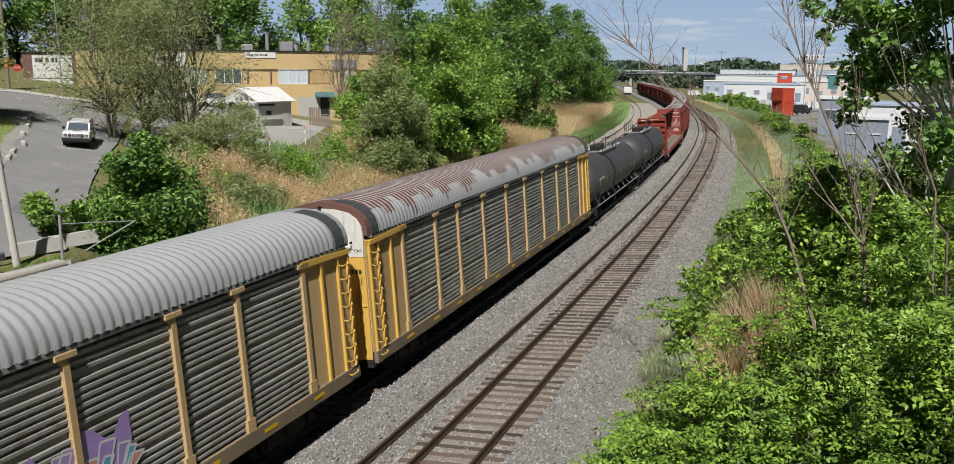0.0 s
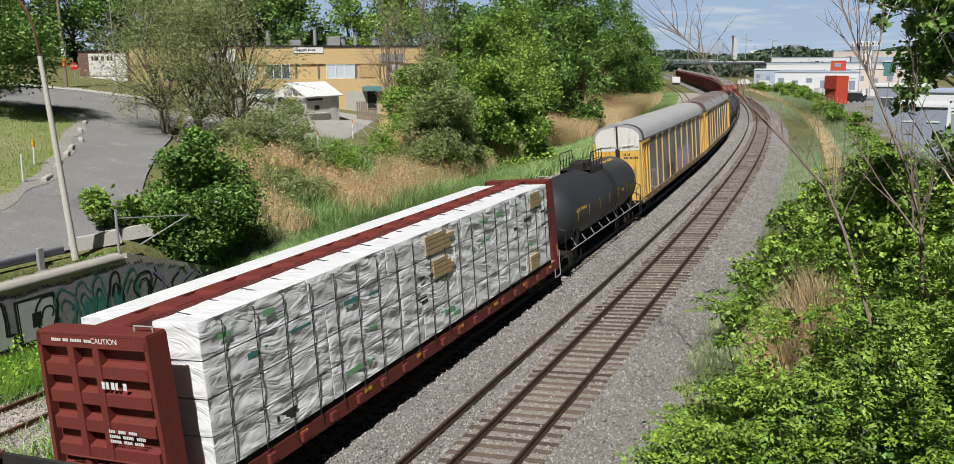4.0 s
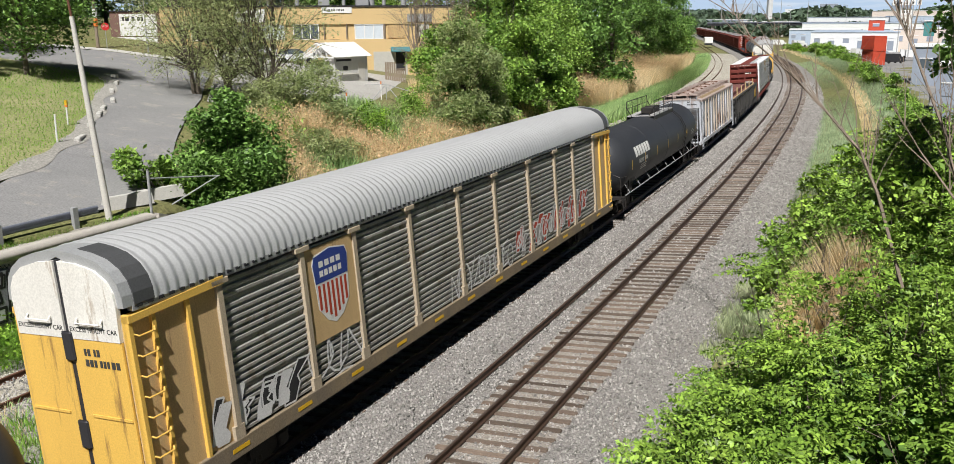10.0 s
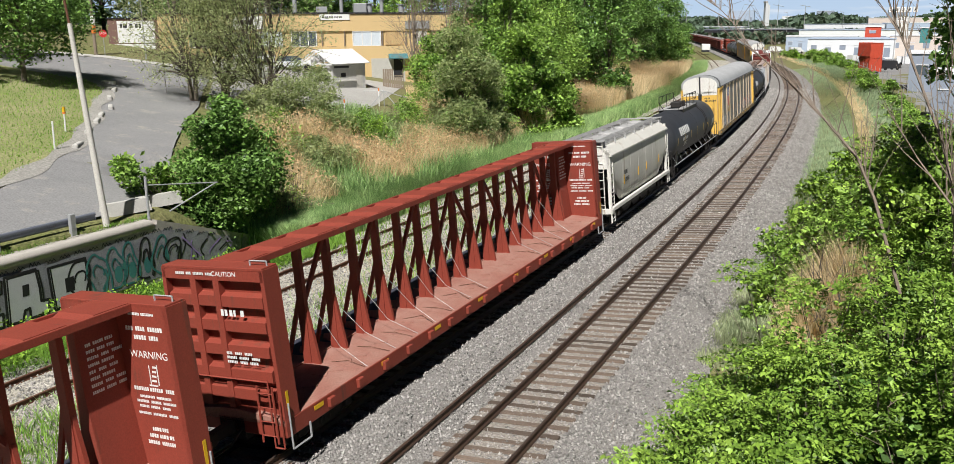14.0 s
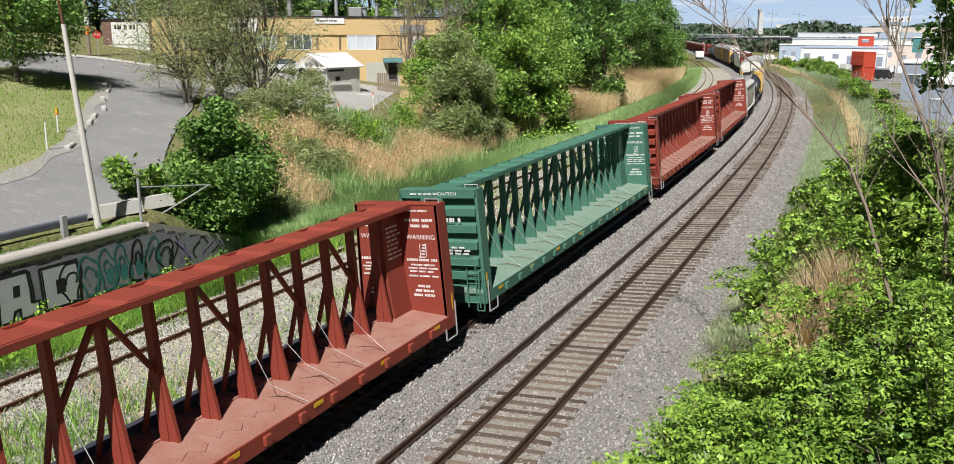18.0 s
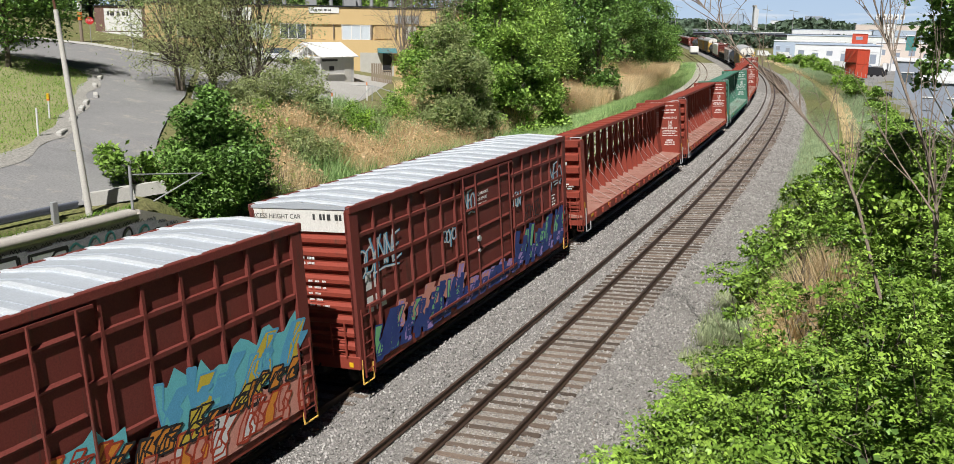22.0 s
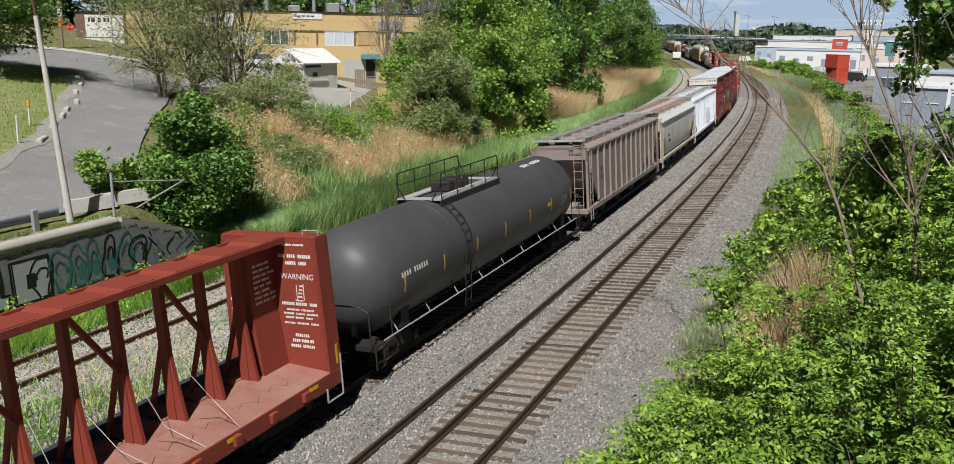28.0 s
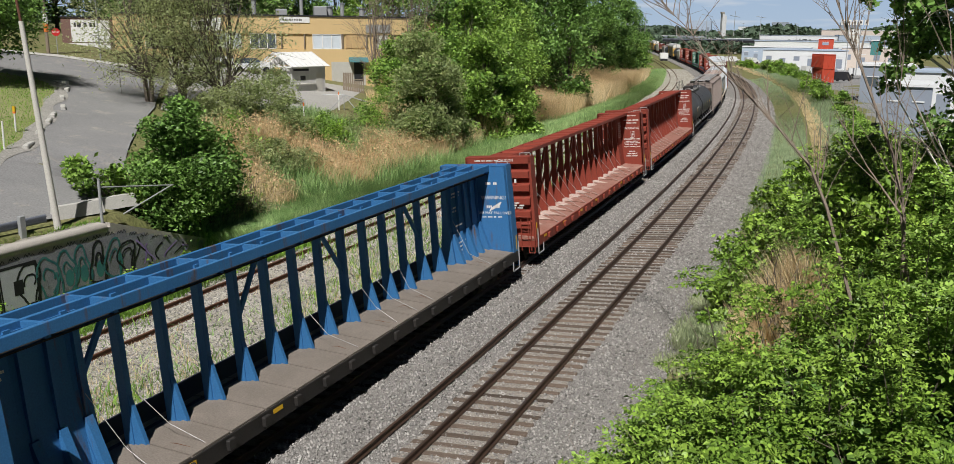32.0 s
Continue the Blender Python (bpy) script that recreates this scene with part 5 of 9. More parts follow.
    for sx in (-1, 1):
        g = Geo().bars([(sx * .5, hatch - pl, top), (sx * .8, hatch - pl, top + .5), (sx * .8, hatch - pl + .15, top + .85), (sx * .8, hatch + pl - .15, top + .85), (sx * .8, hatch + pl, top + .5), (sx * .5, hatch + pl, top)], .024)
        g.tube((sx * .8, hatch - pl + .05, top + .45), (sx * .8, hatch + pl - .05, top + .45), .018, n=5)
        for k in range(5):
            y = hatch - pl + .1 + (2 * pl - .2) * k / 4
            g.tube((sx * .8, y, top - .25), (sx * .8, y, top + .85), .02, n=5)
        part("railing", g, "black", plat)
        part("bracket", Geo().box(sx * .78, sx * .82, hatch - pl, hatch + pl, top - .28, top - .02), "black", plat)
    for sx in (-1, 1):
        g = Geo()
        pts = [(sx * (radius + .06) * math.cos(a), centre + (radius + .06) * math.sin(a)) for a in [radians(q) for q in (-45, -25, -5, 15, 35, 55, 68)]]
        pts = [(sx * 1.42, 0.45), (sx * 1.5, 1.1)] + pts[1:]
        yl = hatch + (pl - .3 if body == "tank" else .3 - pl)
        for w in (-.22, .22):
            g.bars([(a, yl + w, b) for a, b in pts], 0.02)
        side = part("side_ladder", g, "black", car)
        for (a0, b0), (a1, b1) in zip(pts[:-1], pts[1:]):
            for q in (.25, .75):
                part("rung", RUNG, "black", side, at=pose(a0 + (a1 - a0) * q, yl, b0 + (b1 - b0) * q))
    # markings follow the shell
    def on_shell(geo, y, w, ang, h, lift=0.006):
        a0, a1 = radians(ang), radians(ang) + h / radius
        rr = radius + lift
        k = max(1, int(h / .12))
        pts = [(a0 + (a1 - a0) * i / k) for i in range(k + 1)]
        vs = [(rr * math.cos(a), yy, centre + rr * math.sin(a)) for a in pts for yy in (y, y + w)]
        geo.add(vs, [(2 * i, 2 * i + 1, 2 * i + 3, 2 * i + 2) for i in range(k)])
    for k in range(7):
        g = Geo()
        on_shell(g, -e + 1.4 + k * (2 * e - 2.8) / 6, .1, -12, .5)
        part("reflector", g, "reflector", car)
    g = Geo()
    r = random.Random(len(name) + int(half * 10))
    if mark:
        # six bold letters of a name as plain blocks
        y = mark - 1.6
        for k in range(6):
            on_shell(g, y, .4, -2 + 9, .5)
            y += .5
        for k in range(8):
            if k != 4:
                on_shell(g, mark - 1.0 + k * .22, .14, -7, .2)
        for j in range(3):
            for k in range(6):
                on_shell(g, mark - .6 + k * .2, .15, -13 - 4 * j, .05)
    else:
        for k in range(11):
            if k != 4:
                on_shell(g, -e + 1.3 + k * .15, .09, 4, .15)
                on_shell(g, e - 4.2 + k * .2, .12, 70, .22)
    for j in range(4):
        for k in range(5):
            on_shell(g, e - 2.6 + k * .17, .12 * r.uniform(.6, 1), -2 - 3.5 * j, .035)
    part("marking", g, ink, shell)
    g = Geo()
    on_shell(g, e - 4.4, .4, -4, .16)
    part("yellow_placard", g, "reflector", shell)
    if panel:
        on_shell_g = Geo()
        on_shell(on_shell_g, e - 2.0, .55, -8, .35)
        part("placard", on_shell_g, "galv", shell)
    running_gear(car, half - 1.9)
    coupler(car, half + .2, 0.55)
    return car


def make_hopper(name, label, half, body, roof, ends="cream", ribs=11, tall=3.84, load_dirt=False, walk="grating", slim=False):
    """Covered hopper with upright ribs."""
    car = thing(name, label, "hopper car", "freight cars")
    hw = 1.42
    low = 1.0
    cut = 1.9
    for sx in (-1, 1):
        side = [(-half, tall), (half, tall), (half, tall - .55), (half - cut, low), (-half + cut, low), (-half, tall - .55)]
        part("side_sheet", Geo().prism(side, sx * (hw - .06), sx * hw, "x"), body, car)
        part("side_sill", Geo().box(sx * 1.32, sx * (hw + .06), -half + cut - .5, half - cut + .5, low - .16, low + .1, c=.02), body, car)
        part("top_chord", Geo().box(sx * (hw - .12), sx * (hw + .07), -half, half, tall - .1, tall + .04, c=.02), roof if load_dirt else body, car)
    rw = .055 if slim else .085
    for k in range(ribs):
        y = -half + .5 + (2 * half - 1.0) * k / (ribs - 1)
        over = max(0, abs(y) - (half - cut))
        zb = low + (over / cut) * (tall - .55 - low) if over else low
        for sx in (-1, 1):
            part("rib", Geo().prism([(sx * (hw - .01), y - rw), (sx * (hw + .085), y - rw + .025), (sx * (hw + .085), y + rw - .025), (sx * (hw - .01), y + rw)], zb, tall - .1, "z"), "hop_end" if load_dirt and k % 3 else body, car)
    # slope sheets and hopper bottoms
    for sy in (-1, 1):
        g = Geo().add([(-hw + .06, sy * (half - .1), tall - .2), (hw - .06, sy * (half - .1), tall - .2), (hw - .06, sy * (half - 3.1), low), (-hw + .06, sy * (half - 3.1), low)], [(0, 1, 2, 3)])
        part("slope_sheet", g, ends, car, "slope sheet under the end")
    g = Geo()
    for k in range(4):
        y = -half + cut + 1.5 + k * (2 * half - 2 * cut - 3) / 3
        g.prism([(y - 1.3, low + .1), (y + 1.3, low + .1), (y + .3, .35), (y - .3, .35)], -1.2, 1.2, "x")
    part("outlet", g, "under", car)
    # roof, trough hatches, running boards
    rf = [(-hw - .02, tall), (-hw - .02, tall + .05), (-1.0, tall + .17), (0, tall + .24), (1.0, tall + .17), (hw + .02, tall + .05), (hw + .02, tall)]
    part("roof", Geo().prism(rf, -half, half), roof, car)
    g = Geo()
    for k in range(4):
        a, b = -half + .45 + k * (2 * half - .9) / 4, -half + .35 + (k + 1) * (2 * half - .9) / 4
        g.prism([(-.34, tall + .2), (.34, tall + .2), (.34, tall + .34), (.2, tall + .40), (-.2, tall + .40), (-.34, tall + .34)], a, b)
    part("trough_hatch", g, roof, car)
    g = Geo()
    for k in range(4):
        for q in (.25, .75):
            y = -half + .45 + (k + q) * (2 * half - .9) / 4
            g.box(-.4, .4, y - .03, y + .03, tall + .36, tall + .44).box(.34, .44, y - .09, y + .09, tall + .24, tall + .4)
    tagged(part("hatch_clamp", g, "rust" if load_dirt else "galv", car), kind="stuff")
    for sx in (-1, 1):
        g = Geo()
        for q in range(9):
            xx = sx * (.62 + q * .055)
            g.box(xx - .012, xx + .012, -half - .15, half + .15, tall + .40, tall + .44)
        for k in range(int(2 * half / .3)):
            y = -half + .1 + k * .3
            g.box(sx * .6, sx * 1.08, y - .012, y + .012, tall + .395, tall + .43)
        part("running_board", g, walk, car, "open steel running board")
        for k in range(9):
            y = -half + .3 + (2 * half - .6) * k / 8
            part("bracket", Geo().box(sx * .58, sx * 1.1, y - .03, y + .03, tall + .12, tall + .40), roof, car)
    for sy in (-1, 1):
        part("end_platform", Geo().box(-1.2, 1.2, *sorted((sy * (half - .5), sy * (half + .12))), tall + .38, tall + .43), walk, car)
        part("end_sheet", Geo().box(-hw, hw, *sorted((sy * (half - .06), sy * half)), tall - .5, tall + .1), ends, car, "upper end sheet with markings")
        part("end_frame", Geo().box(-hw, hw, *sorted((sy * (half + .22), sy * (half - .12))), .82, 1.02).box(-hw, -hw + .12, *sorted((sy * (half - .1), sy * half)), 1.0, tall - .5).box(hw - .12, hw, *sorted((sy * (half - .1), sy * half)), 1.0, tall - .5)
             .box(-.5, .5, *sorted((sy * (half - 2.9), sy * (half + .1))), .75, 1.05), ends, car)
        for sx in (-1, 1):
            ladder(sx * (hw + .05), sy * (half - .35), .45, tall, rungs=9, mat=ends, car=car)
            part("sill_end", Geo().box(sx * 1.3, sx * (hw + .04), *sorted((sy * half, sy * (half - cut + .2))), .86, 1.06, c=.02), ends, car)
        ladder(.95, sy * (half + .03), 1.0, tall + .4, "x", rungs=8, mat=ends, car=car)
        if sy < 0:
            part("marking", bar_rows(Geo(), "end", -half - .001, .5, tall - .12, (1, 2), 5, h=.10, gap=.16, w=.3), "dark_letter", car)
    g = Geo()
    for k in range(0, ribs - 1, 2):
        y = -half + .75 + (2 * half - 1.0) * k / (ribs - 1)
        if abs(y) < half - cut:
            part("reflector", Geo().box(hw + .002, hw + .008, y, y + .09, low + .15, low + .75), "reflector", car)
    part("side_marking", bar_rows(Geo(), "side", hw + .002, -half + 2.4, 2.5, (2, 2), 8, h=.26, gap=.4, w=.3), "dark_letter", car)
    part("placards", Geo().box(hw + .002, hw + .01, half - 3.6, half - 3.1, 1.35, 1.85).box(hw + .002, hw + .01, half - 4.6, half - 4.15, 1.2, 1.6), "dark_letter", car)
    if load_dirt:
        part("spilled_grain", Geo().add([(1.1, -half + 1, tall + .165), (1.36, -half + 1, tall + .1), (1.36, half - 3, tall + .1), (1.1, half - 3, tall + .165)], [(0, 1, 2, 3)]), "grain", car, "brown spilled grain on the roof edge")
    running_gear(car, half - 1.5)
    coupler(car, half + .1, 0.6)
    return car


def make_round_hopper(name, label, half, body, roof, ends="cream", tall=3.8, hatches=4):
    """Covered hopper with smooth bulging sides."""
    car = thing(name, label, "hopper car", "freight cars")
    hw, low = 1.5, 1.0
    prof = [(1.18, low), (1.34, 1.25), (1.42, 1.7), (1.45, 2.3), (1.45, 2.9), (1.43, 3.3), (1.41, tall - .3)]
    top = [(1.41, tall - .3), (1.0, tall + .16), (0, tall + .24), (-1.0, tall + .16), (-1.41, tall - .3)]
    ring = prof + top[1:-1] + [(-a, b) for a, b in prof[::-1]]
    # the ends slope in under the car
    vs, fs = [], []
    n = len(ring)
    yl = list(np.linspace(-half, half, 31))
    for y in yl:
        over = max(0.0, abs(y) - (half - 2.3)) / 2.3
        zmin = low + over * (tall - 1.25 - low)
        for a, b in ring:
            z = max(b, zmin)
            vs.append((a, y, z))
    for i in range(len(yl) - 1):
        for j in range(n - 1):
            fs.append((i * n + j, i * n + j + 1, i * n + n + j + 1, i * n + n + j))
    part("side_sheet", raw_mesh("side_sheet", vs, fs, body, True), body, car, "smooth bulging side sheets")
    for sy in (-1, 1):
        pr = [(a, b) for a, b in ring if b >= tall - 1.25]
        part("end_sheet", Geo().prism(pr, sy * (half - .05), sy * half), ends, car, "flat upper end sheet with markings")
        g = Geo()
        g.box(-hw, hw, *sorted((sy * (half - .1), sy * (half + .2))), .82, 1.02)
        for sx in (-1, 1):
            g.box(sx * 1.28, sx * 1.40, *sorted((sy * (half - .12), sy * half)), 1.0, tall)
            g.box(sx * .45, sx * .52, *sorted((sy * (half - .12), sy * half)), 1.0, tall - 1.2)
        g.box(-.5, .5, *sorted((sy * (half - 2.5), sy * (half + .1))), .75, 1.05)
        part("end_frame", g, ends, car)
        # slope sheet coloured near-black in place of the shade under the end
        part("slope_sheet", Geo().add([(-1.3, sy * (half - .1), tall - 1.2), (1.3, sy * (half - .1), tall - 1.2), (1.15, sy * (half - 2.6), low), (-1.15, sy * (half - 2.6), low)], [(0, 1, 2, 3)]), "under", car)
        g = Geo().tube((.3, sy * (half + .1), 1.5), (.3, sy * (half - .2), 1.5), .3, n=12).box(-.9, -.3, *sorted((sy * (half - .5), sy * (half + .05))), 1.05, 1.5)
        part("brake_gear", g, ends, car)
        for sx in (-1, 1):
            ladder(sx * 1.46, sy * (half - .1), .4, tall - .6, rungs=8, mat=ends, car=car)
            g = Geo().bars([(sx * 1.46, sy * (half + .25), .4), (sx * 1.46, sy * (half + .25), 1.8), (sx * 1.46, sy * (half - .4), 1.8)], .02)
            part("grab_rail", g, ends, car)
        ladder(.9, sy * (half + .03), 1.0, tall + .35, "x", rungs=8, mat=ends, car=car)
        part("end_platform", Geo().box(-1.2, 1.2, *sorted((sy * (half - .4), sy * (half + .1))), tall + .36, tall + .40), "grating" if hatches else "hop_roof", car)
        if sy < 0:
            part("marking", bar_rows(Geo(), "end", -half - .055, .2, tall - .28, (2, 3, 3, 2, 3), 6, h=.08, gap=.14, w=.2), "dark_letter", car)
    for sx in (-1, 1):
        part("side_sill", Geo().box(sx * 1.36, sx * 1.52, -half, half, .92, 1.12, c=.03), ends, car)
        g = Geo()
        for q in range(8):
            xx = sx * (.66 + q * .06)
            g.box(xx - .012, xx + .012, -half - .1, half + .1, tall + .36, tall + .40)
        for k in range(int(2 * half / .3)):
            y = -half + .1 + k * .3
            g.box(sx * .64, sx * 1.1, y - .012, y + .012, tall + .355, tall + .39)
        part("running_board", g, "grating" if hatches else "hop_roof", car, "open steel running board")
        for k in range(7):
            y = -half + .3 + (2 * half - .6) * k / 6
            part("bracket", Geo().box(sx * .62, sx * 1.14, y - .035, y + .035, tall + .05, tall + .36), roof, car)
        part("roof_edge", Geo().prism([(sx * .98, tall + .19), (sx * 1.52, tall - .26), (sx * 1.52, tall - .34), (sx * 1.38, tall - .34), (sx * .98, tall + .1)], -half, half), body, car, "sloping eave that overhangs the side")
    part("roof", Geo().prism([(a * .97, b + .012) for a, b in top] + [(0, tall - .02)], -half + .02, half - .02), roof, car)
    if hatches:
        for k in range(hatches):
            y = -half + 1.6 + k * (2 * half - 3.2) / (hatches - 1)
            h = part("hatch", Geo().turn([(0, .42), (.1, .42), (.13, .38), (.17, .1)], n=20, axis="z", m=Matrix.Translation((0, y, tall + .22))), roof, car, "round roof hatch", smooth=False)
    else:
        g = Geo()
        for k in range(4):
            a, b = -half + .45 + k * (2 * half - .9) / 4, -half + .35 + (k + 1) * (2 * half - .9) / 4
            g.prism([(-.34, tall + .2), (.34, tall + .2), (.34, tall + .34), (.2, tall + .40), (-.2, tall + .40), (-.34, tall + .34)], a, b)
        part("trough_hatch", g, roof, car)
    for y in (-half + 2.2, -half + 5.0, half - 5, half - 2.2):
        part("reflector", Geo().box(1.44, 1.456, y, y + .1, 1.85, 2.3), "reflector", car)
    for k in range(4):
        y = -half + 3.2 + k * (2 * half - 6.4) / 3
        part("outlet", Geo().prism([(y - 1.5, low + .1), (y + 1.5, low + .1), (y + .5, .4), (y - .5, .4)], -1.25, 1.25, "x"), "under", car, "dark discharge chute" if k == 0 else "")
    for y in np.linspace(-half + 2.0, half - 2.0, 6):
        part("weld_seam", Geo().bars([(x - .002, float(y), z) for x, z in prof], .007, 4), body, car)
    part("marking", bar_rows(Geo(), "side", 1.453, -half + 2.3, 2.3, (2, 3), 3, h=.2, gap=.36, w=.36), "dark_letter", car)
    g = Geo()
    for k in range(3):
        y = -half + 2.6 + k * (2 * half - 5.2) / 2
        g.prism([(y - 1.2, low + .1), (y + 1.2, low + .1), (y + .3, .35), (y - .3, .35)], -1.1, 1.1, "x")
    part("outlet", g, "under", car)
    running_gear(car, half - 1.3)
    coupler(car, half + .1, 0.6)
    return car


def make_centerbeam(name, label, paint, deck, half=11.22, loaded=False, open_top=False, caution=True):
    car = thing(name, label, "centerbeam flatcar", "freight cars")
    top = 4.46
    # deck that falls to the sides, side sills
    bm = [(-1.5, 1.0), (-1.5, 1.12), (-1.44, 1.14), (-.25, 1.26), (.25, 1.26), (1.44, 1.14), (1.5, 1.12), (1.5, 1.0)]
    part("deck", Geo().prism(bm, -half, half), deck, car, "worn steel deck")
    # left half coloured as if shaded, raised to show more from the camera
    part("deck_plating", Geo().prism([(-.16, 1.265), (-.25, 1.265), (-1.44, 1.145), (-1.50, 1.145), (-1.50, 1.27), (-.25, 1.272), (-.16, 1.272)], -half + .55, half - .55), "deck_shade", car, "navy sheet standing in for shade on the left deck half")
    for sx in (-1, 1):
        part("side_sill", Geo().box(sx * 1.38, sx * 1.52, -half, half, .72, 1.12, c=.02), "black" if open_top else paint, car)
        g = Geo()
        for k in range(17):
            y = -half + 1.6 + k * (2 * half - 3.2) / 16
            g.box(sx * 1.52, sx * 1.62, y - .12, y + .12, .82, 1.05, c=.02)
        tagged(part("winch", g, "black" if open_top else paint, car), kind="stuff")
    g = Geo()
    for k in range(8 if not open_top else 3):
        y = -half + 1.0 + k * (2 * half - 2.4) / 7
        part("reflector", Geo().box(1.522, 1.53, y, y + .35, .95, 1.05), "reflector", car)
    part("centre_sill", Geo().box(-.35, .35, -half, half, .55, 1.05), "under", car)
    # chute-shaped dunnage plates between the posts
    r = random.Random(int(half * 7))
    plate = Geo().prism([(.2, -.5), (.2, .5), (.8, .35), (1.0, .05), (.7, -.15), (.85, -.42)], 1.19, 1.272, "z").mesh("wear_plate", deck)
    if open_top:
        for k in range(18):
            y = -half + .6 + k * (2 * half - 1.2) / 18
            for sx in (-1, 1):
                part("deck_plank", Geo().prism([(sx * .28, 1.262), (sx * 1.5, 1.135), (sx * 1.5, 1.17), (sx * .28, 1.295)], y + .02, y + (2 * half - 1.2) / 18 - .03), deck, car)
    for k in range(19 if not open_top else 0):
        y = -half + 1.7 + k * (2 * half - 3.4) / 18
        part("wear_plate", plate, deck, car, at=pose(0, y, 0, 0, 4, 0))
        part("wear_plate", plate, deck, car, at=pose(0, y, 0, 0, -4, 180))
    # posts with broad feet
    n = 17
    ys = [-half + 1.75 + k * (2 * half - 3.5) / (n - 1) for k in range(n)]
    # each post is a slim column that parts into two spread legs
    column = Geo().prism([(-.115, 2.7), (.115, 2.7), (.10, top - .05), (-.10, top - .05)], -.07, .07)
    column.box(-.115, .115, -.07, .07, 1.25, 2.7)
    column = column.mesh("post", paint)
    leg = Geo().prism([(.05, 1.2), (.45, 1.15), (.12, 2.3), (-.02, 2.3), (-.02, 2.0)] if open_top else [(.05, 1.2), (.37, 1.15), (.13, 2.75), (-.02, 2.75), (-.02, 2.4)], -.045, .045)
    leg.prism([(.15, 1.14), (.43, 1.14), (.38, 1.2), (.15, 1.25)], -.10, .10)
    leg = leg.mesh("leg", paint)
    strut = Geo().prism([(-.62, 1.2), (-.74, 1.15), (-.12, 3.0), (.0, 3.0)], -.035, .035).mesh("strut", paint)
    for y in ys:
        post = part("post", column, paint, car, at=pose(0, y, 0))
        part("leg", leg, paint, post)
        if not open_top:
            part("strut", strut, paint, post)
    for k in range(1, n - 1, 4 if open_top else 2):
        a, b = (ys[k + 1], ys[k]) if k < n // 2 else (ys[k - 1], ys[k])
        g = Geo().prism([(a - .07, top - .1), (a + .07, top - .1), (b + .06, 2.7), (b - .06, 2.7)], -.045, .045, "x")
        part("brace", g, paint, car)
    # top chord
    w = .64 if open_top else .38 if loaded else .52
    if open_top:
        # the floor's black puts shade into the cells by colour
        part("chord_floor", Geo().box(-w, w, -half + .4, half - .4, top - .30, top - .27), "under", car, "chord cell floor coloured near-black for shade")
        g = Geo()
        for xx in (-w, 0, w):
            g.box(xx - .05, xx + .05, -half + .4, half - .4, top - (.2 if xx else .27), top + .04, c=.01)
        for k in range(15):
            y = -half + .6 + k * (2 * half - 1.2) / 14
            g.box(-w, w, y - .05, y + .05, top - .26, top + .02)
        part("top_chord", g, paint, car, "open ladder-like top chord")
    else:
        g = Geo().box(-w, w, -half + .4, half - .4, top - .08, top - .03)
        for xx in (-w, w):
            g.box(xx - .03, xx + .03, -half + .4, half - .4, top - .12, top + .03, c=.01)
        part("top_chord", g, paint, car, "channel-shaped top chord")
        plate = Geo().prism([(-.5, top - .03), (.5, top - .03), (.45, top + .035), (-.35, top + .035)], -w + .05, w - .05, "x").mesh("cover_plate", paint)
        for k in range(16):
            part("cover_plate", plate, paint, car, at=pose(0, -half + .9 + k * (2 * half - 1.8) / 15, 0))
    # bulkheads
    for sy in (-1, 1):
        yo = sy * half
        wt = .5
        tw = 1.40 if not open_top else 1.36
        bk = part("bulkhead", Geo().prism([(-1.5, 1.0), (1.5, 1.0), (tw, top), (-tw, top)], *sorted((yo - sy * .5, yo - sy * .18))), paint, car, "ribbed end bulkhead")
        part("centre_panel", Geo().prism([(-.3, 1.2), (.3, 1.2), (.11, 2.9), (.09, top - .1), (-.09, top - .1), (-.11, 2.9)], *sorted((yo - sy * .5, yo - sy * (1.45 if not open_top else 3.2)))), paint, car, "solid centre panel beside the bulkhead")
        for sx in (-1, 1):
            part("bulkhead_edge", Geo().prism([(sx * 1.42, .9), (sx * 1.52, .9), (sx * (tw + .02), top), (sx * (tw - .08), top)], *sorted((yo, yo - sy * .5))), paint, car)
        g = Geo().box(-tw, tw, *sorted((yo - sy * wt, yo)), top - .03, top + .04, c=.01)
        g.box(-tw, tw, *sorted((yo - sy * .2, yo)), top - .26, top - .03)
        for zz in (3.55, 3.0, 2.45, 1.9, 1.45):
            g.prism([(yo - sy * .18, zz), (yo - sy * .02, zz + .06), (yo - sy * .02, zz + .30), (yo - sy * .18, zz + .36)], -tw + .1, tw - .1, "x")
        for xx in (-.55, .1):
            g.box(xx - .08, xx + .08, *sorted((yo - sy * .2, yo + sy * .005)), 1.3, top - .2)
        part("rib", g, paint, bk)
        part("end_sill", Geo().box(-1.5, 1.5, *sorted((yo, yo - sy * .5)), .72, 1.1, c=.02), paint, car)
        part("end_cage", Geo().bars([(-1.0, yo + sy * .05, 2.0), (1.2, yo + sy * .05, 2.0), (1.2, yo + sy * .05, .5), (1.45, yo + sy * .05, .5), (1.45, yo + sy * .05, 1.6)], .022), paint, car)
        ladder(1.1, yo + sy * .06, .6, 1.9, "x", rungs=4, mat=paint, car=car)
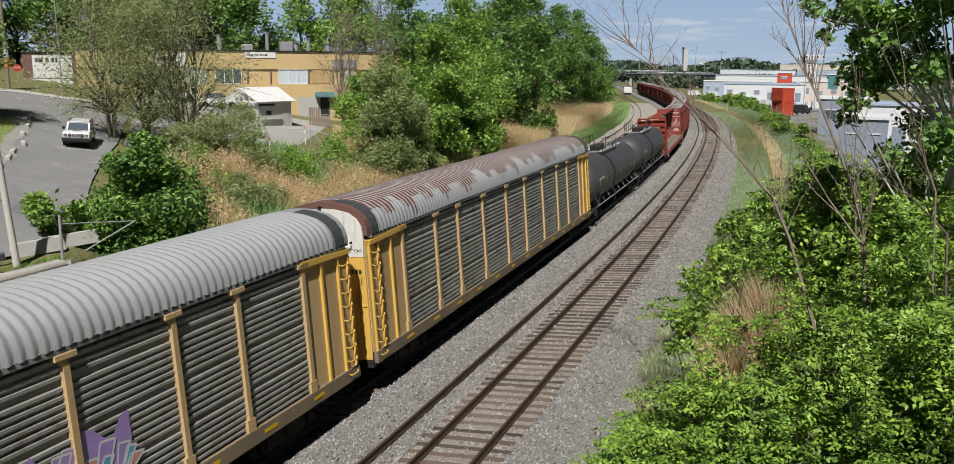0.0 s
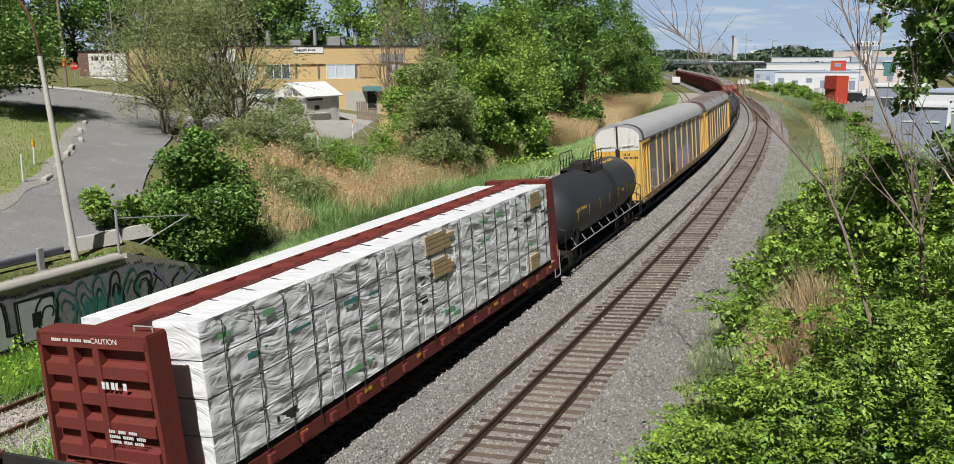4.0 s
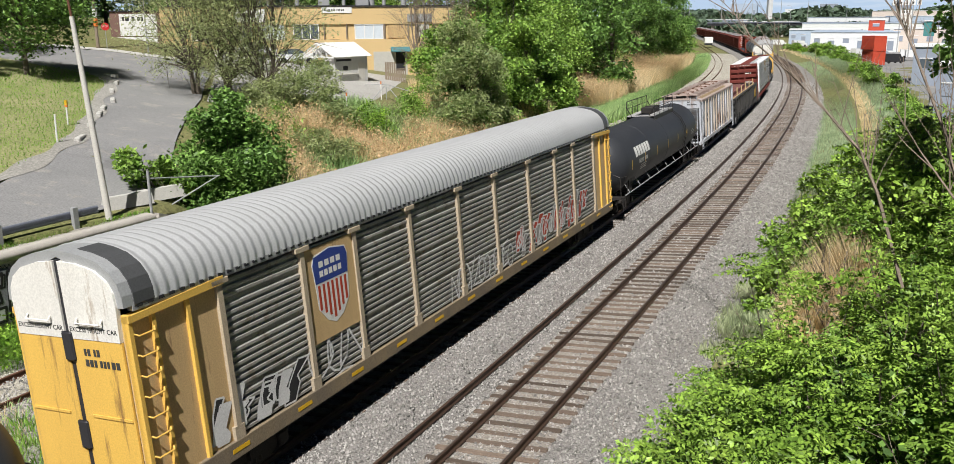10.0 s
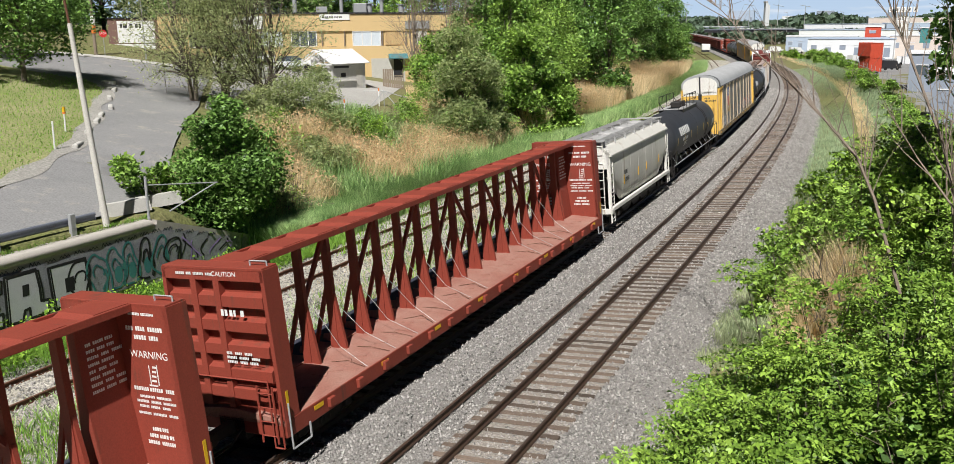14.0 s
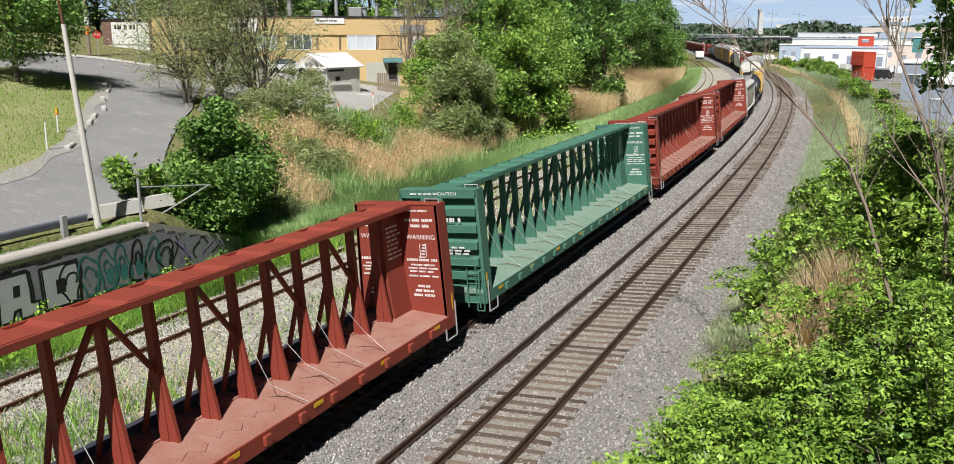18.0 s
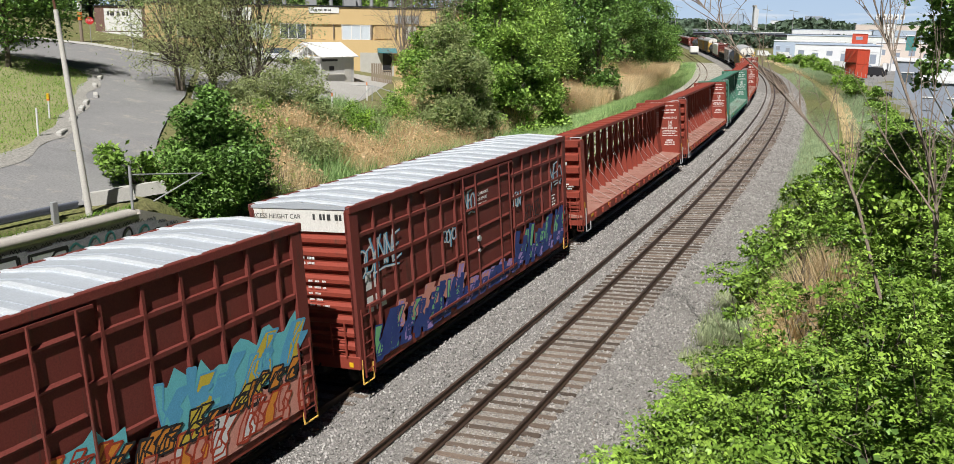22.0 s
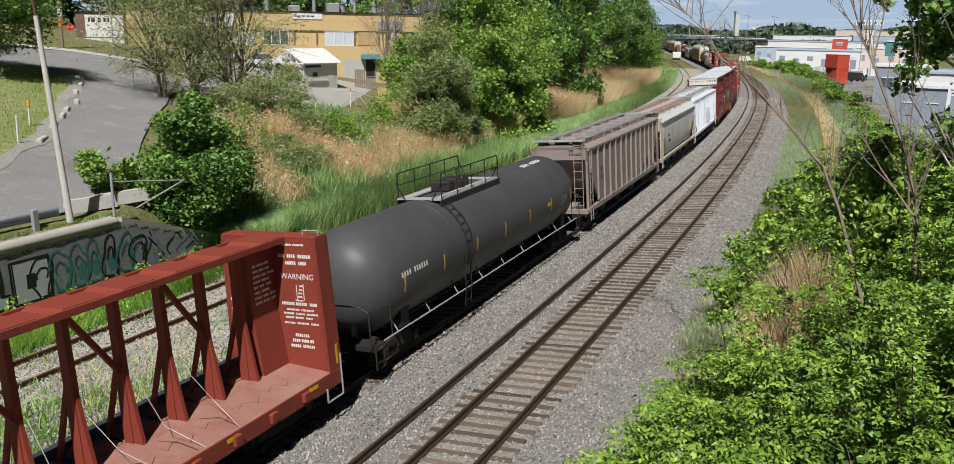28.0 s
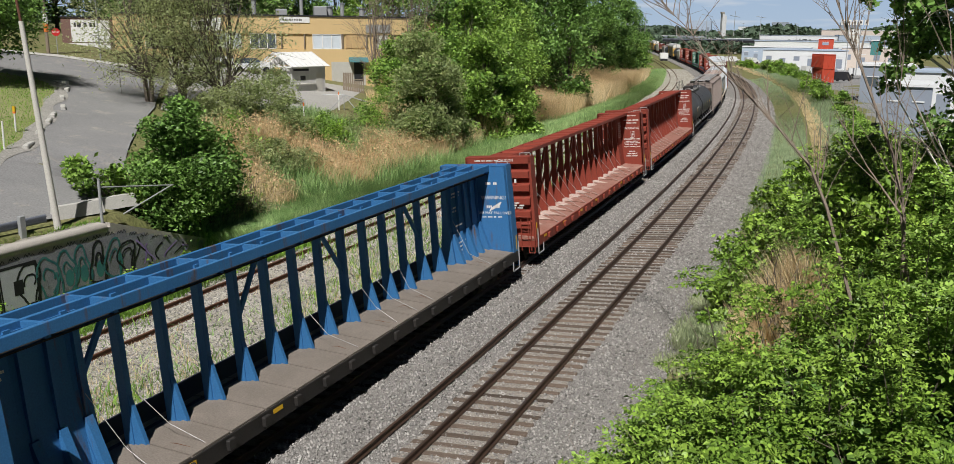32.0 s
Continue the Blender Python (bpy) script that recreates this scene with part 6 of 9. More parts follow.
        g = Geo().bars([(1.56, yo - sy * .1, 1.5), (1.56, yo - sy * .1, .45), (1.56, yo - sy * .75, .45), (1.56, yo - sy * .75, .8)], .025)
        part("stirrup", g, "galv", car)
        part("corner_reflector", Geo().box(1.501, 1.51, *sorted((yo - sy * .12, yo - sy * .2)), 1.0, 1.75), "reflector", car)
        part("roof_grab", Geo().bars([(.9, yo - sy * .25, top + .04), (.9, yo - sy * .25, top + .14), (1.35, yo - sy * .25, top + .14), (1.35, yo - sy * .25, top + .04)], .02), "galv", car)
        # writing on the centre panel's side, on the blue car with stiffeners
        ya, yb = sorted((yo - sy * .55, yo - sy * (1.4 if not open_top else 3.1)))
        g, r2 = Geo(), random.Random(77)
        for zz in (np.arange(2.95, 3.95, .13) if not open_top else (3.72, 3.6, 3.2, 3.08, 2.6, 1.95, 1.8, 1.65, 1.5)):
            a = ya + .12
            while a < ya + .72:
                word = r2.uniform(.12, .3)
                letter_bars(g, "side", .112 if zz > 2.7 else .3, a, float(zz), word, .06, r2)
                a += word + .05
        part("panel_marking", g, "letter", car)
        if open_top:
            for q in np.linspace(ya + .1, yb - .1, 5):
                part("stiffener", Geo().box(.10, .20, q - .03, q + .03, 1.3, top - .45), paint, car)
                part("foot_gusset", Geo().prism([(.18, 1.25), (.62, 1.22), (.24, 2.35), (.18, 2.35)], q - .09, q + .09), paint, car)
        # writing on the inner faces
        for xc in ((-.8, .8) if sy > 0 else ()):
            yi = yo - .5 - .001
            g = Geo()
            if not open_top:
                lettering("writing", "WARNING", .2, "letter", bk, pose(xc, yi - .003, 3.5) @ BACK)
                r2 = random.Random(425)
                for zz, ww, hh in ((4.27, .75, .05), (3.97, 1.0, .085), (3.80, .62, .085), (2.78, 1.05, .075), (2.64, .8, .05), (2.54, 1.0, .05), (2.44, .9, .05), (2.30, 1.0, .05), (1.98, .42, .075), (1.84, .62, .075), (1.70, .75, .075)):
                    a = xc - ww / 2
                    while a < xc + ww / 2 - .06:
                        word = min(r2.uniform(.2, .4), xc + ww / 2 - a)
                        letter_bars(g, "end", yi, a, zz, word, hh, r2)
                        a += word + .05
                for k in range(4):
                    g.box(xc - .02 + .02 * k, xc + .10 + .01 * k, yi - .004, yi, 2.98 + .09 * k, 3.02 + .09 * k)
                g.box(xc - .10, xc + .12, yi - .004, yi, 2.89, 2.92).box(xc + .14, xc + .165, yi - .004, yi, 2.92, 3.32).box(xc - .06, xc - .04, yi - .004, yi, 2.92, 3.3)
            else:
                g = bar_rows(g, "end", yi, xc - .3, 3.75, (2, 0, 0, 0, 0, 2), 6, h=.1, gap=.18, w=.24)
                lettering("writing", "CAR MAY FALL OVER", .15, "letter", bk, pose(xc, yi - .003, 2.66) @ BACK)
                g = bar_rows(g, "end", yi, xc - .5, 2.48, (4,), 9, h=.06, gap=.15, w=.2)
                lettering("writing", "WARNING!", .2, "letter", bk, pose(xc, yi - .003, 3.25) @ BACK)
                for k in range(5):
                    g.add([(xc - .2 + .09 * k + d, yi - .004, 2.74 + .05 * k + e) for d, e in ((0, 0), (.06, -.02), (.16, .14), (.10, .16))], [(0, 1, 2, 3)])
            part("marking", g, "letter", bk)
        if sy < 0:
            if caution:
                lettering("writing", "CAUTION", .15, "letter", bk, pose(.35, yo - .002, top - .12) @ BACK)
            g = bar_rows(Geo(), "end", yo - .012, .15, 3.42, (3, 0, 0), 3, h=.14, w=.25)
            g = bar_rows(g, "end", yo - .012, .15, 2.55, (3, 3, 3), 4, h=.06, gap=.1, w=.25)
            g = bar_rows(g, "end", yo - .012, -1.0, top - .15, (4,), 5, h=.06, w=.25)
            part("marking", g, "letter", bk)
    # slack tie cables from the chord to the sill
    for k, y in enumerate(ys[:-1]):
        if r.random() < (.3 if open_top else .7):
            g = Geo().bars([(.12, y + .1, 2.6 + r.uniform(-.3, .3)), (.7, y + .3 + r.uniform(-.2, .2), 1.6), (1.5, y + .5 + r.uniform(-.2, .2), 1.1)], .008, 4)
            part("tie_cable", g, "grating", car, "slack steel tie-down cable" if k == 0 else "")
            g = Geo().bars([(.5, y + .2, 1.24), (.9, y + .45 + r.uniform(-.3, .3), 1.24), (1.45, y + .3, 1.16)], .009, 4)
            part("tie_cable", g, "rust", car)
    if loaded:
        k = 0
        r = random.Random(21)
        for sx in (-1, 1):
            for j in range(4):
                z0, z1 = 1.3 + j * .785, 1.3 + (j + 1) * .785 - .03
                y = -half + 1.15
                while y < half - 1.3:
                    ln = min(r.choice((4.8, 4.2, 3.6)), half - 1.15 - y)
                    if ln > .8:
                        p = part("lumber_pack", wrapped_pack(ln - .04, z1 - z0, r.random() * 50), "wrap", car, "lumber pack in crumpled white plastic wrap" if k == 0 else "", at=pose(sx * .9, y + ln / 2, (z0 + z1) / 2))
                        g = Geo()
                        for q in range(2):
                            a = r.uniform(-ln * .4, ln * .2)
                            zz = r.uniform(-.2, .15)
                            g.box(.665 * sx, .668 * sx, a, a + r.uniform(.3, .9), zz, zz + r.uniform(.06, .14))
                        if r.random() < .22 and sx > 0 and ln > 2:
                            a = r.uniform(-ln * .45, ln * .1)
                            for q in range(4):
                                part("exposed_board", Geo().box(.60, .70, a, a + ln * r.uniform(.25, .4), -.3 + q * .14, -.18 + q * .14), "wood", p)
                        if r.random() < .6 and sx > 0:
                            part("print_marking", g, r.choice(("g_green", "dark_letter", "g_teal")), p)
                        k += 1
                    y += ln
        g = Geo()
        for kk in range(20):
            y = -half + 1.7 + kk * (2 * half - 3.4) / 19
            g.bars([(1.58, y, 1.1), (1.59, y + .1, 4.3), (.5, y, top)], .012, 4)
        part("strap", g, "black", car)
    running_gear(car, half - 1.9)
    coupler(car, half, .95)
    return car


def wrapped_pack(ln, h, seed, w=1.3):
    """A box with crumpled faces."""
    vs, fs = [], []
    ny, nz = max(4, int(ln / .07)), 11

    def grid(org, du, dv, nu, nv, nrm):
        k = len(vs)
        for i in range(nu + 1):
            for j in range(nv + 1):
                p = Vector(org) + Vector(du) * (i / nu) + Vector(dv) * (j / nv)
                edge = min(i, nu - i, j, nv - j)
                am = 0.0 if edge == 0 else .07
                q = abs(noise.noise((p.x + seed, p.y * .9 + p.z * 1.8, p.z * .8 - p.y * .3))) + .5 * abs(noise.noise((p.y * 1.1 + p.z * 3.4 + seed, p.z * .9 - p.y * .5, p.x * 2))) + .3 * abs(noise.noise((p.y * 3.4 - p.z * 5 + seed, p.z * 1.5 + p.y, p.x * 2)))
                vs.append(tuple(p + Vector(nrm) * ((.45 - q) * am * 1.15)))
        for i in range(nu):
            for j in range(nv):
                a = k + i * (nv + 1) + j
                fs.append((a, a + nv + 1, a + nv + 2, a + 1))
    x, y, z = w / 2, ln / 2, h / 2
    grid((x, -y, -z), (0, ln, 0), (0, 0, h), ny, nz, (1, 0, 0))
    grid((-x, y, -z), (0, -ln, 0), (0, 0, h), ny, 2, (-1, 0, 0))
    grid((-x, -y, z), (w, 0, 0), (0, ln, 0), 4, ny, (0, 0, 1))
    grid((-x, -y, -z), (w, 0, 0), (0, 0, h), 5, nz, (0, -1, 0))
    grid((x, y, -z), (-w, 0, 0), (0, 0, h), 5, nz, (0, 1, 0))
    return raw_mesh("lumber_pack", vs, fs, "wrap")


def make_boxcar(name, label, half=8.0, seed=1, pieces=()):
    car = thing(name, label, "boxcar", "freight cars")
    hw, low, top = 1.52, .98, 4.92
    for sx in (-1, 1):
        part("side_sheet", Geo().box(sx * (hw - .12), sx * (hw - .07), -half, half, low, top - .05), "red_dark", car)
        g = Geo().box(sx * (hw - .1), sx * (hw + .03), -half, half, top - .16, top + .03, c=.02)
        part("eave_rail", g, "red_dark", car)
        part("side_sill", Geo().prism([(-half + .4, .55), (half - .4, .55), (half, low + .15), (-half, low + .15)], sx * (hw - .1), sx * (hw - .02), "x"), "red", car)
        for y in (-half + .2, half - .2):
            part("corner_post", Geo().box(sx * (hw - .15), sx * (hw + .01), y - .2, y + .2, .75, top - .1, c=.02), "red_dark", car)
        post = Geo().prism([(sx * (hw - .1), -.06), (sx * hw, -.035), (sx * hw, .035), (sx * (hw - .1), .06)], low, top - .15, "z").mesh("side_post", "red_dark")
        door0, door1 = -1.75, 2.0
        ys = [y for y in np.arange(-half + 1.15, half - .5, .93) if not door0 - .1 < y < door1 + .1]
        for y in ys:
            part("side_post", post, "red_dark", car, at=pose(0, float(y), 0))
        for zz in (2.25, 3.35, 4.15):
            for a, b in ((-half + .4, door0), (door1, half - .4)):
                part("belt_rail", Geo().prism([(sx * (hw - .1), zz - .07), (sx * (hw - .005), zz - .045), (sx * (hw - .005), zz + .045), (sx * (hw - .1), zz + .07)], a, b), "red_dark", car)
        d = part("door", Geo().box(sx * (hw - .08), sx * (hw - .02), door0, door1, low, top - .25), "red_dark", car, "sliding plug door with pipe rods")
        for zz in (1.5, 2.2, 2.9, 3.6, 4.3):
            part("door_rib", Geo().prism([(sx * (hw - .03), zz - .07), (sx * (hw + .03), zz), (sx * (hw - .03), zz + .07)], door0 + .1, door1 - .1), "red_dark", d)
        for y in (door0 + .05, door0 + .95, door1 - .95, door1 - .05):
            part("door_rod", Geo().tube((sx * (hw + .045), y, low - .05), (sx * (hw + .045), y, top - .2), .03, n=6), "red_dark", d)
        part("door_track", Geo().box(sx * (hw - .04), sx * (hw + .05), door0 - 2.6, door1 + .3, top - .26, top - .2), "red_dark", car)
        part("door_track", Geo().box(sx * (hw - .04), sx * (hw + .06), door0 - 2.6, door1 + .3, low - .02, low + .05), "red_dark", car)
        if sx > 0:
            part("lock", Geo().tube((hw + .05, door0 + .95, 2.6), (hw + .12, door0 + .95, 2.6), .1, n=8).tube((hw + .05, door0 + .95, 2.2), (hw + .1, door0 + .95, 2.2), .06, n=8), "galv", d)
    # roof panels
    g = Geo().prism([(-hw, top - .05), (-hw, top + .01), (0, top + .12), (hw, top + .01), (hw, top - .05)], -half, half)
    part("roof", g, "roof_box", car, "pale galvanised roof with raised seams")
    for k in range(17):
        y = -half + .25 + k * (2 * half - .5) / 16
        g = Geo().prism([(-hw, top + .01), (0, top + .12), (hw, top + .01), (hw, top + .04), (0, top + .16), (-hw, top + .04)], y - .08, y + .08)
        part("roof_seam", g, "roof_seam", car, "worn white roof seam" if k == 0 else "")
        if k < 16:
            y2 = y + (2 * half - .5) / 32
            part("roof_rib", Geo().prism([(-hw + .1, top + .015), (0, top + .12), (hw - .1, top + .015), (hw - .1, top + .03), (0, top + .14), (-hw + .1, top + .03)], y2 - .12, y2 + .12), "roof_box", car)
    # corrugated ends with white tops
    for sy in (-1, 1):
        ye = sy * (half - .08)
        part("end_sheet", Geo().box(-hw + .03, hw - .03, *sorted((ye - sy * .06, ye)), low, top - .05), "red", car, "corrugated end")
        for k in range(9):
            zz = 1.2 + k * .345
            part("end_rib", Geo().prism([(ye, zz), (ye + sy * .10, zz + .07), (ye + sy * .10, zz + .17), (ye, zz + .24)], -hw + .12, hw - .12, "x"), "red", car)
        part("white_end_top", Geo().prism([(-hw, 4.30), (hw, 4.30), (hw, top + .01), (0, top + .12), (-hw, top + .01)], *sorted((ye, ye + sy * .06))), "cream", car, "white painted band across the top")
        part("end_sill", Geo().box(-hw, hw, *sorted((ye, ye + sy * .12)), .75, 1.1, c=.02), "red", car)
        if sy < 0:
            lettering("writing", "EXCESS HEIGHT CAR", .17, "dark_letter", car, pose(-.72, ye - .064, 4.66) @ BACK)
            part("number_marking", bar_rows(Geo(), "end", ye - .061, .45, 4.6, (4,), 4, h=.15, w=.2), "dark_letter", car)
            g = bar_rows(Geo(), "end", ye - .103, -.45, 3.72, (2, 3, 3), 3, h=.06, gap=.13, w=.22)
            g = bar_rows(g, "end", ye - .103, .15, 3.0, (3, 3, 2, 2, 3), 7, h=.05, gap=.16, w=.2)
            part("marking", g, "letter", car)
        for sx in (-1, 1):
            ladder(sx * (hw + .04), sy * (half - .35), .5, 2.3, rungs=5, mat="red_dark", car=car)
        ladder(.95, ye + sy * .15, 1.1, 2.0, "x", rungs=3, mat="red", car=car)
        part("reflector", Geo().box(1.2, 1.32, *sorted((ye + sy * .125, ye + sy * .13)), .82, .95), "reflector", car)
        part("stirrup", Geo().bars([(hw, sy * (half - .05), 1.0), (hw, sy * (half - .05), .35), (hw, sy * (half - .55), .35), (hw, sy * (half - .55), .8)], .022), "yellow", car)
    part("number_marking", bar_rows(Geo(), "side", hw - .068, -half + .62, 2.65, (2, 3), seed, h=.42, gap=.6, w=.34), "letter", car)
    for k, text in enumerate(("CLOSE AND LOCK", "DOOR BEFORE", "MOVING CAR")):
        lettering("writing", text, .135, "letter", car, pose(hw - .016, -.3, 3.98 - .17 * k) @ SIDE)
    part("side_marking", bar_rows(Geo(), "side", hw - .068, half - 1.6, 2.7, (2, 2, 2, 2), seed + 2, h=.06, gap=.12, w=.2), "letter", car)
    for p in pieces:
        graffiti(car, hw + .012, *p)
    part("underframe", Geo().box(-1.35, 1.35, -half + .2, half - .2, .85, 1.0).box(-.35, .35, -half, half, .55, .9), "under", car)
    running_gear(car, half - 1.9)
    coupler(car, half, .75)
    return car


def make_gondola(name, label, half=10.2):
    car = thing(name, label, "gondola car", "freight cars")
    hw, low, top = 1.46, .95, 2.48
    part("floor", Geo().box(-hw, hw, -half, half, low, low + .1), "under", car)
    for sx in (-1, 1):
        part("side_sheet", Geo().box(sx * (hw - .12), sx * (hw - .06), -half, half, low - .1, top), "gond", car)
        part("top_rail", Geo().box(sx * (hw - .16), sx * (hw + .04), -half, half, top - .1, top + .04, c=.02), "gond" if sx > 0 else "rust", car)
        part("side_sill", Geo().box(sx * (hw - .1), sx * hw, -half, half, low - .22, low, c=.01), "gond", car)
        post = Geo().prism([(-.12, low - .3), (.12, low - .3), (.09, top - .1), (-.09, top - .1)], sx * (hw - .07), sx * (hw + .07), "x").mesh("side_post", "gond")
        for k in range(15):
            part("side_post", post, "gond", car, at=pose(0, -half + .75 + k * (2 * half - 1.5) / 14, 0))
    for sy in (-1, 1):
        ye = sy * half
        part("end_sheet", Geo().box(-hw, hw, *sorted((ye, ye - sy * .08)), low, top), "gond", car)
        for zz in (1.15, 1.6, 2.05):
            part("end_rib", Geo().box(-hw, hw, *sorted((ye, ye + sy * .12)), zz, zz + .2, c=.03), "gond", car)
        ladder(hw + .05, sy * (half - .3), .45, top, rungs=6, mat="gond", car=car)
        part("stirrup", Geo().bars([(hw, ye, .9), (hw, ye, .4), (hw, ye - sy * .5, .4), (hw, ye - sy * .5, .9)], .022), "galv", car)
    # load of long red-brown beams
    r = random.Random(2)
    for k in range(6):
        x = -1.1 + k * .38
        z = top - .35 + (.33 if k < 4 else 0.05)
        part("steel_beam", Geo().box(x, x + .34, -half + .5 + r.uniform(0, .3), half - .5 - r.uniform(0, .3), z - .5, z, c=.02).box(x + .03, x + .31, -half + .6, half - .6, z, z + .02), "beam", car, "long red-brown steel beam" if k == 0 else "")
    for sx in (-1, 1):
        for k in range(5):
            y = -half + 2.4 + k * 3.6 + (.4 if sx > 0 else 0)
            part("stake", Geo().box(sx * 1.28, sx * 1.36, y - .05, y + .05, low + .2, top + .75 + r.uniform(-.1, .2), m=pose(0, 0, 0, r.uniform(-1, 1) * .4, 0, 0)), "wood", car, "raw wooden stake")
    part("timber", Geo().box(1.1, 1.3, -half + .3, half - .3, top - .12, top - .02), "wood", car)
    g = bar_rows(Geo(), "side", hw - .05, -half + .95, 2.0, (2,), 4, h=.28, w=.3)
    g = bar_rows(g, "side", hw - .05, -half + .9, 1.5, (2,), 5, h=.28, w=.3)
    for k in range(5):
        y = .6 + k * .95
        g.box(hw - .056, hw - .05, y, y + .3, 1.72, 2.1)
    part("number_marking", g, "letter", car)
    g = Geo()
    for k in range(7):
        y = -2.0 + k * .9
        if k % 2 == 0:
            g.box(hw - .056, hw - .05, y, y + .3, 1.3, 1.42)
    part("logo_bars", g, "g_yellow", car)
    graffiti(car, hw + .075, half - 4.0, half - 2.0, 1.25, 2.35, ("g_yellow", "g_orange", "g_red"), 8, "g_yellow")
    part("underframe", Geo().box(-.35, .35, -half, half, .5, .95), "under", car)
    running_gear(car, half - 1.9)
    coupler(car, half, .65)
    return car


M["shield_blue"] = material("shield_blue", (0.03, 0.06, 0.28), 0.5)

# rear end of each car along the line at the time 16 s, and the car; it runs away from the camera
CONSIST = []


def put(car, near, far):
    CONSIST.append((car, (near + far) / 2))
    return car


put(make_autorack("autorack", "tall autorack with grey louvered sides and a roof rusted brown", rusty=True), 238.05, 265.55)
c = put(make_autorack("autorack", "tall autorack with grey louvered sides and a ribbed silver roof"), 209.4, 236.9)
graffiti(c, 1.415, -1.8, 5.4, 1.25, 2.9, ("g_violet", "g_blue", "g_pink", "g_violet"), 31, "g_white", .5, "g_violet")
scrawl(c, 1.415, -11.4, -8.6, 1.3, 2.5, "g_silver", 33, .05)
scrawl(c, 1.415, -5.6, -2.4, 1.3, 2.2, "g_black", 34, .035)
put(make_tank("tank_car", "black tank car with yellow lettering bars and a railed hatch", 7.25, hatch=0.4, pl=1.15, plate="black", ink="reflector"), 194.3, 208.4)
put(make_centerbeam("centerbeam_flatcar", "dull red centerbeam flatcar loaded with white-wrapped lumber", "red_dark", "deck_red", loaded=True), 169.95, 192.5)
put(make_gondola("gondola_car", "black gondola car loaded with red-brown steel beams"), 148.4, 168.8)
c = put(make_hopper("hopper_car", "weathered grey ribbed hopper with a pink rusted roof", 7.9, "hop_grey", "hop_roof", "hop_grey", ribs=13, load_dirt=True, walk="hop_roof"), 131.0, 146.8)
scrawl(c, 1.425, -2.6, -.9, 1.15, 1.75, "g_black", 5)
scrawl(c, 1.425, -7.4, -6.9, 2.2, 3.3, "g_black", 6)
scrawl(c, 1.425, -1.0, 1.4, 1.5, 2.2, "rust", 7, .04)
scrawl(c, 1.425, 2.0, 3.2, 1.3, 1.9, "g_black", 8)
put(make_tank("tank_car", "long black tank car with bold white letter blocks", 9.6, mark=-5.6, hatch=2.5, radius=1.55), 110.2, 129.4)
c = put(make_autorack("autorack", "tall autorack with a shield emblem and red graffiti", side="panel", logo=True), 80.7, 108.2)
graffiti(c, 1.415, 2.6, 10.2, 1.25, 2.6, ("g_red", "g_red", "panel", "g_red"), 41, "g_white", .6)
scrawl(c, 1.415, -2.0, 2.4, 1.25, 2.1, "g_white", 42, .03)
scrawl(c, 1.415, -8.9, -6.9, 1.3, 2.5, "g_white", 43, .03)
graffiti(c, 1.415, -12.2, -9.6, 1.25, 2.4, ("g_black", "g_white"), 44, "g_white")
put(make_tank("tank_car", "black tank car with bold white letter blocks", 8.35, mark=-4.2, hatch=1.2, panel=True), 62.5, 79.2)
put(make_round_hopper("hopper_car", "cream hopper car with smooth bulging sides and round hatches", 5.85, "hop_cream", "grating", "cream"), 49.45, 61.1)
red_a = put(make_centerbeam("centerbeam_flatcar", "bright red empty centerbeam flatcar with tapered bulkheads", "red", "deck_red"), 24.95, 47.4)
M["sand"] = material("pale_spilled_sand", (0.56, 0.46, 0.41), 0.95, other=(0.40, 0.22, 0.18), scale=2.2, amount=0.8, grain=0.3)


def sand_spill(car, seed, half=11.0):
    """Pale sand drifted against the foot of each post."""
    r = random.Random(seed)
    for k in range(16):
        y0 = -half + 1.6 + k * (2 * half - 3.2) / 16
        d = (2 * half - 3.2) / 16
        tip = r.uniform(.55, 1.15)
        low = r.uniform(.25, .6)
        pts = [(.14, y0 - .05), (.45, y0 - .1), (low, y0 + d * .25), (tip, y0 + d * .5), (low + .1, y0 + d * .8), (.4, y0 + d * 1.02), (.14, y0 + d)]
        n = len(pts)
        z = lambda x: 1.262 - max(0, x - .25) * .101
        g = Geo().add([(x, y, z(x) + .016) for x, y in pts] + [(.3, y0 + d * .5, z(.3) + .10)], [(m, (m + 1) % n, n) for m in range(n)])
        part("sand_drift", g, "sand", car, "pale sand spilled along the deck" if k == 0 else "")


for near in (0.3, -49.1, -73.75, -206.95, -231.2):
    CONSIST.append((copy_thing(red_a, Matrix()), near + 11.22))
    if near < -220:
        sand_spill(CONSIST[-1][0], int(-near))
put(make_centerbeam("centerbeam_flatcar", "green empty centerbeam flatcar with worn deck", "green", "deck_green"), -24.4, -1.95)
put(make_centerbeam("centerbeam_flatcar", "blue empty centerbeam flatcar with an open ladder-like top", "blue", "deck_grey", open_top=True), -255.85, -233.4)
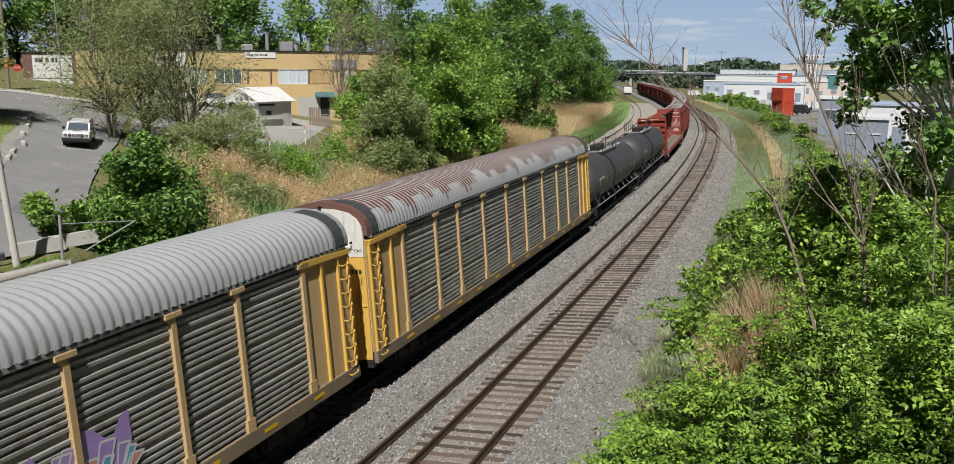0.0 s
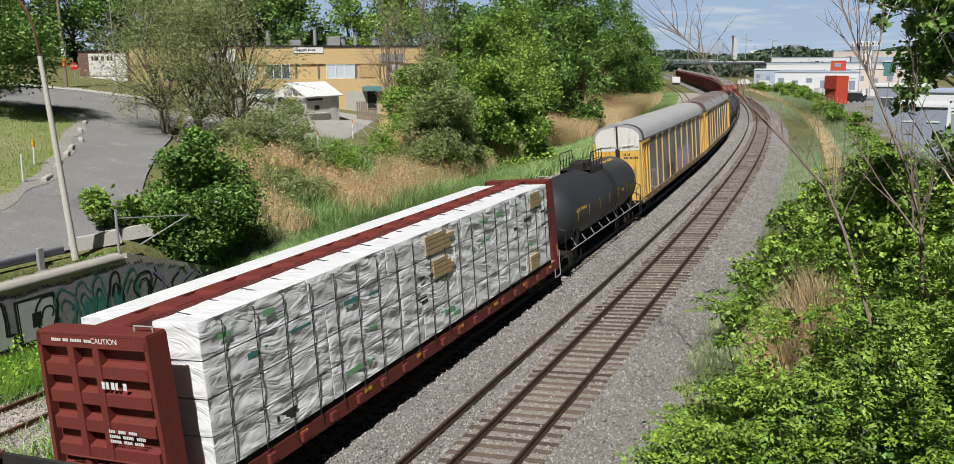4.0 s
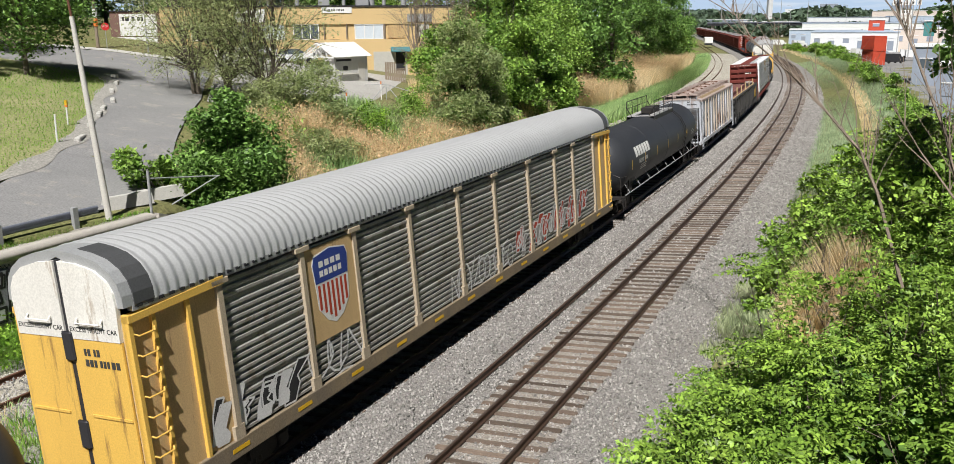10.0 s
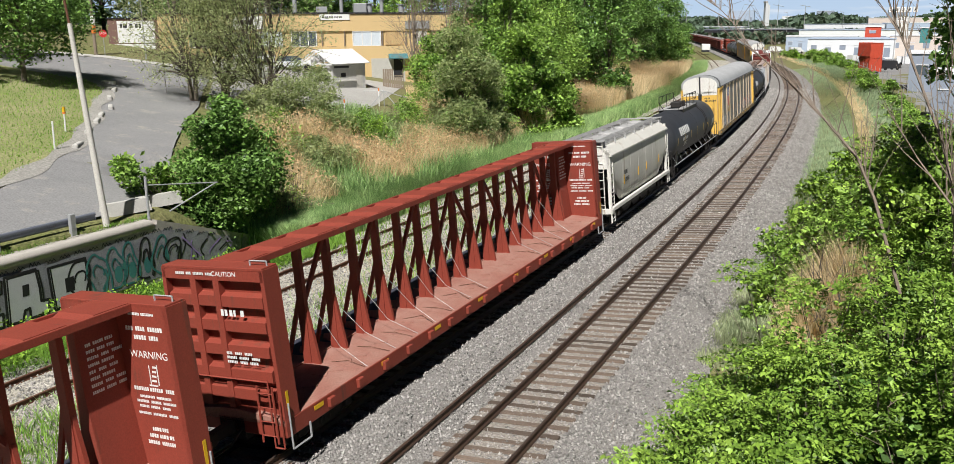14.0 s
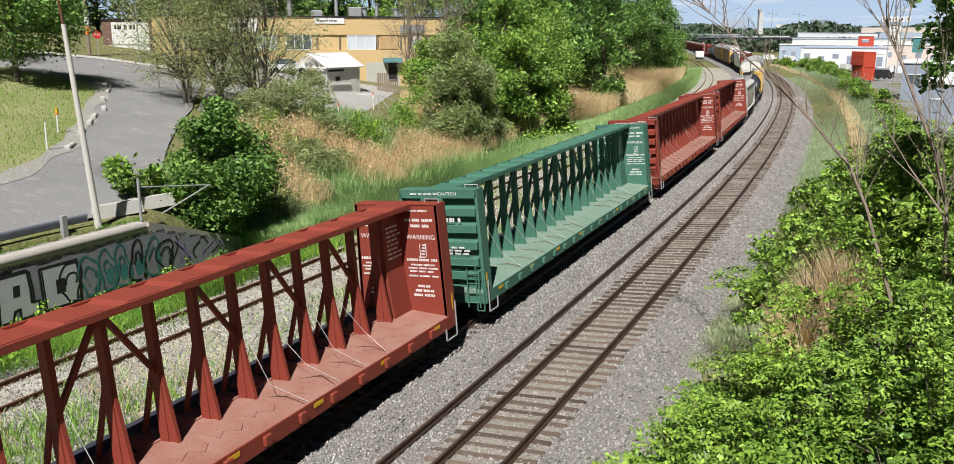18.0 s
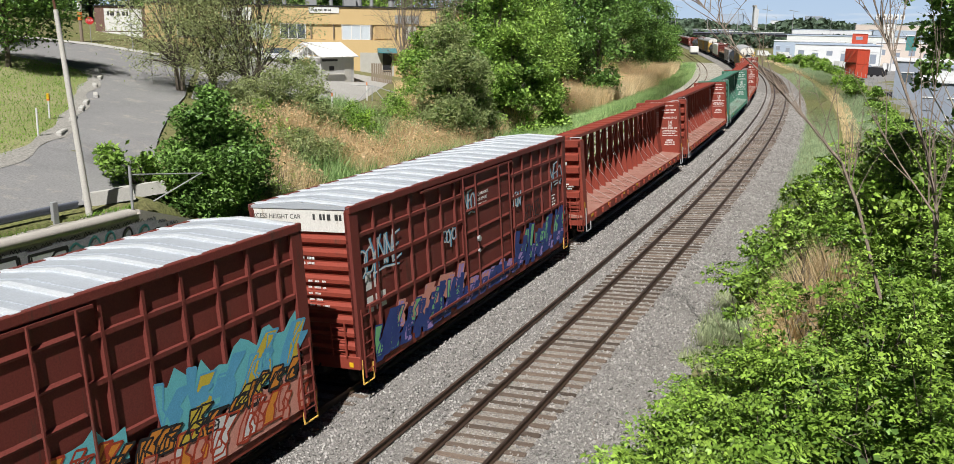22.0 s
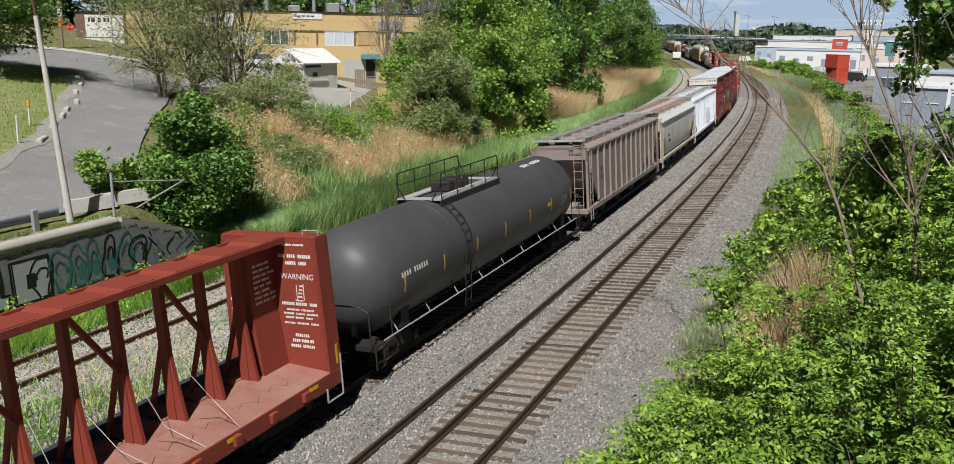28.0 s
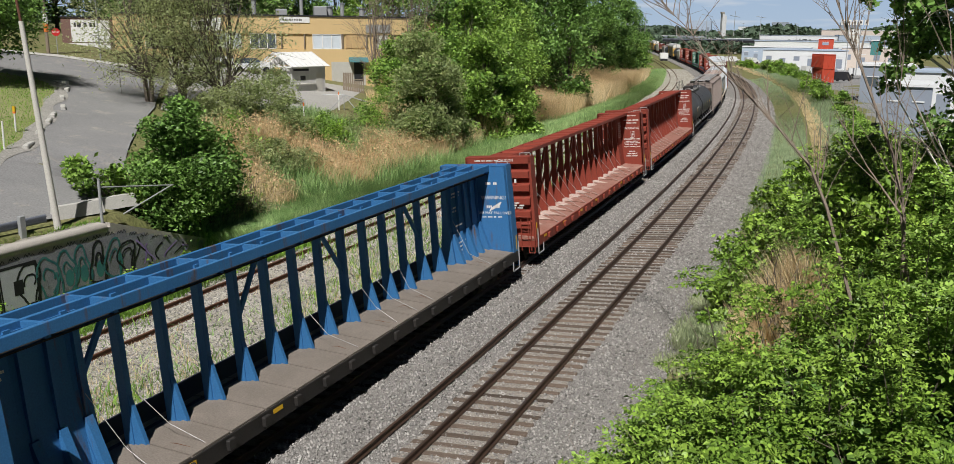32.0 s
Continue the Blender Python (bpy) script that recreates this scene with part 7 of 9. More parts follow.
c = put(make_boxcar("boxcar", "dull red boxcar with white end top and blue and green graffiti", seed=5,
                    pieces=((-7.3, 7.5, .7, 1.35, ("g_navy", "g_navy", "g_violet"), 50, "g_navy", .4), (-6.2, -1.9, 1.2, 2.15, ("g_pink", "g_pink", "g_violet"), 57, "g_pink", .5), (-7.2, -1.9, .8, 1.9, ("g_navy", "g_green", "g_navy"), 51, "g_navy", .6), (2.1, 7.4, .8, 2.2, ("g_navy", "g_green", "g_navy", "g_green"), 58, "g_navy", .6),
                            (-1.7, 1.9, .75, 1.5, ("g_pink", "g_violet", "g_pink"), 59, "g_violet", .5))), -92.07, -76.1)
for y0, y1, z0, z1, colour, k in ((-7.75, -5.7, 3.1, 3.9, "g_white", 52), (-3.1, -2.3, 2.9, 3.3, "g_white", 55), (-1.55, -.85, 3.55, 4.2, "g_white", 60), (2.4, 3.0, 3.0, 3.5, "g_white", 53), (6.2, 7.4, 3.2, 4.0, "g_white", 54), (3.4, 5.0, 2.3, 2.9, "g_black", 56)):
    scrawl(c, 1.505, y0, y1, z0, z1, colour, k, shade="g_blue" if colour == "g_white" else None)
put(make_boxcar("boxcar", "dull red boxcar with white end top and orange and cyan graffiti", seed=9,
                pieces=((-3.2, 2.6, 1.75, 2.5, ("g_cyan", "g_orange"), 62, "g_red", .5, "g_cyan"), (3.4, 7.5, 1.75, 2.9, ("g_cyan", "g_yellow", "g_blue"), 63, "g_blue", .9, "g_cyan"), (-7.3, 7.7, .75, 1.75, ("g_pink", "g_pink", "g_white", "g_orange"), 61, "g_red", .7, "g_pink"), (-7.0, 7.6, 1.45, 2.1, ("g_orange", "g_yellow", "g_orange"), 64, "g_black", .8),)), -110.0, -94.05)
c = put(make_hopper("hopper_car", "white ribbed hopper car with steel running boards and black scrawls", 8.4, "hop_white", "hop_white", "hop_white", ribs=19, slim=True), -128.8, -112.0)
scrawl(c, 1.512, .2, 2.4, 1.35, 2.65, "g_black", 71, .026)
scrawl(c, 1.425, -8.1, -6.9, 2.2, 3.6, "g_black", 72, .024)
scrawl(c, 1.425, -7.7, -7.0, 1.6, 2.3, "g_black", 73, .02)
put(make_round_hopper("hopper_car", "pale grey hopper car with smooth sides and trough hatches", 7.5, "hop_pale", "hop_roof", "hop_end", hatches=0), -143.8, -128.8)
put(make_hopper("hopper_car", "brown-grey weathered ribbed hopper car", 8.4, "hop_brown", "hop_brown", "hop_brown", ribs=14, tall=3.9), -162.3, -145.4)
put(make_tank("tank_car", "dark grey tank car with a railed hatch and yellow marks", 9.2, body="tank_grey", radius=1.58, hatch=-1.0), -182.7, -164.2)
# cars further ahead
put(make_tank("tank_car", "dark grey tank car with a railed hatch", 8.6, body="tank_grey", hatch=0.0), 267.3, 284.5)
put(make_tank("tank_car", "dark grey tank car with a railed hatch", 8.6, body="tank_grey", hatch=0.0), 286.5, 303.7)
c = put(make_centerbeam("centerbeam_flatcar", "orange-red empty bulkhead flatcar", "red", "deck_grey"), 305.6, 328.0)
h = put(make_hopper("hopper_car", "rust-brown ribbed hopper car", 7.9, "red_dark", "red_dark", "red_dark", ribs=12), 330.5, 346.3)
for k in range(12):
    CONSIST.append((copy_thing(h, Matrix()), 338.4 + 17.6 * (k + 1)))


# ---- plants ----
def leaves(name, centres, size, mat, seed, up=0.35, ratio=0.55, spread=None):
    """One mesh of folded, pointed leaves at the given places."""
    rs = np.random.RandomState(seed)
    P = np.asarray(centres, float)
    n = len(P)
    d = rs.normal(size=(n, 3))
    d[:, 2] = d[:, 2] * 0.6 - 0.25
    d /= np.linalg.norm(d, axis=1)[:, None]
    nrm = rs.normal(size=(n, 3)) * 0.75
    nrm[:, 2] += up * 2.2
    w = np.cross(d, nrm)
    w /= np.linalg.norm(w, axis=1)[:, None] + 1e-9
    nn = np.cross(w, d)
    L = (size * rs.uniform(0.6, 1.3, n))[:, None]
    a, b = P - d * L * 0.5, P + d * L * 0.5
    m = P - d * L * 0.06
    fold = nn * L * 0.09
    v = np.stack([a, m + w * L * ratio * 0.5 + fold, b, m - w * L * ratio * 0.5 + fold], 1).reshape(-1, 3)
    i = 4 * np.arange(n)[:, None]
    f = np.concatenate([i + np.array([[0, 1, 2]]), i + np.array([[0, 2, 3]])], 1).reshape(-1, 3)
    return raw_mesh(name, v, f, mat)


def sprays(name, centres, size, mat, seed, leaflets=6):
    """Compound leaves: leaflets in pairs along arching stalks that start at the given places."""
    rs = np.random.RandomState(seed)
    P = np.asarray(centres, float)
    n = len(P)
    d = rs.normal(size=(n, 3))
    d[:, 2] = np.abs(d[:, 2]) * .35 - .15
    d /= np.linalg.norm(d, axis=1)[:, None]
    up = np.array([0, 0, 1.0]) + rs.normal(size=(n, 3)) * .5
    w = np.cross(d, up)
    w /= np.linalg.norm(w, axis=1)[:, None] + 1e-9
    nn = np.cross(w, d)
    S = (size * rs.uniform(.7, 1.3, n))[:, None]
    V = []
    for k in range(leaflets):
        side = (-1.0, 1.0)[k % 2] if k < leaflets - 1 else 0.0
        along = .5 + .85 * (k // 2)
        base = P + d * S * along - np.array([0, 0, 1]) * S * .10 * along ** 2
        e = d * (.55 if side else 1.0) + w * side * .95 + nn * rs.uniform(-.35, .15, (n, 1)) + rs.normal(size=(n, 3)) * .16
        e /= np.linalg.norm(e, axis=1)[:, None]
        q = np.cross(e, nn)
        q /= np.linalg.norm(q, axis=1)[:, None] + 1e-9
        L = S * rs.uniform(.8, 1.2, (n, 1)) * (1.15 if not side else 1.0)
        V.append(np.stack([base, base + e * L * .42 + q * L * .30 + nn * L * .07, base + e * L - nn * L * .1, base + e * L * .42 - q * L * .30 + nn * L * .07], 1))
    v = np.stack(V, 1).reshape(-1, 3)
    i = 4 * np.arange(n * leaflets)[:, None]
    f = np.concatenate([i + np.array([[0, 1, 2]]), i + np.array([[0, 2, 3]])], 1).reshape(-1, 3)
    return raw_mesh(name, v, f, mat)


def blob_points(rs, blobs, n, hollow=0.45, flat=0.8):
    """Places in the outer parts of many overlapping clumps, more where a clump is larger."""
    B = np.asarray(blobs, float)
    wt = B[:, 3] ** 2
    k = rs.choice(len(B), n, p=wt / wt.sum())
    d = rs.normal(size=(n, 3))
    d /= np.linalg.norm(d, axis=1)[:, None]
    r = B[k, 3] * (hollow + (1 - hollow) * rs.rand(n) ** 0.6) * (1 + 0.28 * rs.normal(size=n) * (rs.rand(n) < .35))
    p = B[k, :3] + d * r[:, None] * np.array([1, 1, flat])
    return p


def make_tree(name, label, category, x, y, height, width, mat, seed, n=9000, size=0.22, low=0.25, clumps=26, bark="bark", stems=1, lean=(0, 0), z=None, trunk=0.16, hollow=0.4, twigs=0, group="trees", skew=(0, 0), ratio=.55, inner=0):
    """Trunk or stems with limbs, and a crown of many small leaves in uneven clumps."""
    rs = np.random.RandomState(seed)
    z0 = float(ground_z(x, y)) - 0.15 if z is None else z
    t = thing(name, label, category, group, pose(x, y, z0))
    blobs = []
    for k in range(clumps):
        a = rs.uniform(0, 2 * math.pi)
        q = rs.rand()
        zz = height * (low + (0.97 - low) * q)
        prof = math.sin(math.pi * min(1.0, 0.18 + 0.80 * q)) ** 0.7
        rad = width * 0.5 * prof * math.sqrt(rs.rand()) * 0.85
        r = width * rs.uniform(0.10, 0.20) * (0.7 + 0.5 * prof)
        blobs.append((rad * math.cos(a) + lean[0] * q + skew[0], rad * math.sin(a) + lean[1] * q + skew[1], zz - r * 0.5, r))
    g = Geo()
    order = sorted(blobs, key=lambda b: b[2])
    for s in range(stems):
        ang = 2 * math.pi * s / max(1, stems) + rs.rand()
        sp = (0.5 if stems > 1 else 0.05) * width * 0.35
        top = Vector((math.cos(ang) * sp + lean[0] * .6, math.sin(ang) * sp + lean[1] * .6, height * (0.82 if stems == 1 else 0.7)))
        pts = [Vector((0.12 * math.cos(ang) * (stems > 1), 0.12 * math.sin(ang) * (stems > 1), 0))]
        for k in range(1, 6):
            q = k / 5
            pts.append(Vector((top.x * q ** 1.3 + rs.uniform(-.1, .1) * q * width * .12, top.y * q ** 1.3 + rs.uniform(-.1, .1) * q * width * .12, top.z * q)))
        for k in range(5):
            g.tube(pts[k], pts[k + 1], trunk * (1 - k * .17), trunk * (1 - (k + 1) * .17), 7, cap=False)
        for j, b in enumerate(order[s::stems]):
            q = min(4, max(1, int(5 * (b[2] / height) * .75)))
            st = pts[q]
            mid = (st + Vector(b[:3])) * .5 + Vector((rs.uniform(-.2, .2), rs.uniform(-.2, .2), rs.uniform(0, .3)))
            rr = trunk * .34 * (1 - .1 * q)
            g.tube(st, mid, rr, rr * .6, 5, cap=False).tube(mid, Vector(b[:3]), rr * .6, rr * .2, 4, cap=False)
            for _ in range(twigs):
                e = Vector(b[:3]) + Vector(rs.normal(size=3)) * b[3] * .9
                g.tube(Vector(b[:3]) * .6 + mid * .4, e, rr * .3, .008, 3, cap=False)
    part("trunk", g, bark, t)
    if n:
        part("crown", leaves("crown", blob_points(rs, blobs, n, hollow), size, mat, seed + 7, ratio=ratio), mat, t)
    # inner leaves in a darker green, so that gaps in the crown look shaded
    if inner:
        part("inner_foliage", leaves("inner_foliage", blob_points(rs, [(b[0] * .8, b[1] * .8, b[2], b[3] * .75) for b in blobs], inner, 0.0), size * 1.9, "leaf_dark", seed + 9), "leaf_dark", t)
    return t


def blades(name, xs, ys, zs, h, w, mat, seed, bend=0.25, plume=None):
    """Upright tapering blades of grass or reed: two faces each."""
    rs = np.random.RandomState(seed)
    n = len(xs)
    a = rs.uniform(0, 2 * np.pi, n)
    H = h * rs.uniform(0.6, 1.25, n)
    dx, dy = np.cos(a), np.sin(a)
    bx, by = rs.normal(size=n) * bend, rs.normal(size=n) * bend
    W = w * rs.uniform(0.7, 1.3, n)
    P = np.stack([xs, ys, zs], -1)
    side = np.stack([dx * W, dy * W, np.zeros(n)], -1)
    mid = P + np.stack([bx * H * .25, by * H * .25, H * .55], -1)
    top = P + np.stack([bx * H * .8, by * H * .8, H], -1)
    v = np.stack([P - side, P + side, mid + side * .7, mid - side * .7, top], 1).reshape(-1, 3)
    i = 5 * np.arange(n)[:, None]
    f = np.concatenate([i + np.array([[0, 1, 2]]), i + np.array([[0, 2, 3]]), i + np.array([[3, 2, 4]])], 1).reshape(-1, 3)
    return raw_mesh(name, v, f, mat)


def scatter(rs, n, s0, s1, u0, u1, keep=None, far_bias=1.0):
    """Places along the line between two offsets, thinned by a rough pattern."""
    s = s0 + (s1 - s0) * rs.rand(n) ** far_bias
    u = u0 + (u1 - u0) * rs.rand(n)
    px, py, th = (np.interp(s, _S, a) for a in (_X, _Y, _TH))
    x, y = px + u * np.cos(th), py - u * np.sin(th)
    if keep is not None:
        q = np.array([noise.noise((float(a) * .16, float(b) * .16, keep)) for a, b in zip(x, y)])
        m = q > -0.12
        x, y, s, u = x[m], y[m], s[m], u[m]
    return x, y, ground_z(x, y), s, u


def grass_patch(name, label, n, s0, s1, u0, u1, h, w, mat, seed, keep=None, bias=1.0, bend=.25, dz=0.0):
    rs = np.random.RandomState(seed)
    x, y, z, s, u = scatter(rs, n, s0, s1, u0, u1, keep, bias)
    m = x > np.interp(y, [28, 34, 44, 54, 60, 68, 80], [-13.2, -13.2, -15.2, -17.8, -19, -12, -10])
    m |= u > -18.96
    x, y, z = x[m], y[m], z[m]
    tagged(new(name, blades(name, x, y, z + dz, h, w, mat, seed, bend)), label, "grass", kind="stuff")
    if name == "dry_reeds":
        k = rs.rand(len(x)) < .3
        P = np.stack([x[k] + rs.normal(size=k.sum()) * .15, y[k] + rs.normal(size=k.sum()) * .15, z[k] + h * rs.uniform(.8, 1.25, k.sum())], -1)
        tagged(new("reed_plumes", leaves("reed_plumes", P, .17, "plume", seed + 50, up=0, ratio=.4)), "feathery pale tops of the dry reeds", "reeds", kind="stuff")


def build_grass():
    grass_patch("green_reeds", "young green reeds along the siding", 62000, 12, 210, -21.6, -15.6, 1.45, .036, "reed_green", 1, bias=1.8, bend=.32)
    grass_patch("green_reeds", "tall clumps of green reeds below the bushes", 11000, 11, 48, -24.5, -18.0, 1.8, .03, "reed_green", 21, keep=2.0, bend=.35)
    grass_patch("siding_weeds", "low leafy weeds in the siding gravel", 4500, -8, 60, -12.9, -9.0, .30, .022, "reed_green", 22, keep=11.0, bias=1.5, bend=.8, dz=.15)
    grass_patch("dry_reeds", "tall dry straw-coloured reeds with feathery tops", 44000, 19, 50, -26.5, -19.6, 1.9, .018, "reed_dry", 2, keep=3.0)
    grass_patch("dry_reeds", "tall dry straw-coloured reeds with feathery tops", 46000, 52, 180, -32, -18.8, 2.6, .026, "reed_dry", 3, bias=1.4)
    grass_patch("rough_grass", "rough green grass on the bank", 32000, 12, 60, -31, -19, 1.0, .028, "reed_green", 4, keep=7.0, bend=.5)
    rs = np.random.RandomState(5)
    x, y, z, s, u = scatter(rs, 15000, -12, 14, -18.6, -15.0)
    P = np.stack([x, y, z + rs.rand(len(x)) ** 1.3 * (.25 + .65 * np.abs(np.sin(s * 1.7) * np.cos(u * 2.3 + s))) + .05], -1)
    tagged(new("wall_weeds", leaves("wall_weeds", P, .15, "leaf_bright", 6, up=.5, ratio=.5)), "bright green leafy weeds growing along the wall foot", "weeds", kind="stuff")
    grass_patch("siding_grass", "grass growing between the siding rails", 13000, -8, 90, -15.6, -9.0, .40, .018, "grass", 6, keep=1.0, bias=1.6, bend=.5, dz=.2)
    grass_patch("siding_grass", "straw-coloured grass growing in the gravel", 7000, -8, 60, -12.6, -9.2, .28, .010, "reed_dry", 7, keep=5.0, bias=1.4, bend=.5, dz=.2)
    grass_patch("verge_grass", "blue-green grass beside the ballast", 26000, 16, 190, 2.9, 6.4, .4, .016, "verge", 8, bias=1.8)
    grass_patch("rough_grass", "rough green grass between the line and the yard fence", 30000, 16, 230, 7.6, 13.0, .7, .03, "verge", 18, bias=1.7, bend=.4)
    grass_patch("dry_verge", "strip of dry straw grass along the yard fence", 9000, 24, 260, 6.8, 8.2, .5, .018, "reed_dry", 9, bias=1.7)
    grass_patch("ballast_weeds", "tuft of grey-green grass at the ballast's edge", 4200, -6.5, -1.5, 2.5, 4.6, .75, .017, "weeds", 10, bend=.3)
    grass_patch("ballast_weeds", "tuft of grey-green grass at the ballast's edge", 2600, 6.5, 14.5, 2.6, 4.7, .5, .03, "weeds", 11, bend=.3)
    grass_patch("dry_clump", "clump of dry bent reeds among the bushes", 5600, 6.2, 10.8, 5.4, 7.4, 2.4, .017, "reed_dry", 12, bend=.3)
    grass_patch("wall_top_weeds", "weeds along the top of the wall", 2200, -14, 6.2, -18.95, -18.90, .28, .010, "grass", 14, bend=.4)
    grass_patch("rough_grass", "lush green grass between the wall and the siding", 20000, -12, 15, -18.4, -14.8, .6, .022, "grass", 19, bend=.4)
    # lawn blades
    rs = np.random.RandomState(15)
    x, y = rs.uniform(-34, -20, 15000), rs.uniform(30, 64, 15000)
    edge = np.interp(y, [30, 33, 38, 42, 47.9, 54.6, 61.4, 64], [-22, -20.8, -21.3, -21.8, -23.5, -26, -28, -31])
    m = (x < edge)
    x, y = x[m], y[m]
    tagged(new("lawn_grass", blades("lawn_grass", x, y, ground_z(x, y) + .11, .12, .02, "grass", 16, .5)), "short uneven grass of the lawn", "grass", kind="stuff")


build_grass()


def build_trees():
    # town side, near: leafy bush above the wall, feathery olive trees, lawn tree
    make_tree("maple_bush", "dense dark green leafy bush behind the wall end", "bush", -12.3, 38.4, 5.9, 5.4, "leaf_dark", 21, n=21000, size=.21, low=.08, clumps=38, stems=4, trunk=.07, z=.9, inner=2200)
    make_tree("small_maple", "leafy low branches reaching over the wall", "bush", -14.6, 36.6, 2.7, 3.4, "leaf_mid", 22, n=2300, size=.24, low=.4, clumps=12, stems=3, trunk=.05, z=1.5, lean=(-1.6, -.6))
    for k, (x, y, h, w) in enumerate(((-16.4, 60.2, 13.0, 10.5), (-22.0, 62.0, 13.5, 11.0), (-19.3, 61.0, 12.0, 8.0))):
        make_tree("olive_tree", "feathery olive-green tree with thin dark forked stems", "tree", x, y, h, w, "leaf_olive", 30 + k, n=12000, size=.22, low=.24, clumps=64, stems=2, trunk=.19, hollow=.1, twigs=2, ratio=.32)
    make_tree("lawn_tree", "round dark green tree on the lawn", "tree", -32.7, 59.2, 10.0, 10.0, "leaf_dark", 40, n=15000, size=.28, low=.32, clumps=34, trunk=.2)
    make_tree("lawn_tree", "dark green tree behind the lawn", "tree", -42, 66, 11, 10, "leaf_mid", 41, n=9000, size=.3, low=.25, clumps=30, trunk=.2)
    make_tree("garden_bush", "bright green bush at the lawn's edge", "bush", -34.2, 56.2, 2.6, 3.4, "leaf_bright", 42, n=3000, size=.2, low=.1, clumps=14, stems=3, trunk=.05)
    # shrubs on the bank and by the lot
    for k, (x, y, h, w, mt) in enumerate(((-15.6, 74, 3.0, 4.6, "leaf_grey"), (-13.5, 58, 5.0, 4.6, "leaf_grey"), (-11.2, 57, 3.8, 4.2, "leaf_grey"), (-9.0, 60, 3.2, 4.0, "leaf_bright"), (-7.5, 66, 3.0, 4.5, "leaf_mid"), (-15.5, 54, 3.2, 3.6, "leaf_olive"),
                                          (-12.2, 50, 2.6, 4.0, "leaf_olive"), (-6.0, 72, 3.6, 4.6, "leaf_mid"), (-13.8, 46, 2.2, 3.0, "leaf_olive"), (-3.5, 76, 3.5, 5.0, "leaf_mid"), (-9.5, 53.5, 2.2, 3.6, "leaf_olive"),
                                          (-13.2, 52, 3.4, 4.2, "leaf_mid"), (-11.0, 51.5, 2.8, 4.0, "leaf_olive"), (-14.6, 57, 4.2, 4.0, "leaf_olive"), (-9.4, 57.5, 3.0, 4.2, "leaf_mid"), (-7.8, 62.5, 2.6, 4.0, "leaf_olive"), (-11.6, 46.5, 2.0, 3.6, "leaf_mid"), (-9.8, 48.2, 1.7, 3.0, "leaf_olive"), (-5.2, 69, 2.6, 4.0, "leaf_olive"), (-10.9, 41.8, 2.6, 2.6, "leaf_olive"))):
        make_tree("shrub", "loose green shrub on the bank", "shrub", x, y, h, w, mt, 50 + k, n=3800, size=.21, low=.05, clumps=24, stems=4, trunk=.03, hollow=.2, twigs=1, group="shrubs", ratio=.4)
    # the wood along the line
    wood = [(-5.6, 82, 7.0, 6.5, "leaf_mid", 5200), (-8.2, 86.5, 13.5, 7.5, None, 0), (-4.5, 90, 15, 8.0, None, 0), (-2.9, 67.5, 11.0, 6.6, "leaf_grey", 15000), (-1.2, 70.0, 8.5, 5.4, "leaf_grey", 8000), (2.2, 76, 10.5, 8.5, "leaf_mid", 14000), (5.0, 78.5, 7.0, 5.5, "leaf_mid", 9000), (1.0, 84, 13.5, 10, "leaf_mid", 13000),
            (3.8, 91, 15, 9.5, "leaf_mid", 12000), (-2.0, 97, 17, 12, "leaf_dark", 10000), (4.2, 103, 17, 11, "leaf_mid", 9000)]
    # behind the reeds the wood draws back from the line, and comes up to it again further on
    for ss, uu, h, w, mt, n in ((98, -35.5, 17, 11, "leaf_dark", 11000), (105, -31.5, 5.5, 6, "leaf_mid", 4000), (110, -35, 18, 12, "leaf_dark", 12000), (119, -40, 20, 13, "leaf_dark", 8000), (123, -33.5, 22, 13, "leaf_dark", 12500), (117, -30.5, 4.5, 6, "leaf_mid", 4000), (135, -32, 23, 14, "leaf_dark", 13000), (131, -29.5, 5, 6, "leaf_mid", 4000),
                                (147, -28.5, 22, 14, "leaf_dark", 12500), (144, -40, 20, 14, "leaf_dark", 7000), (159, -26.0, 21, 13, "leaf_dark", 11000), (155, -27, 5, 6, "leaf_mid", 3500), (170, -24, 17, 11, "leaf_dark", 8000), (178, -22.0, 9, 8, "leaf_mid", 5000), (188, -22.5, 11, 10, "leaf_dark", 5000), (202, -24, 9, 9, "leaf_dark", 4000)):
        wood.append((*line(ss, uu)[:2], h, w, mt, n))
    for k, (x, y, h, w, mt, n) in enumerate(wood):
        if mt is None:
            make_tree("bare_tree", "brownish tree with fine bare twigs", "tree", x, y, h, w, "leaf_olive", 80 + k, n=900, size=.14, low=.3, clumps=44, stems=3, trunk=.13, bark="bark_pale", twigs=9)
        else:
            make_tree("wood_tree", {"leaf_mid": "full mid-green tree at the wood's edge", "leaf_grey": "grey-green feathery willow at the wood's edge", "leaf_dark": "tall dark green tree of the wood"}[mt], "tree", x, y, h, w, mt, 80 + k,
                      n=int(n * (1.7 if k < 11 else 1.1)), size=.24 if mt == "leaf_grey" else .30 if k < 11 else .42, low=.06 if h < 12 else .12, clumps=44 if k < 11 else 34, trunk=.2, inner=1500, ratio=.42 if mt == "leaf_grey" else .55)
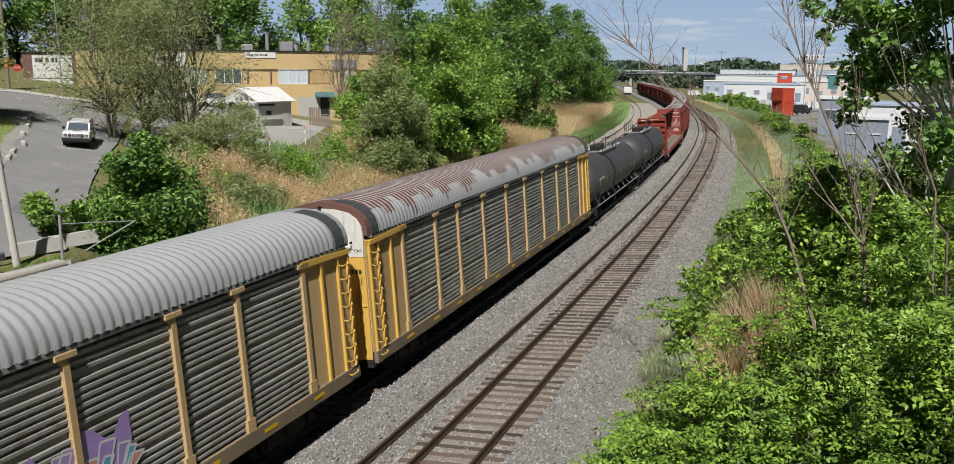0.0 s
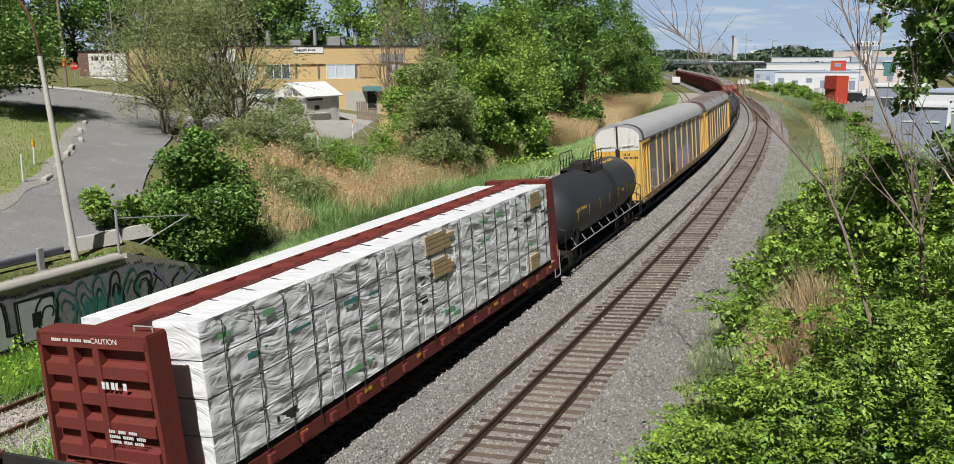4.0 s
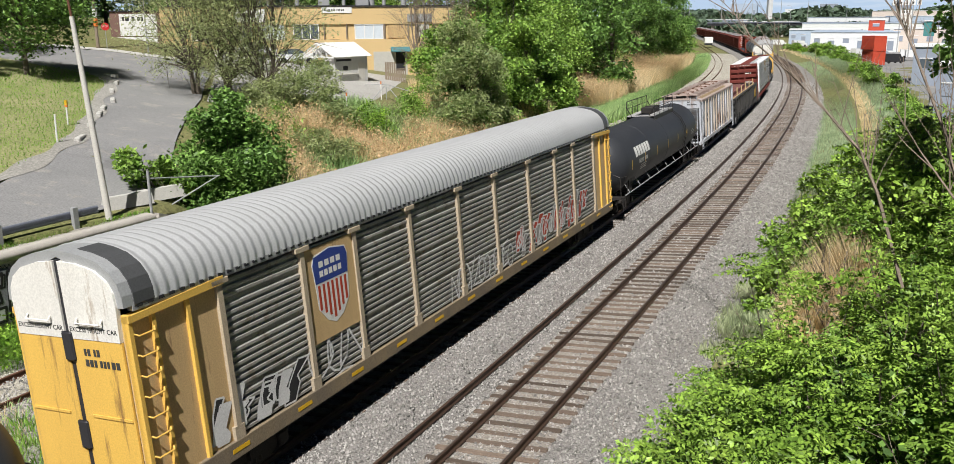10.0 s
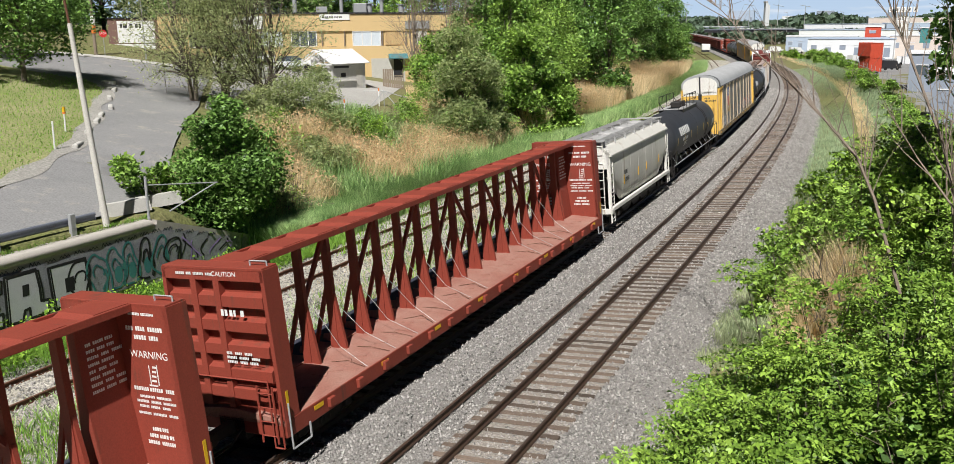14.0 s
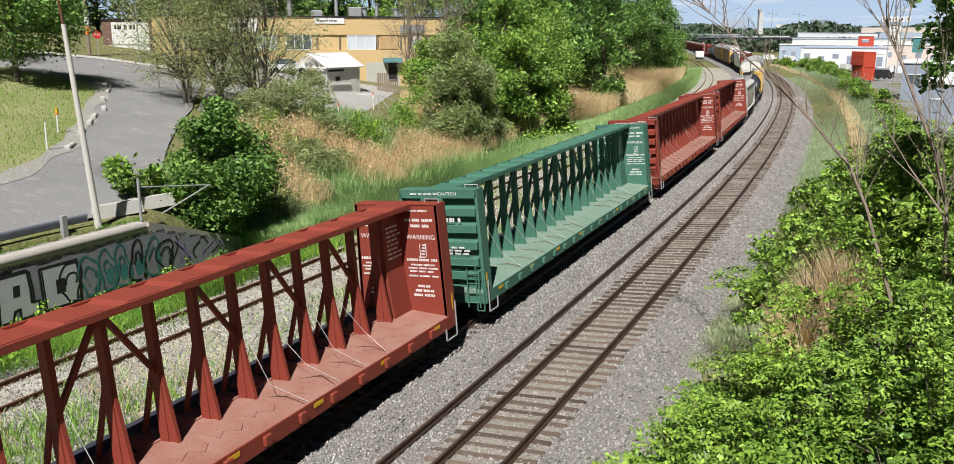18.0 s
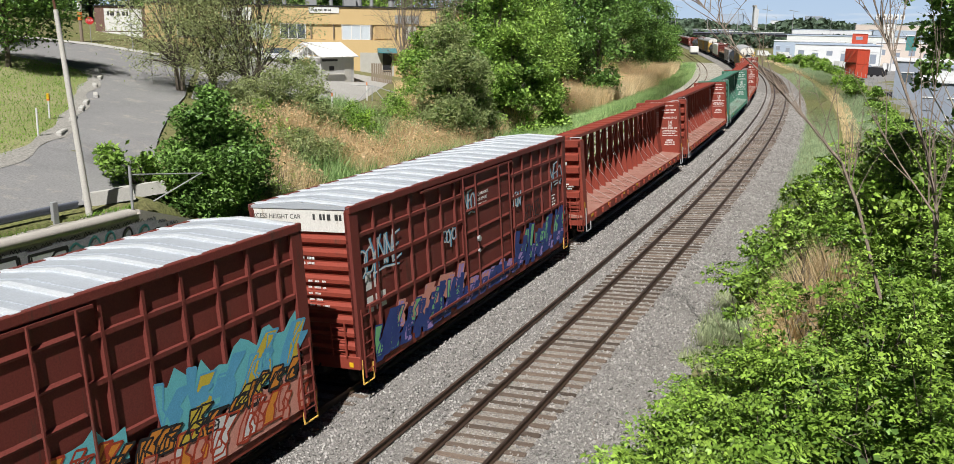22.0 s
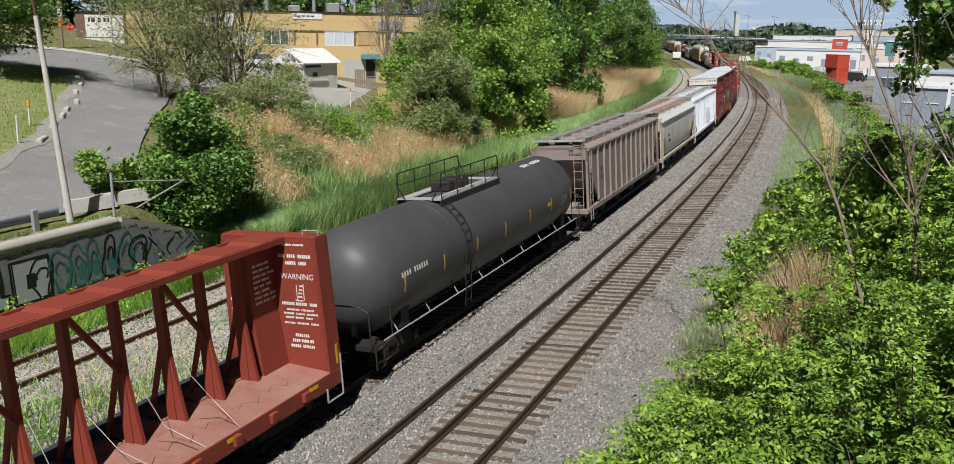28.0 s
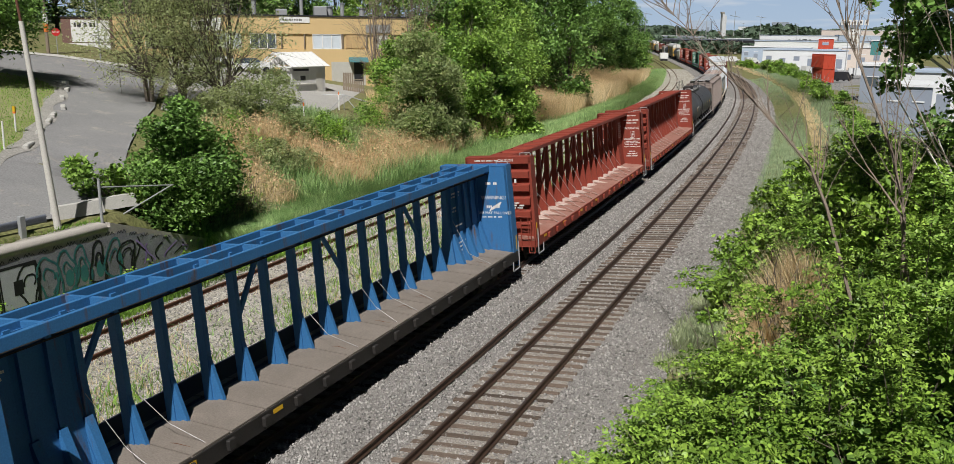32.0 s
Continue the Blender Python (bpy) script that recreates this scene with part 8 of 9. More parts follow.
    make_tree("dead_bush", "brown half-dead bush behind the leafy one", "bush", -10.6, 42.6, 4.2, 4.0, "reed_dry", 61, n=1200, size=.12, low=.1, clumps=30, stems=5, trunk=.05, bark="bark_pale", twigs=7, group="shrubs")
    for k, (x, y) in enumerate(((-52, 101), (-47, 104), (-42, 106), (-37, 107), (-32, 109), (-27, 110))):
        make_tree("wood_tree", "tall dark green tree behind the building", "tree", x, y, 18, 11, "leaf_dark", 160 + k, n=6000, size=.5, low=.08, clumps=30, trunk=.25, inner=900)
    # behind the building
    r = random.Random(4)
    for k in range(22):
        x = -78 + k * 4.4 + r.uniform(-1, 1)
        y = 112 + r.uniform(-4, 10) - (18 if x < -46 else 0) - (8 if x < -60 else 0)
        make_tree("wood_tree", "tall dark green tree behind the building", "tree", x, y, r.uniform(13, 18), r.uniform(9, 12), r.choice(("leaf_dark", "leaf_mid")), 120 + k, n=6500, size=.5, low=.08, clumps=30, trunk=.25)


build_trees()


def sl(s, u):
    x, y, _ = line(s, u)
    return x, y


def build_right_bank():
    """Leafy thicket on the near bank: shrubs, vines, bare stems, and a tall tree."""
    rs = np.random.RandomState(77)
    r = random.Random(78)
    k = 0
    edge = lambda s: np.interp(s, [-12, -6, -2, 2, 8, 14, 22, 34], [4.0, 3.3, 3.4, 3.9, 4.6, 4.8, 6.0, 7.4])
    s = -11.0
    while s < 34:
        d = 1.35 if s < 8 else 1.9
        u = edge(s) + .7
        while u < (14.5 if s < 10 else 12):
            ss, uu = s + r.uniform(-.5, .5), u + r.uniform(-.4, .4)
            inner = float(step(0, 2.6, u - edge(s)))
            top = (1.5 + inner * (2.0 + .12 * (ss + 6)) if s < 4 else 1.9 + inner * 2.9 if s < 14 else 1.6 + inner * 1.9)
            if 4.2 < ss < 11.0 and 5.2 < uu < 8.0:
                top = 0.2 if uu < 7.5 else top * .6
            if 1.4 < ss < 4.2 and 5.4 < uu < 7.9:
                top = min(top, 1.0)
            x, y = sl(ss, uu)
            z = float(ground_z(x, y))
            if top > .5 and r.random() > .14:
                top *= r.uniform(.78, 1.16)
                rad = r.uniform(.75, 1.15) if inner < .5 else r.uniform(1.0, 1.5)
                # bushes further up take the copy coloured as if more sunlit
                mt = ("leaf_sun" if ss > 3.2 else "leaf_bank") if r.random() < .85 else "leaf_mid"
                hh = max(.9, top)
                blobs = []
                for _ in range(8):
                    q = rs.rand()
                    a = rs.uniform(0, 6.28)
                    rr = rad * math.sqrt(rs.rand()) * (.75 + .4 * q)
                    blobs.append((rr * math.cos(a), rr * math.sin(a), hh * (.25 + .75 * q) * rs.uniform(.75, 1.15), rs.uniform(.26, .5)))
                t = thing("thicket_bush", "bright green leafy bush in the bankside thicket", "bush", "thicket bushes", pose(x, y, z))
                g = Geo()
                for b in blobs:
                    m = Vector((b[0] * .4, b[1] * .4, b[2] * .5))
                    g.tube((rs.uniform(-.1, .1), rs.uniform(-.1, .1), -.1), m, .02, .014, 4, cap=False).tube(m, b[:3], .014, .006, 4, cap=False)
                part("stem", g, "bark", t)
                n = int((950 if s < 10 else 480) * (rad / 1.1) ** 2)
                part("foliage", sprays("foliage", blob_points(rs, blobs, int(n / 3.3), .6, .8), (.098 if s < 8 else .14), mt, 700 + k), mt, t)
                if s > 6:
                    k += 1
                    u += d
                    continue
                # core of darker leaves: shade between the sprays put into their colour
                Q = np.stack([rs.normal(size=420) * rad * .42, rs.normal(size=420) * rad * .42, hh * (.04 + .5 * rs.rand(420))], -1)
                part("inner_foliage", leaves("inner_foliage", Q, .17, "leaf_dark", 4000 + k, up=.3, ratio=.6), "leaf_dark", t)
                k += 1
            u += d
        s += d
    # taller shrubs behind the gap, next to the ballast
    for k, (ss, uu, h, w) in enumerate(((11.0, 4.7, 2.9, 2.4), (12.6, 4.8, 3.7, 2.9), (14.6, 5.0, 4.1, 3.0), (16.4, 5.6, 4.7, 3.0), (18.2, 6.4, 5.0, 3.0), (13.2, 7.4, 4.9, 3.0), (15.6, 8.6, 5.3, 3.2), (18.8, 9.0, 5.2, 3.2), (21.0, 8.0, 4.6, 3.0), (11.6, 8.4, 4.8, 2.8), (24.0, 8.8, 4.2, 3.0), (8.6, 7.9, 4.9, 2.4), (10.0, 8.6, 5.0, 3.0), (7.0, 9.5, 5.1, 3.0), (8.4, 9.2, 4.9, 3.0), (9.4, 10.8, 5.8, 3.2), (5.4, 10.4, 5.0, 3.0))):
        x, y = sl(ss, uu)
        make_tree("thicket_shrub", "tall bright green shrub in the bankside thicket", "bush", x, y, h, w, "leaf_sun", 860 + k, n=1700, size=.22, low=.12, clumps=24, stems=3, trunk=.045, group="thicket shrubs", twigs=1)
    # dead twigs in the gap
    t = thing("dead_twigs", "tangle of dark dead twigs between the bushes", "twigs", m=pose(*sl(6.9, 7.0), .7))
    for _ in range(150):
        a = Vector((rs.uniform(-.9, .9), rs.uniform(-1.3, 1.3), rs.uniform(0, 1.6)))
        b = a + Vector((rs.uniform(-.6, .6), rs.uniform(-.6, .6), rs.uniform(.3, 1.3)))
        part("twig", Geo().tube(a, b, .016, .006, 4, cap=False), "bark", t)
    # pale dead sprigs that stand out of the leaves
    for k in range(60):
        ss, uu = r.uniform(-8, 12), r.uniform(3.6, 9)
        if uu < edge(ss) + .5:
            continue
        x, y = sl(ss, uu)
        z = float(ground_z(x, y)) + r.uniform(1.2, 2.8)
        t = thing("dead_sprig", "thin pale dead sprig sticking out of the bushes", "twig", "dead sprigs", pose(x, y, z))
        g = Geo()
        p = Vector((0, 0, -1.0))
        d = Vector((r.uniform(-.6, .6), r.uniform(-.6, .6), 1)).normalized()
        for q in range(4):
            e = p + d * r.uniform(.3, .5)
            g.tube(p, e, .011 - .002 * q, .009 - .002 * q, 4, cap=False)
            w = e + Vector((r.uniform(-.4, .4), r.uniform(-.4, .4), r.uniform(0, .3)))
            g.tube(e, w, .006, .003, 3, cap=False)
            p = e
            d = (d + Vector((r.uniform(-.4, .4), r.uniform(-.4, .4), r.uniform(-.2, .2)))).normalized()
        part("stem", g, "bark_pale", t)
    # bare stems that lean out towards the tracks
    def bare(name, pts, r0, seed, n=9, mat="bark_pale", spread=1.0, label="leafless pale leaning stem with thin side twigs"):
        q = random.Random(seed)
        t = thing(name, label, "bare tree", "bare stems", pose(*pts[0]))
        o = Vector(pts[0])
        P = [Vector(p) - o for p in pts]
        g = Geo()
        m = len(P) - 1
        for i in range(m):
            g.tube(P[i], P[i + 1], r0 * (1 - i / m * .85), r0 * (1 - (i + 1) / m * .85), 6, cap=False)
        part("stem", g, mat, t)
        for _ in range(n):
            i = q.randrange(1, m)
            f = q.random()
            a = P[i] * (1 - f) + P[i + 1] * f
            d = (P[i + 1] - P[i]).normalized()
            e = (d + Vector((q.uniform(-.8, .8), q.uniform(-.8, .8), q.uniform(-.3, .9))) * spread).normalized()
            L = q.uniform(.7, 2.0)
            mid = a + e * L * .5 + Vector((0, 0, .06))
            end = a + e * L + Vector((q.uniform(-.2, .2), q.uniform(-.2, .2), q.uniform(.1, .4)))
            gg = Geo().tube(a, mid, .014, .009, 4, cap=False).tube(mid, end, .009, .004, 4, cap=False)
            for _ in range(3):
                w = mid + (end - mid) * q.random()
                gg.tube(w, w + Vector((q.uniform(-.35, .35), q.uniform(-.35, .35), q.uniform(.05, .45))), .006, .003, 3, cap=False)
            part("twig", gg, mat, t)
    for spec in STEMS:
        bare("leaning_tree", *spec)
    # tall tree at the edge with a dark crown that hangs over
    x, y = 13.6, 22.2
    z = float(ground_z(x, y)) - .2
    t = thing("poplar_tree", "tall poplar with a pale grey trunk and dark glossy leaves", "tree", m=pose(x, y, z))
    g = Geo()
    P = [Vector((0, 0, 0)), Vector((.15, -.1, 3)), Vector((.55, -.2, 6)), Vector((.7, -.3, 9)), Vector((.6, -.3, 12)), Vector((.4, -.2, 15))]
    for i in range(5):
        g.tube(P[i], P[i + 1], .2 - .03 * i, .17 - .03 * i, 9, cap=False)
    blobs = []
    for k in range(110):
        q = rs.rand()
        zz = 5.4 + 10.8 * q
        a = rs.uniform(0, 6.28)
        rr = (.9 + 1.9 * math.sin(math.pi * min(1, .25 + .7 * q))) * math.sqrt(rs.rand())
        b = (rr * math.cos(a) - .2, rr * math.sin(a) - .3, zz, rs.uniform(.35, .75))
        blobs.append(b)
        i = min(4, int(zz / 3 * .8))
        g.tube(P[i], Vector(b[:3]), .045, .01, 4, cap=False)
    limb = [Vector((.5, -.3, 7.2)), Vector((-1.0, -.5, 8.3)), Vector((-2.4, -.7, 8.9)), Vector((-4.1, -.8, 9.3))]
    for i in range(3):
        g.tube(limb[i], limb[i + 1], .07 - .02 * i, .05 - .02 * i, 6, cap=False)
    for k in range(34):
        q = rs.rand()
        c = limb[1] + (limb[3] - limb[1]) * q
        b = (c.x + rs.uniform(-.4, .4), c.y + rs.uniform(-.5, .5), c.z + rs.uniform(-.75 * (1 - .6 * q), .8), rs.uniform(.16, .38))
        blobs.append(b)
        g.tube(c, Vector(b[:3]), .016, .006, 4, cap=False)
    part("trunk", g, "pole", t)
    part("crown", leaves("crown", blob_points(rs, blobs, 26000, .15), .19, "leaf_dark", 990, up=.2, ratio=.75), "leaf_dark", t)
    # saplings in front of the yard
    for k, (ss, uu, h, w, n, mt) in enumerate(((11, 11.2, 5.4, 4.0, 2600, "leaf_mid"), (7, 12.6, 6.0, 4.0, 2600, "leaf_mid"), (16, 12.5, 5.2, 4.2, 2400, "leaf_mid"), (22, 12.2, 4.6, 4.0, 2400, "leaf_mid"), (3, 13.2, 5.6, 3.8, 2400, "leaf_mid"),
                                               (5, 15, 8.5, 5, 4200, "leaf_dark"), (9, 14.5, 8.0, 5, 4200, "leaf_dark"), (13, 15, 7.5, 5, 3800, "leaf_dark"), (18, 15.5, 6.5, 5, 3600, "leaf_mid"), (26, 14, 5.5, 5, 3400, "leaf_mid"), (33, 13.5, 5.0, 5, 3000, "leaf_mid"), (2, 11.5, 5.2, 3.6, 3000, "leaf_mid"), (9, 8.2, 4.6, 3.0, 1500, "leaf_sun"), (14.5, 7.2, 4.4, 2.6, 1500, "leaf_sun"), (20, 8.2, 3.4, 3.0, 1300, "leaf_sun"))):
        x, y = sl(ss, uu)
        make_tree("sapling", "thin leafy sapling on the near bank", "tree", x, y, h, w, mt, 300 + k, n=n, size=.15, low=.2, clumps=26, stems=2, trunk=.05, hollow=.15, twigs=2, group="saplings")
    for k, (ss, uu, h, w) in enumerate(((222, 11.5, 3.4, 6), (214, 13.0, 4.2, 6.5), (205, 14.5, 3.8, 6), (196, 13.5, 3.0, 5.5), (186, 14.5, 2.6, 5), (226, 15.5, 3.6, 6))):
        make_tree("hedge_bush", "broad green bush at the end of the yard", "bush", *sl(ss, uu), h, w, "leaf_mid", 390 + k, n=2600, size=.42, low=.05, clumps=20, stems=3, trunk=.06, group="hedge bushes")
    # bushes along the yard fence further on
    for k in range(26):
        ss = 40 + k * 9.5 + r.uniform(-3, 3)
        x, y = sl(ss, 10.6 + r.uniform(-.8, 1.6) + .004 * ss)
        make_tree("hedge_bush", "low green bush along the yard fence", "bush", x, y, r.uniform(1.4, 3.0), r.uniform(3, 5), r.choice(("leaf_mid", "leaf_bright", "leaf_mid")), 340 + k, n=1500, size=.24 + .001 * ss, low=.05, clumps=14, stems=3, trunk=.04, group="hedge bushes")


STEMS = (
    (((8.9, 18.4, 3.6), (8.4, 19.0, 5.6), (8.07, 19.33, 6.49), (7.5, 20.15, 7.35), (6.85, 20.9, 8.16), (6.2, 21.65, 8.85), (5.8, 22.26, 9.56), (5.2, 22.9, 10.25)), .042, 1, 44),
    (((9.6, 17.3, 2.5), (9.46, 17.62, 5.75), (9.35, 18.24, 7.0), (8.85, 19.05, 8.75), (8.65, 19.47, 9.45), (8.46, 19.87, 10.34), (8.3, 20.4, 11.1)), .045, 2, 40),
    (((10.0, 17.0, 1.6), (9.4, 17.65, 5.75), (8.95, 18.45, 6.65), (8.4, 19.2, 7.8)), .035, 3, 5),
    (((11.5, 21.0, 1.6), (11.0, 21.4, 7.0), (11.0, 21.5, 9.4)), .03, 4, 6),
    (((10.7, 16.6, 2.0), (10.5, 16.95, 7.0), (10.2, 17.2, 7.9), (9.9, 17.5, 9.0)), .03, 5, 7),
    (((11.9, 18.0, 2.0), (11.2, 17.5, 6.0), (10.2, 17.2, 6.8), (9.5, 17.6, 7.3)), .035, 6, 6),
)
build_right_bank()


# ---- buildings on the town side ----
def build_building():
    t = thing("yellow_building", "long two-storey yellow building with a band of windows", "building", m=pose(-8.88, 96.6, 3.0, 0, 0, 14.6))
    part("wall", Geo().prism([(0, 0), (0, 4.35), (.18, 4.35), (.18, 5.95), (0, 5.95), (0, 7.75), (14, 7.75), (14, 0)], -27, 7, "x"), "brick_yellow", t, "yellow stucco walls")
    part("base_wall", Geo().box(-5.2, -1.5, -.04, 0, 0, 3.0), "pale_concrete", t, "pale unpainted lower wall")
    part("roof", Geo().box(-27.15, 7.15, -.12, 14.1, 7.75, 7.9), "dark", t, "dark flat roof edge")
    for x0, x1, m in ((-24, -21.4, "glass"), (-20.5, -18, "glass"), (-17.2, -14.6, "blind"), (-13.6, -11, "glass"), (-7.1, -4.1, "blind"), (3.6, 6.2, "glass")):
        w = part("window", Geo().box(x0, x1, .08, .16, 4.4, 5.9), m, t, "wide window with pale blinds" if m == "blind" else "dark window")
        g = Geo()
        for k in range(4):
            xx = x0 + (x1 - x0) * k / 3
            g.box(xx - .05, xx + .05, .02, .12, 4.35, 5.95)
        g.box(x0, x1, .02, .12, 4.35, 4.43).box(x0, x1, .02, .12, 5.87, 5.95)
        part("window_frame", g, "white", w)
    for x0, x1 in ((-3.6, -1.6), (-.2, 1.0)):
        w = part("boarded_window", Geo().box(x0, x1, .05, .17, 4.45, 5.85), "tan" if x0 < -1 else "pole", t, "boarded window panel")
    for x in (-10.4, -8.0, -3.9, -1.3, -.4, 1.6, 2.8):
        part("mullion", Geo().box(x - .06, x + .06, -.02, .18, 4.35, 5.95), "pole_wood", t)
    part("shutter", Geo().box(-1.4, 1.3, -.1, 0, 6.15, 7.0), "galv", t, "rolled grey metal shutter")
    part("sign", Geo().box(-10.6, -7.4, -.08, 0, 7.1, 7.7), "white", t, "white sign board")
    part("sign_marking", bar_rows(Geo(), "end", -.08, -10.3, 7.3, (5,), 4, h=.2, w=.45), "dark_letter", t)
    d = part("door", Geo().box(-2.75, -1.7, .0, -.06, .9, 3.1), "dark", t, "dark doorway under a teal awning")
    part("awning", Geo().prism([(0, 3.5), (-.9, 3.05), (-.9, 2.98), (0, 3.0)], -3.3, -1.2, "x"), "awning", t, "teal awning")
    for x, h, r in ((-13.0, 1.6, .25), (-7.9, 2.0, .2), (-4.8, 1.0, .35), (-3.4, 1.4, .22), (-1.2, .9, .3), (-16, 1.0, .3)):
        part("roof_vent", Geo().tube((x, 4, 7.85), (x, 4, 7.85 + h), r, n=10).tube((x, 4, 7.85 + h), (x, 4, 7.95 + h), r * 1.35, n=10), "galv", t)
    part("rooftop_unit", Geo().box(-6.6, -5.2, 3, 4.6, 7.85, 8.9, c=.05), "galv", t)
    part("rooftop_unit", Geo().box(-10.6, -9.4, 5, 6, 7.85, 8.6, c=.05), "galv", t)
    # brick annex up the road, with white signs
    a = thing("brick_annex", "low brown brick building with white painted signs", "building", m=pose(-33.5, 90.5, 6.3, 0, 0, 14.6))
    part("wall", Geo().box(-6.5, 3.0, 0, 10, -1.0, 4.0), "brick_brown", a)
    part("roof", Geo().box(-6.6, 3.1, -.1, 10, 4.0, 4.12), "dark", a)
    part("sign", Geo().box(-5.6, -2.0, -.06, 0, 1.6, 3.8), "white", a, "white sign with faded letters")
    part("sign_marking", bar_rows(Geo(), "end", -.06, -5.3, 3.1, (4,), 4, h=.42, w=.6), "dark_letter", a)
    part("low_sign", Geo().box(-6.3, -2.0, -.06, 0, .9, 1.5), "white", a, "long white sign board")
    part("window", Geo().box(.6, 1.8, -.03, 0, 1.4, 3.0), "glass", a)
    b = thing("wall_sign", "white painted sign with dark lettering bars", "sign", m=pose(-26.6, 92.2, 9.2, 0, 0, 14.6))
    part("board", Geo().box(-1.2, 1.8, -.9, -.82, 0, 1.3), "white", b)
    part("sign_marking", bar_rows(Geo(), "end", -.9, -1.0, .5, (3,), 7, h=.45, w=.6), "dark_letter", b)
    # small hut under a white gable roof that runs on over an open carport
    h = thing("hut", "small grey hut and open carport under a white gable roof", "hut", m=pose(-17.3, 82.6, 3.3, 0, 0, -38))
    part("wall", Geo().box(.55, 2.1, .1, 4.3, -.4, 2.7), "hut", h)
    part("back_wall", Geo().box(-2.1, .55, 4.1, 4.25, -.4, 2.7), "hut", h)
    for x in (-2.1, -.7):
        part("carport_post", Geo().box(x - .07, x + .07, 0, .14, -.6, 2.72), "white", h)
    for sx in (-1, 1):
        y0 = 0.9 if sx < 0 else -.2
        part("roof_slope", Geo().prism([(sx * 2.45, 2.66), (0, 3.92), (0, 4.0), (sx * 2.5, 2.72)], y0, 4.6), "white", h, "white sheet-metal roof slope")
    for k in range(8):
        y = -.1 + k * .65
        part("roof_seam", Geo().prism([(2.48, 2.72), (0, 4.0), (0, 4.03), (2.5, 2.75)], y, y + .05), "hop_pale", h)
    for y in (-.2, .35, .9):
        t2 = part("truss", Geo().box(-2.45, 2.45, y - .05, y + .05, 2.62, 2.74), "white", h, "open roof truss of pale timber")
        for sx in (-1, 1):
            part("rafter", Geo().prism([(sx * 2.45, 2.68), (0, 3.92), (0, 4.03), (sx * 2.52, 2.74)], y - .05, y + .05), "white", t2)
            for a, b in ((.0, .0), (.6, .6), (.6, 1.2), (1.5, 1.3)):
                zt = 3.95 - b * .51
                part("web", Geo().bars([(sx * a, y, 2.7), (sx * b, y, zt)], .035, 4), "white", t2)
    for k in range(3):
        part("purlin", Geo().box(-2.0 + k * .75, -1.92 + k * .75, -.2, .95, 2.92 + k * .38, 2.99 + k * .38), "white", h)
    part("hatch", Geo().box(2.1, 2.13, 1.15, 1.75, 1.45, 1.85), "dark", h)
    part("ledge", Geo().box(2.1, 2.3, .4, 3.0, 1.05, 1.13), "pole", h)
    part("door", Geo().box(2.1, 2.13, 3.1, 3.9, -.1, 2.1), "pole", h)
    part("sign_board", Geo().box(2.1, 2.14, .3, 2.2, 2.3, 2.5), "dark", h, "dark strip under the eave")
    # weathered wooden enclosure by the door
    e = thing("wooden_enclosure", "weathered wooden bin enclosure by the doorway", "enclosure", m=pose(-10.6, 88.6, 3.0, 0, 0, 10))
    for k in range(9):
        part("board", Geo().box(-1.2 + k * .22, -1.02 + k * .22, 0, .04, 0, 2.2 if k < 5 else 1.4), "pole_wood", e)
    part("frame", Geo().box(-.1, .9, -.05, 0, 1.45, 1.55).box(.8, .9, -.05, 0, 0, 2.2), "pole_wood", e)
    # parked cars in the lot
    for x, y, m, lab in ((-25.6, 91.0, "car_white", "pale parked hatchback in the lot"), (-21.3, 90.5, "ind_white", "white parked van by the hut")):
        z = float(ground_z(x, y)) + .05
        c = thing("parked_car", lab, "car", "parked cars", pose(x, y, z, 0, 0, 15))
        part("body", Geo().prism([(-2.1, .3), (2.1, .3), (2.15, .75), (1.2, .9), (-2.1, .95)], -.85, .85, "y"), m, c)
        part("cabin", Geo().prism([(-1.9, .9), (1.1, .9), (.4, 1.45), (-1.5, 1.45)], -.75, .75, "y"), "glass", c)
        for sx in (-1.3, 1.3):
            for sy in (-.8, .8):
                part("wheel", Geo().tube((sx, sy - .1, .32), (sx, sy + .1, .32), .32, n=12), "tyre", c)
    # link fence with leaning rails on the bank
    f = thing("broken_fence", "sagging galvanised fence rails on the bank", "fence", m=pose(-9.9, 74.6, 2.6))
    for a, b in (((0, 0, 0), (0, 0, 1.5)), ((0, 0, 1.4), (3.4, -2.0, .6)), ((3.4, -2.0, .6), (6.8, -5.0, -.4)), ((0, 0, 1.4), (2.2, -3.2, -.6)), ((-1.8, 0, 1.4), (0, 0, 1.4)), ((0, 0, 1.4), (-1.2, -1.0, 0)), ((4.4, -3, .9), (4.4, -3, -.8))):
        part("rail", Geo().tube(a, b, .035, n=5), "galv", f)


build_building()


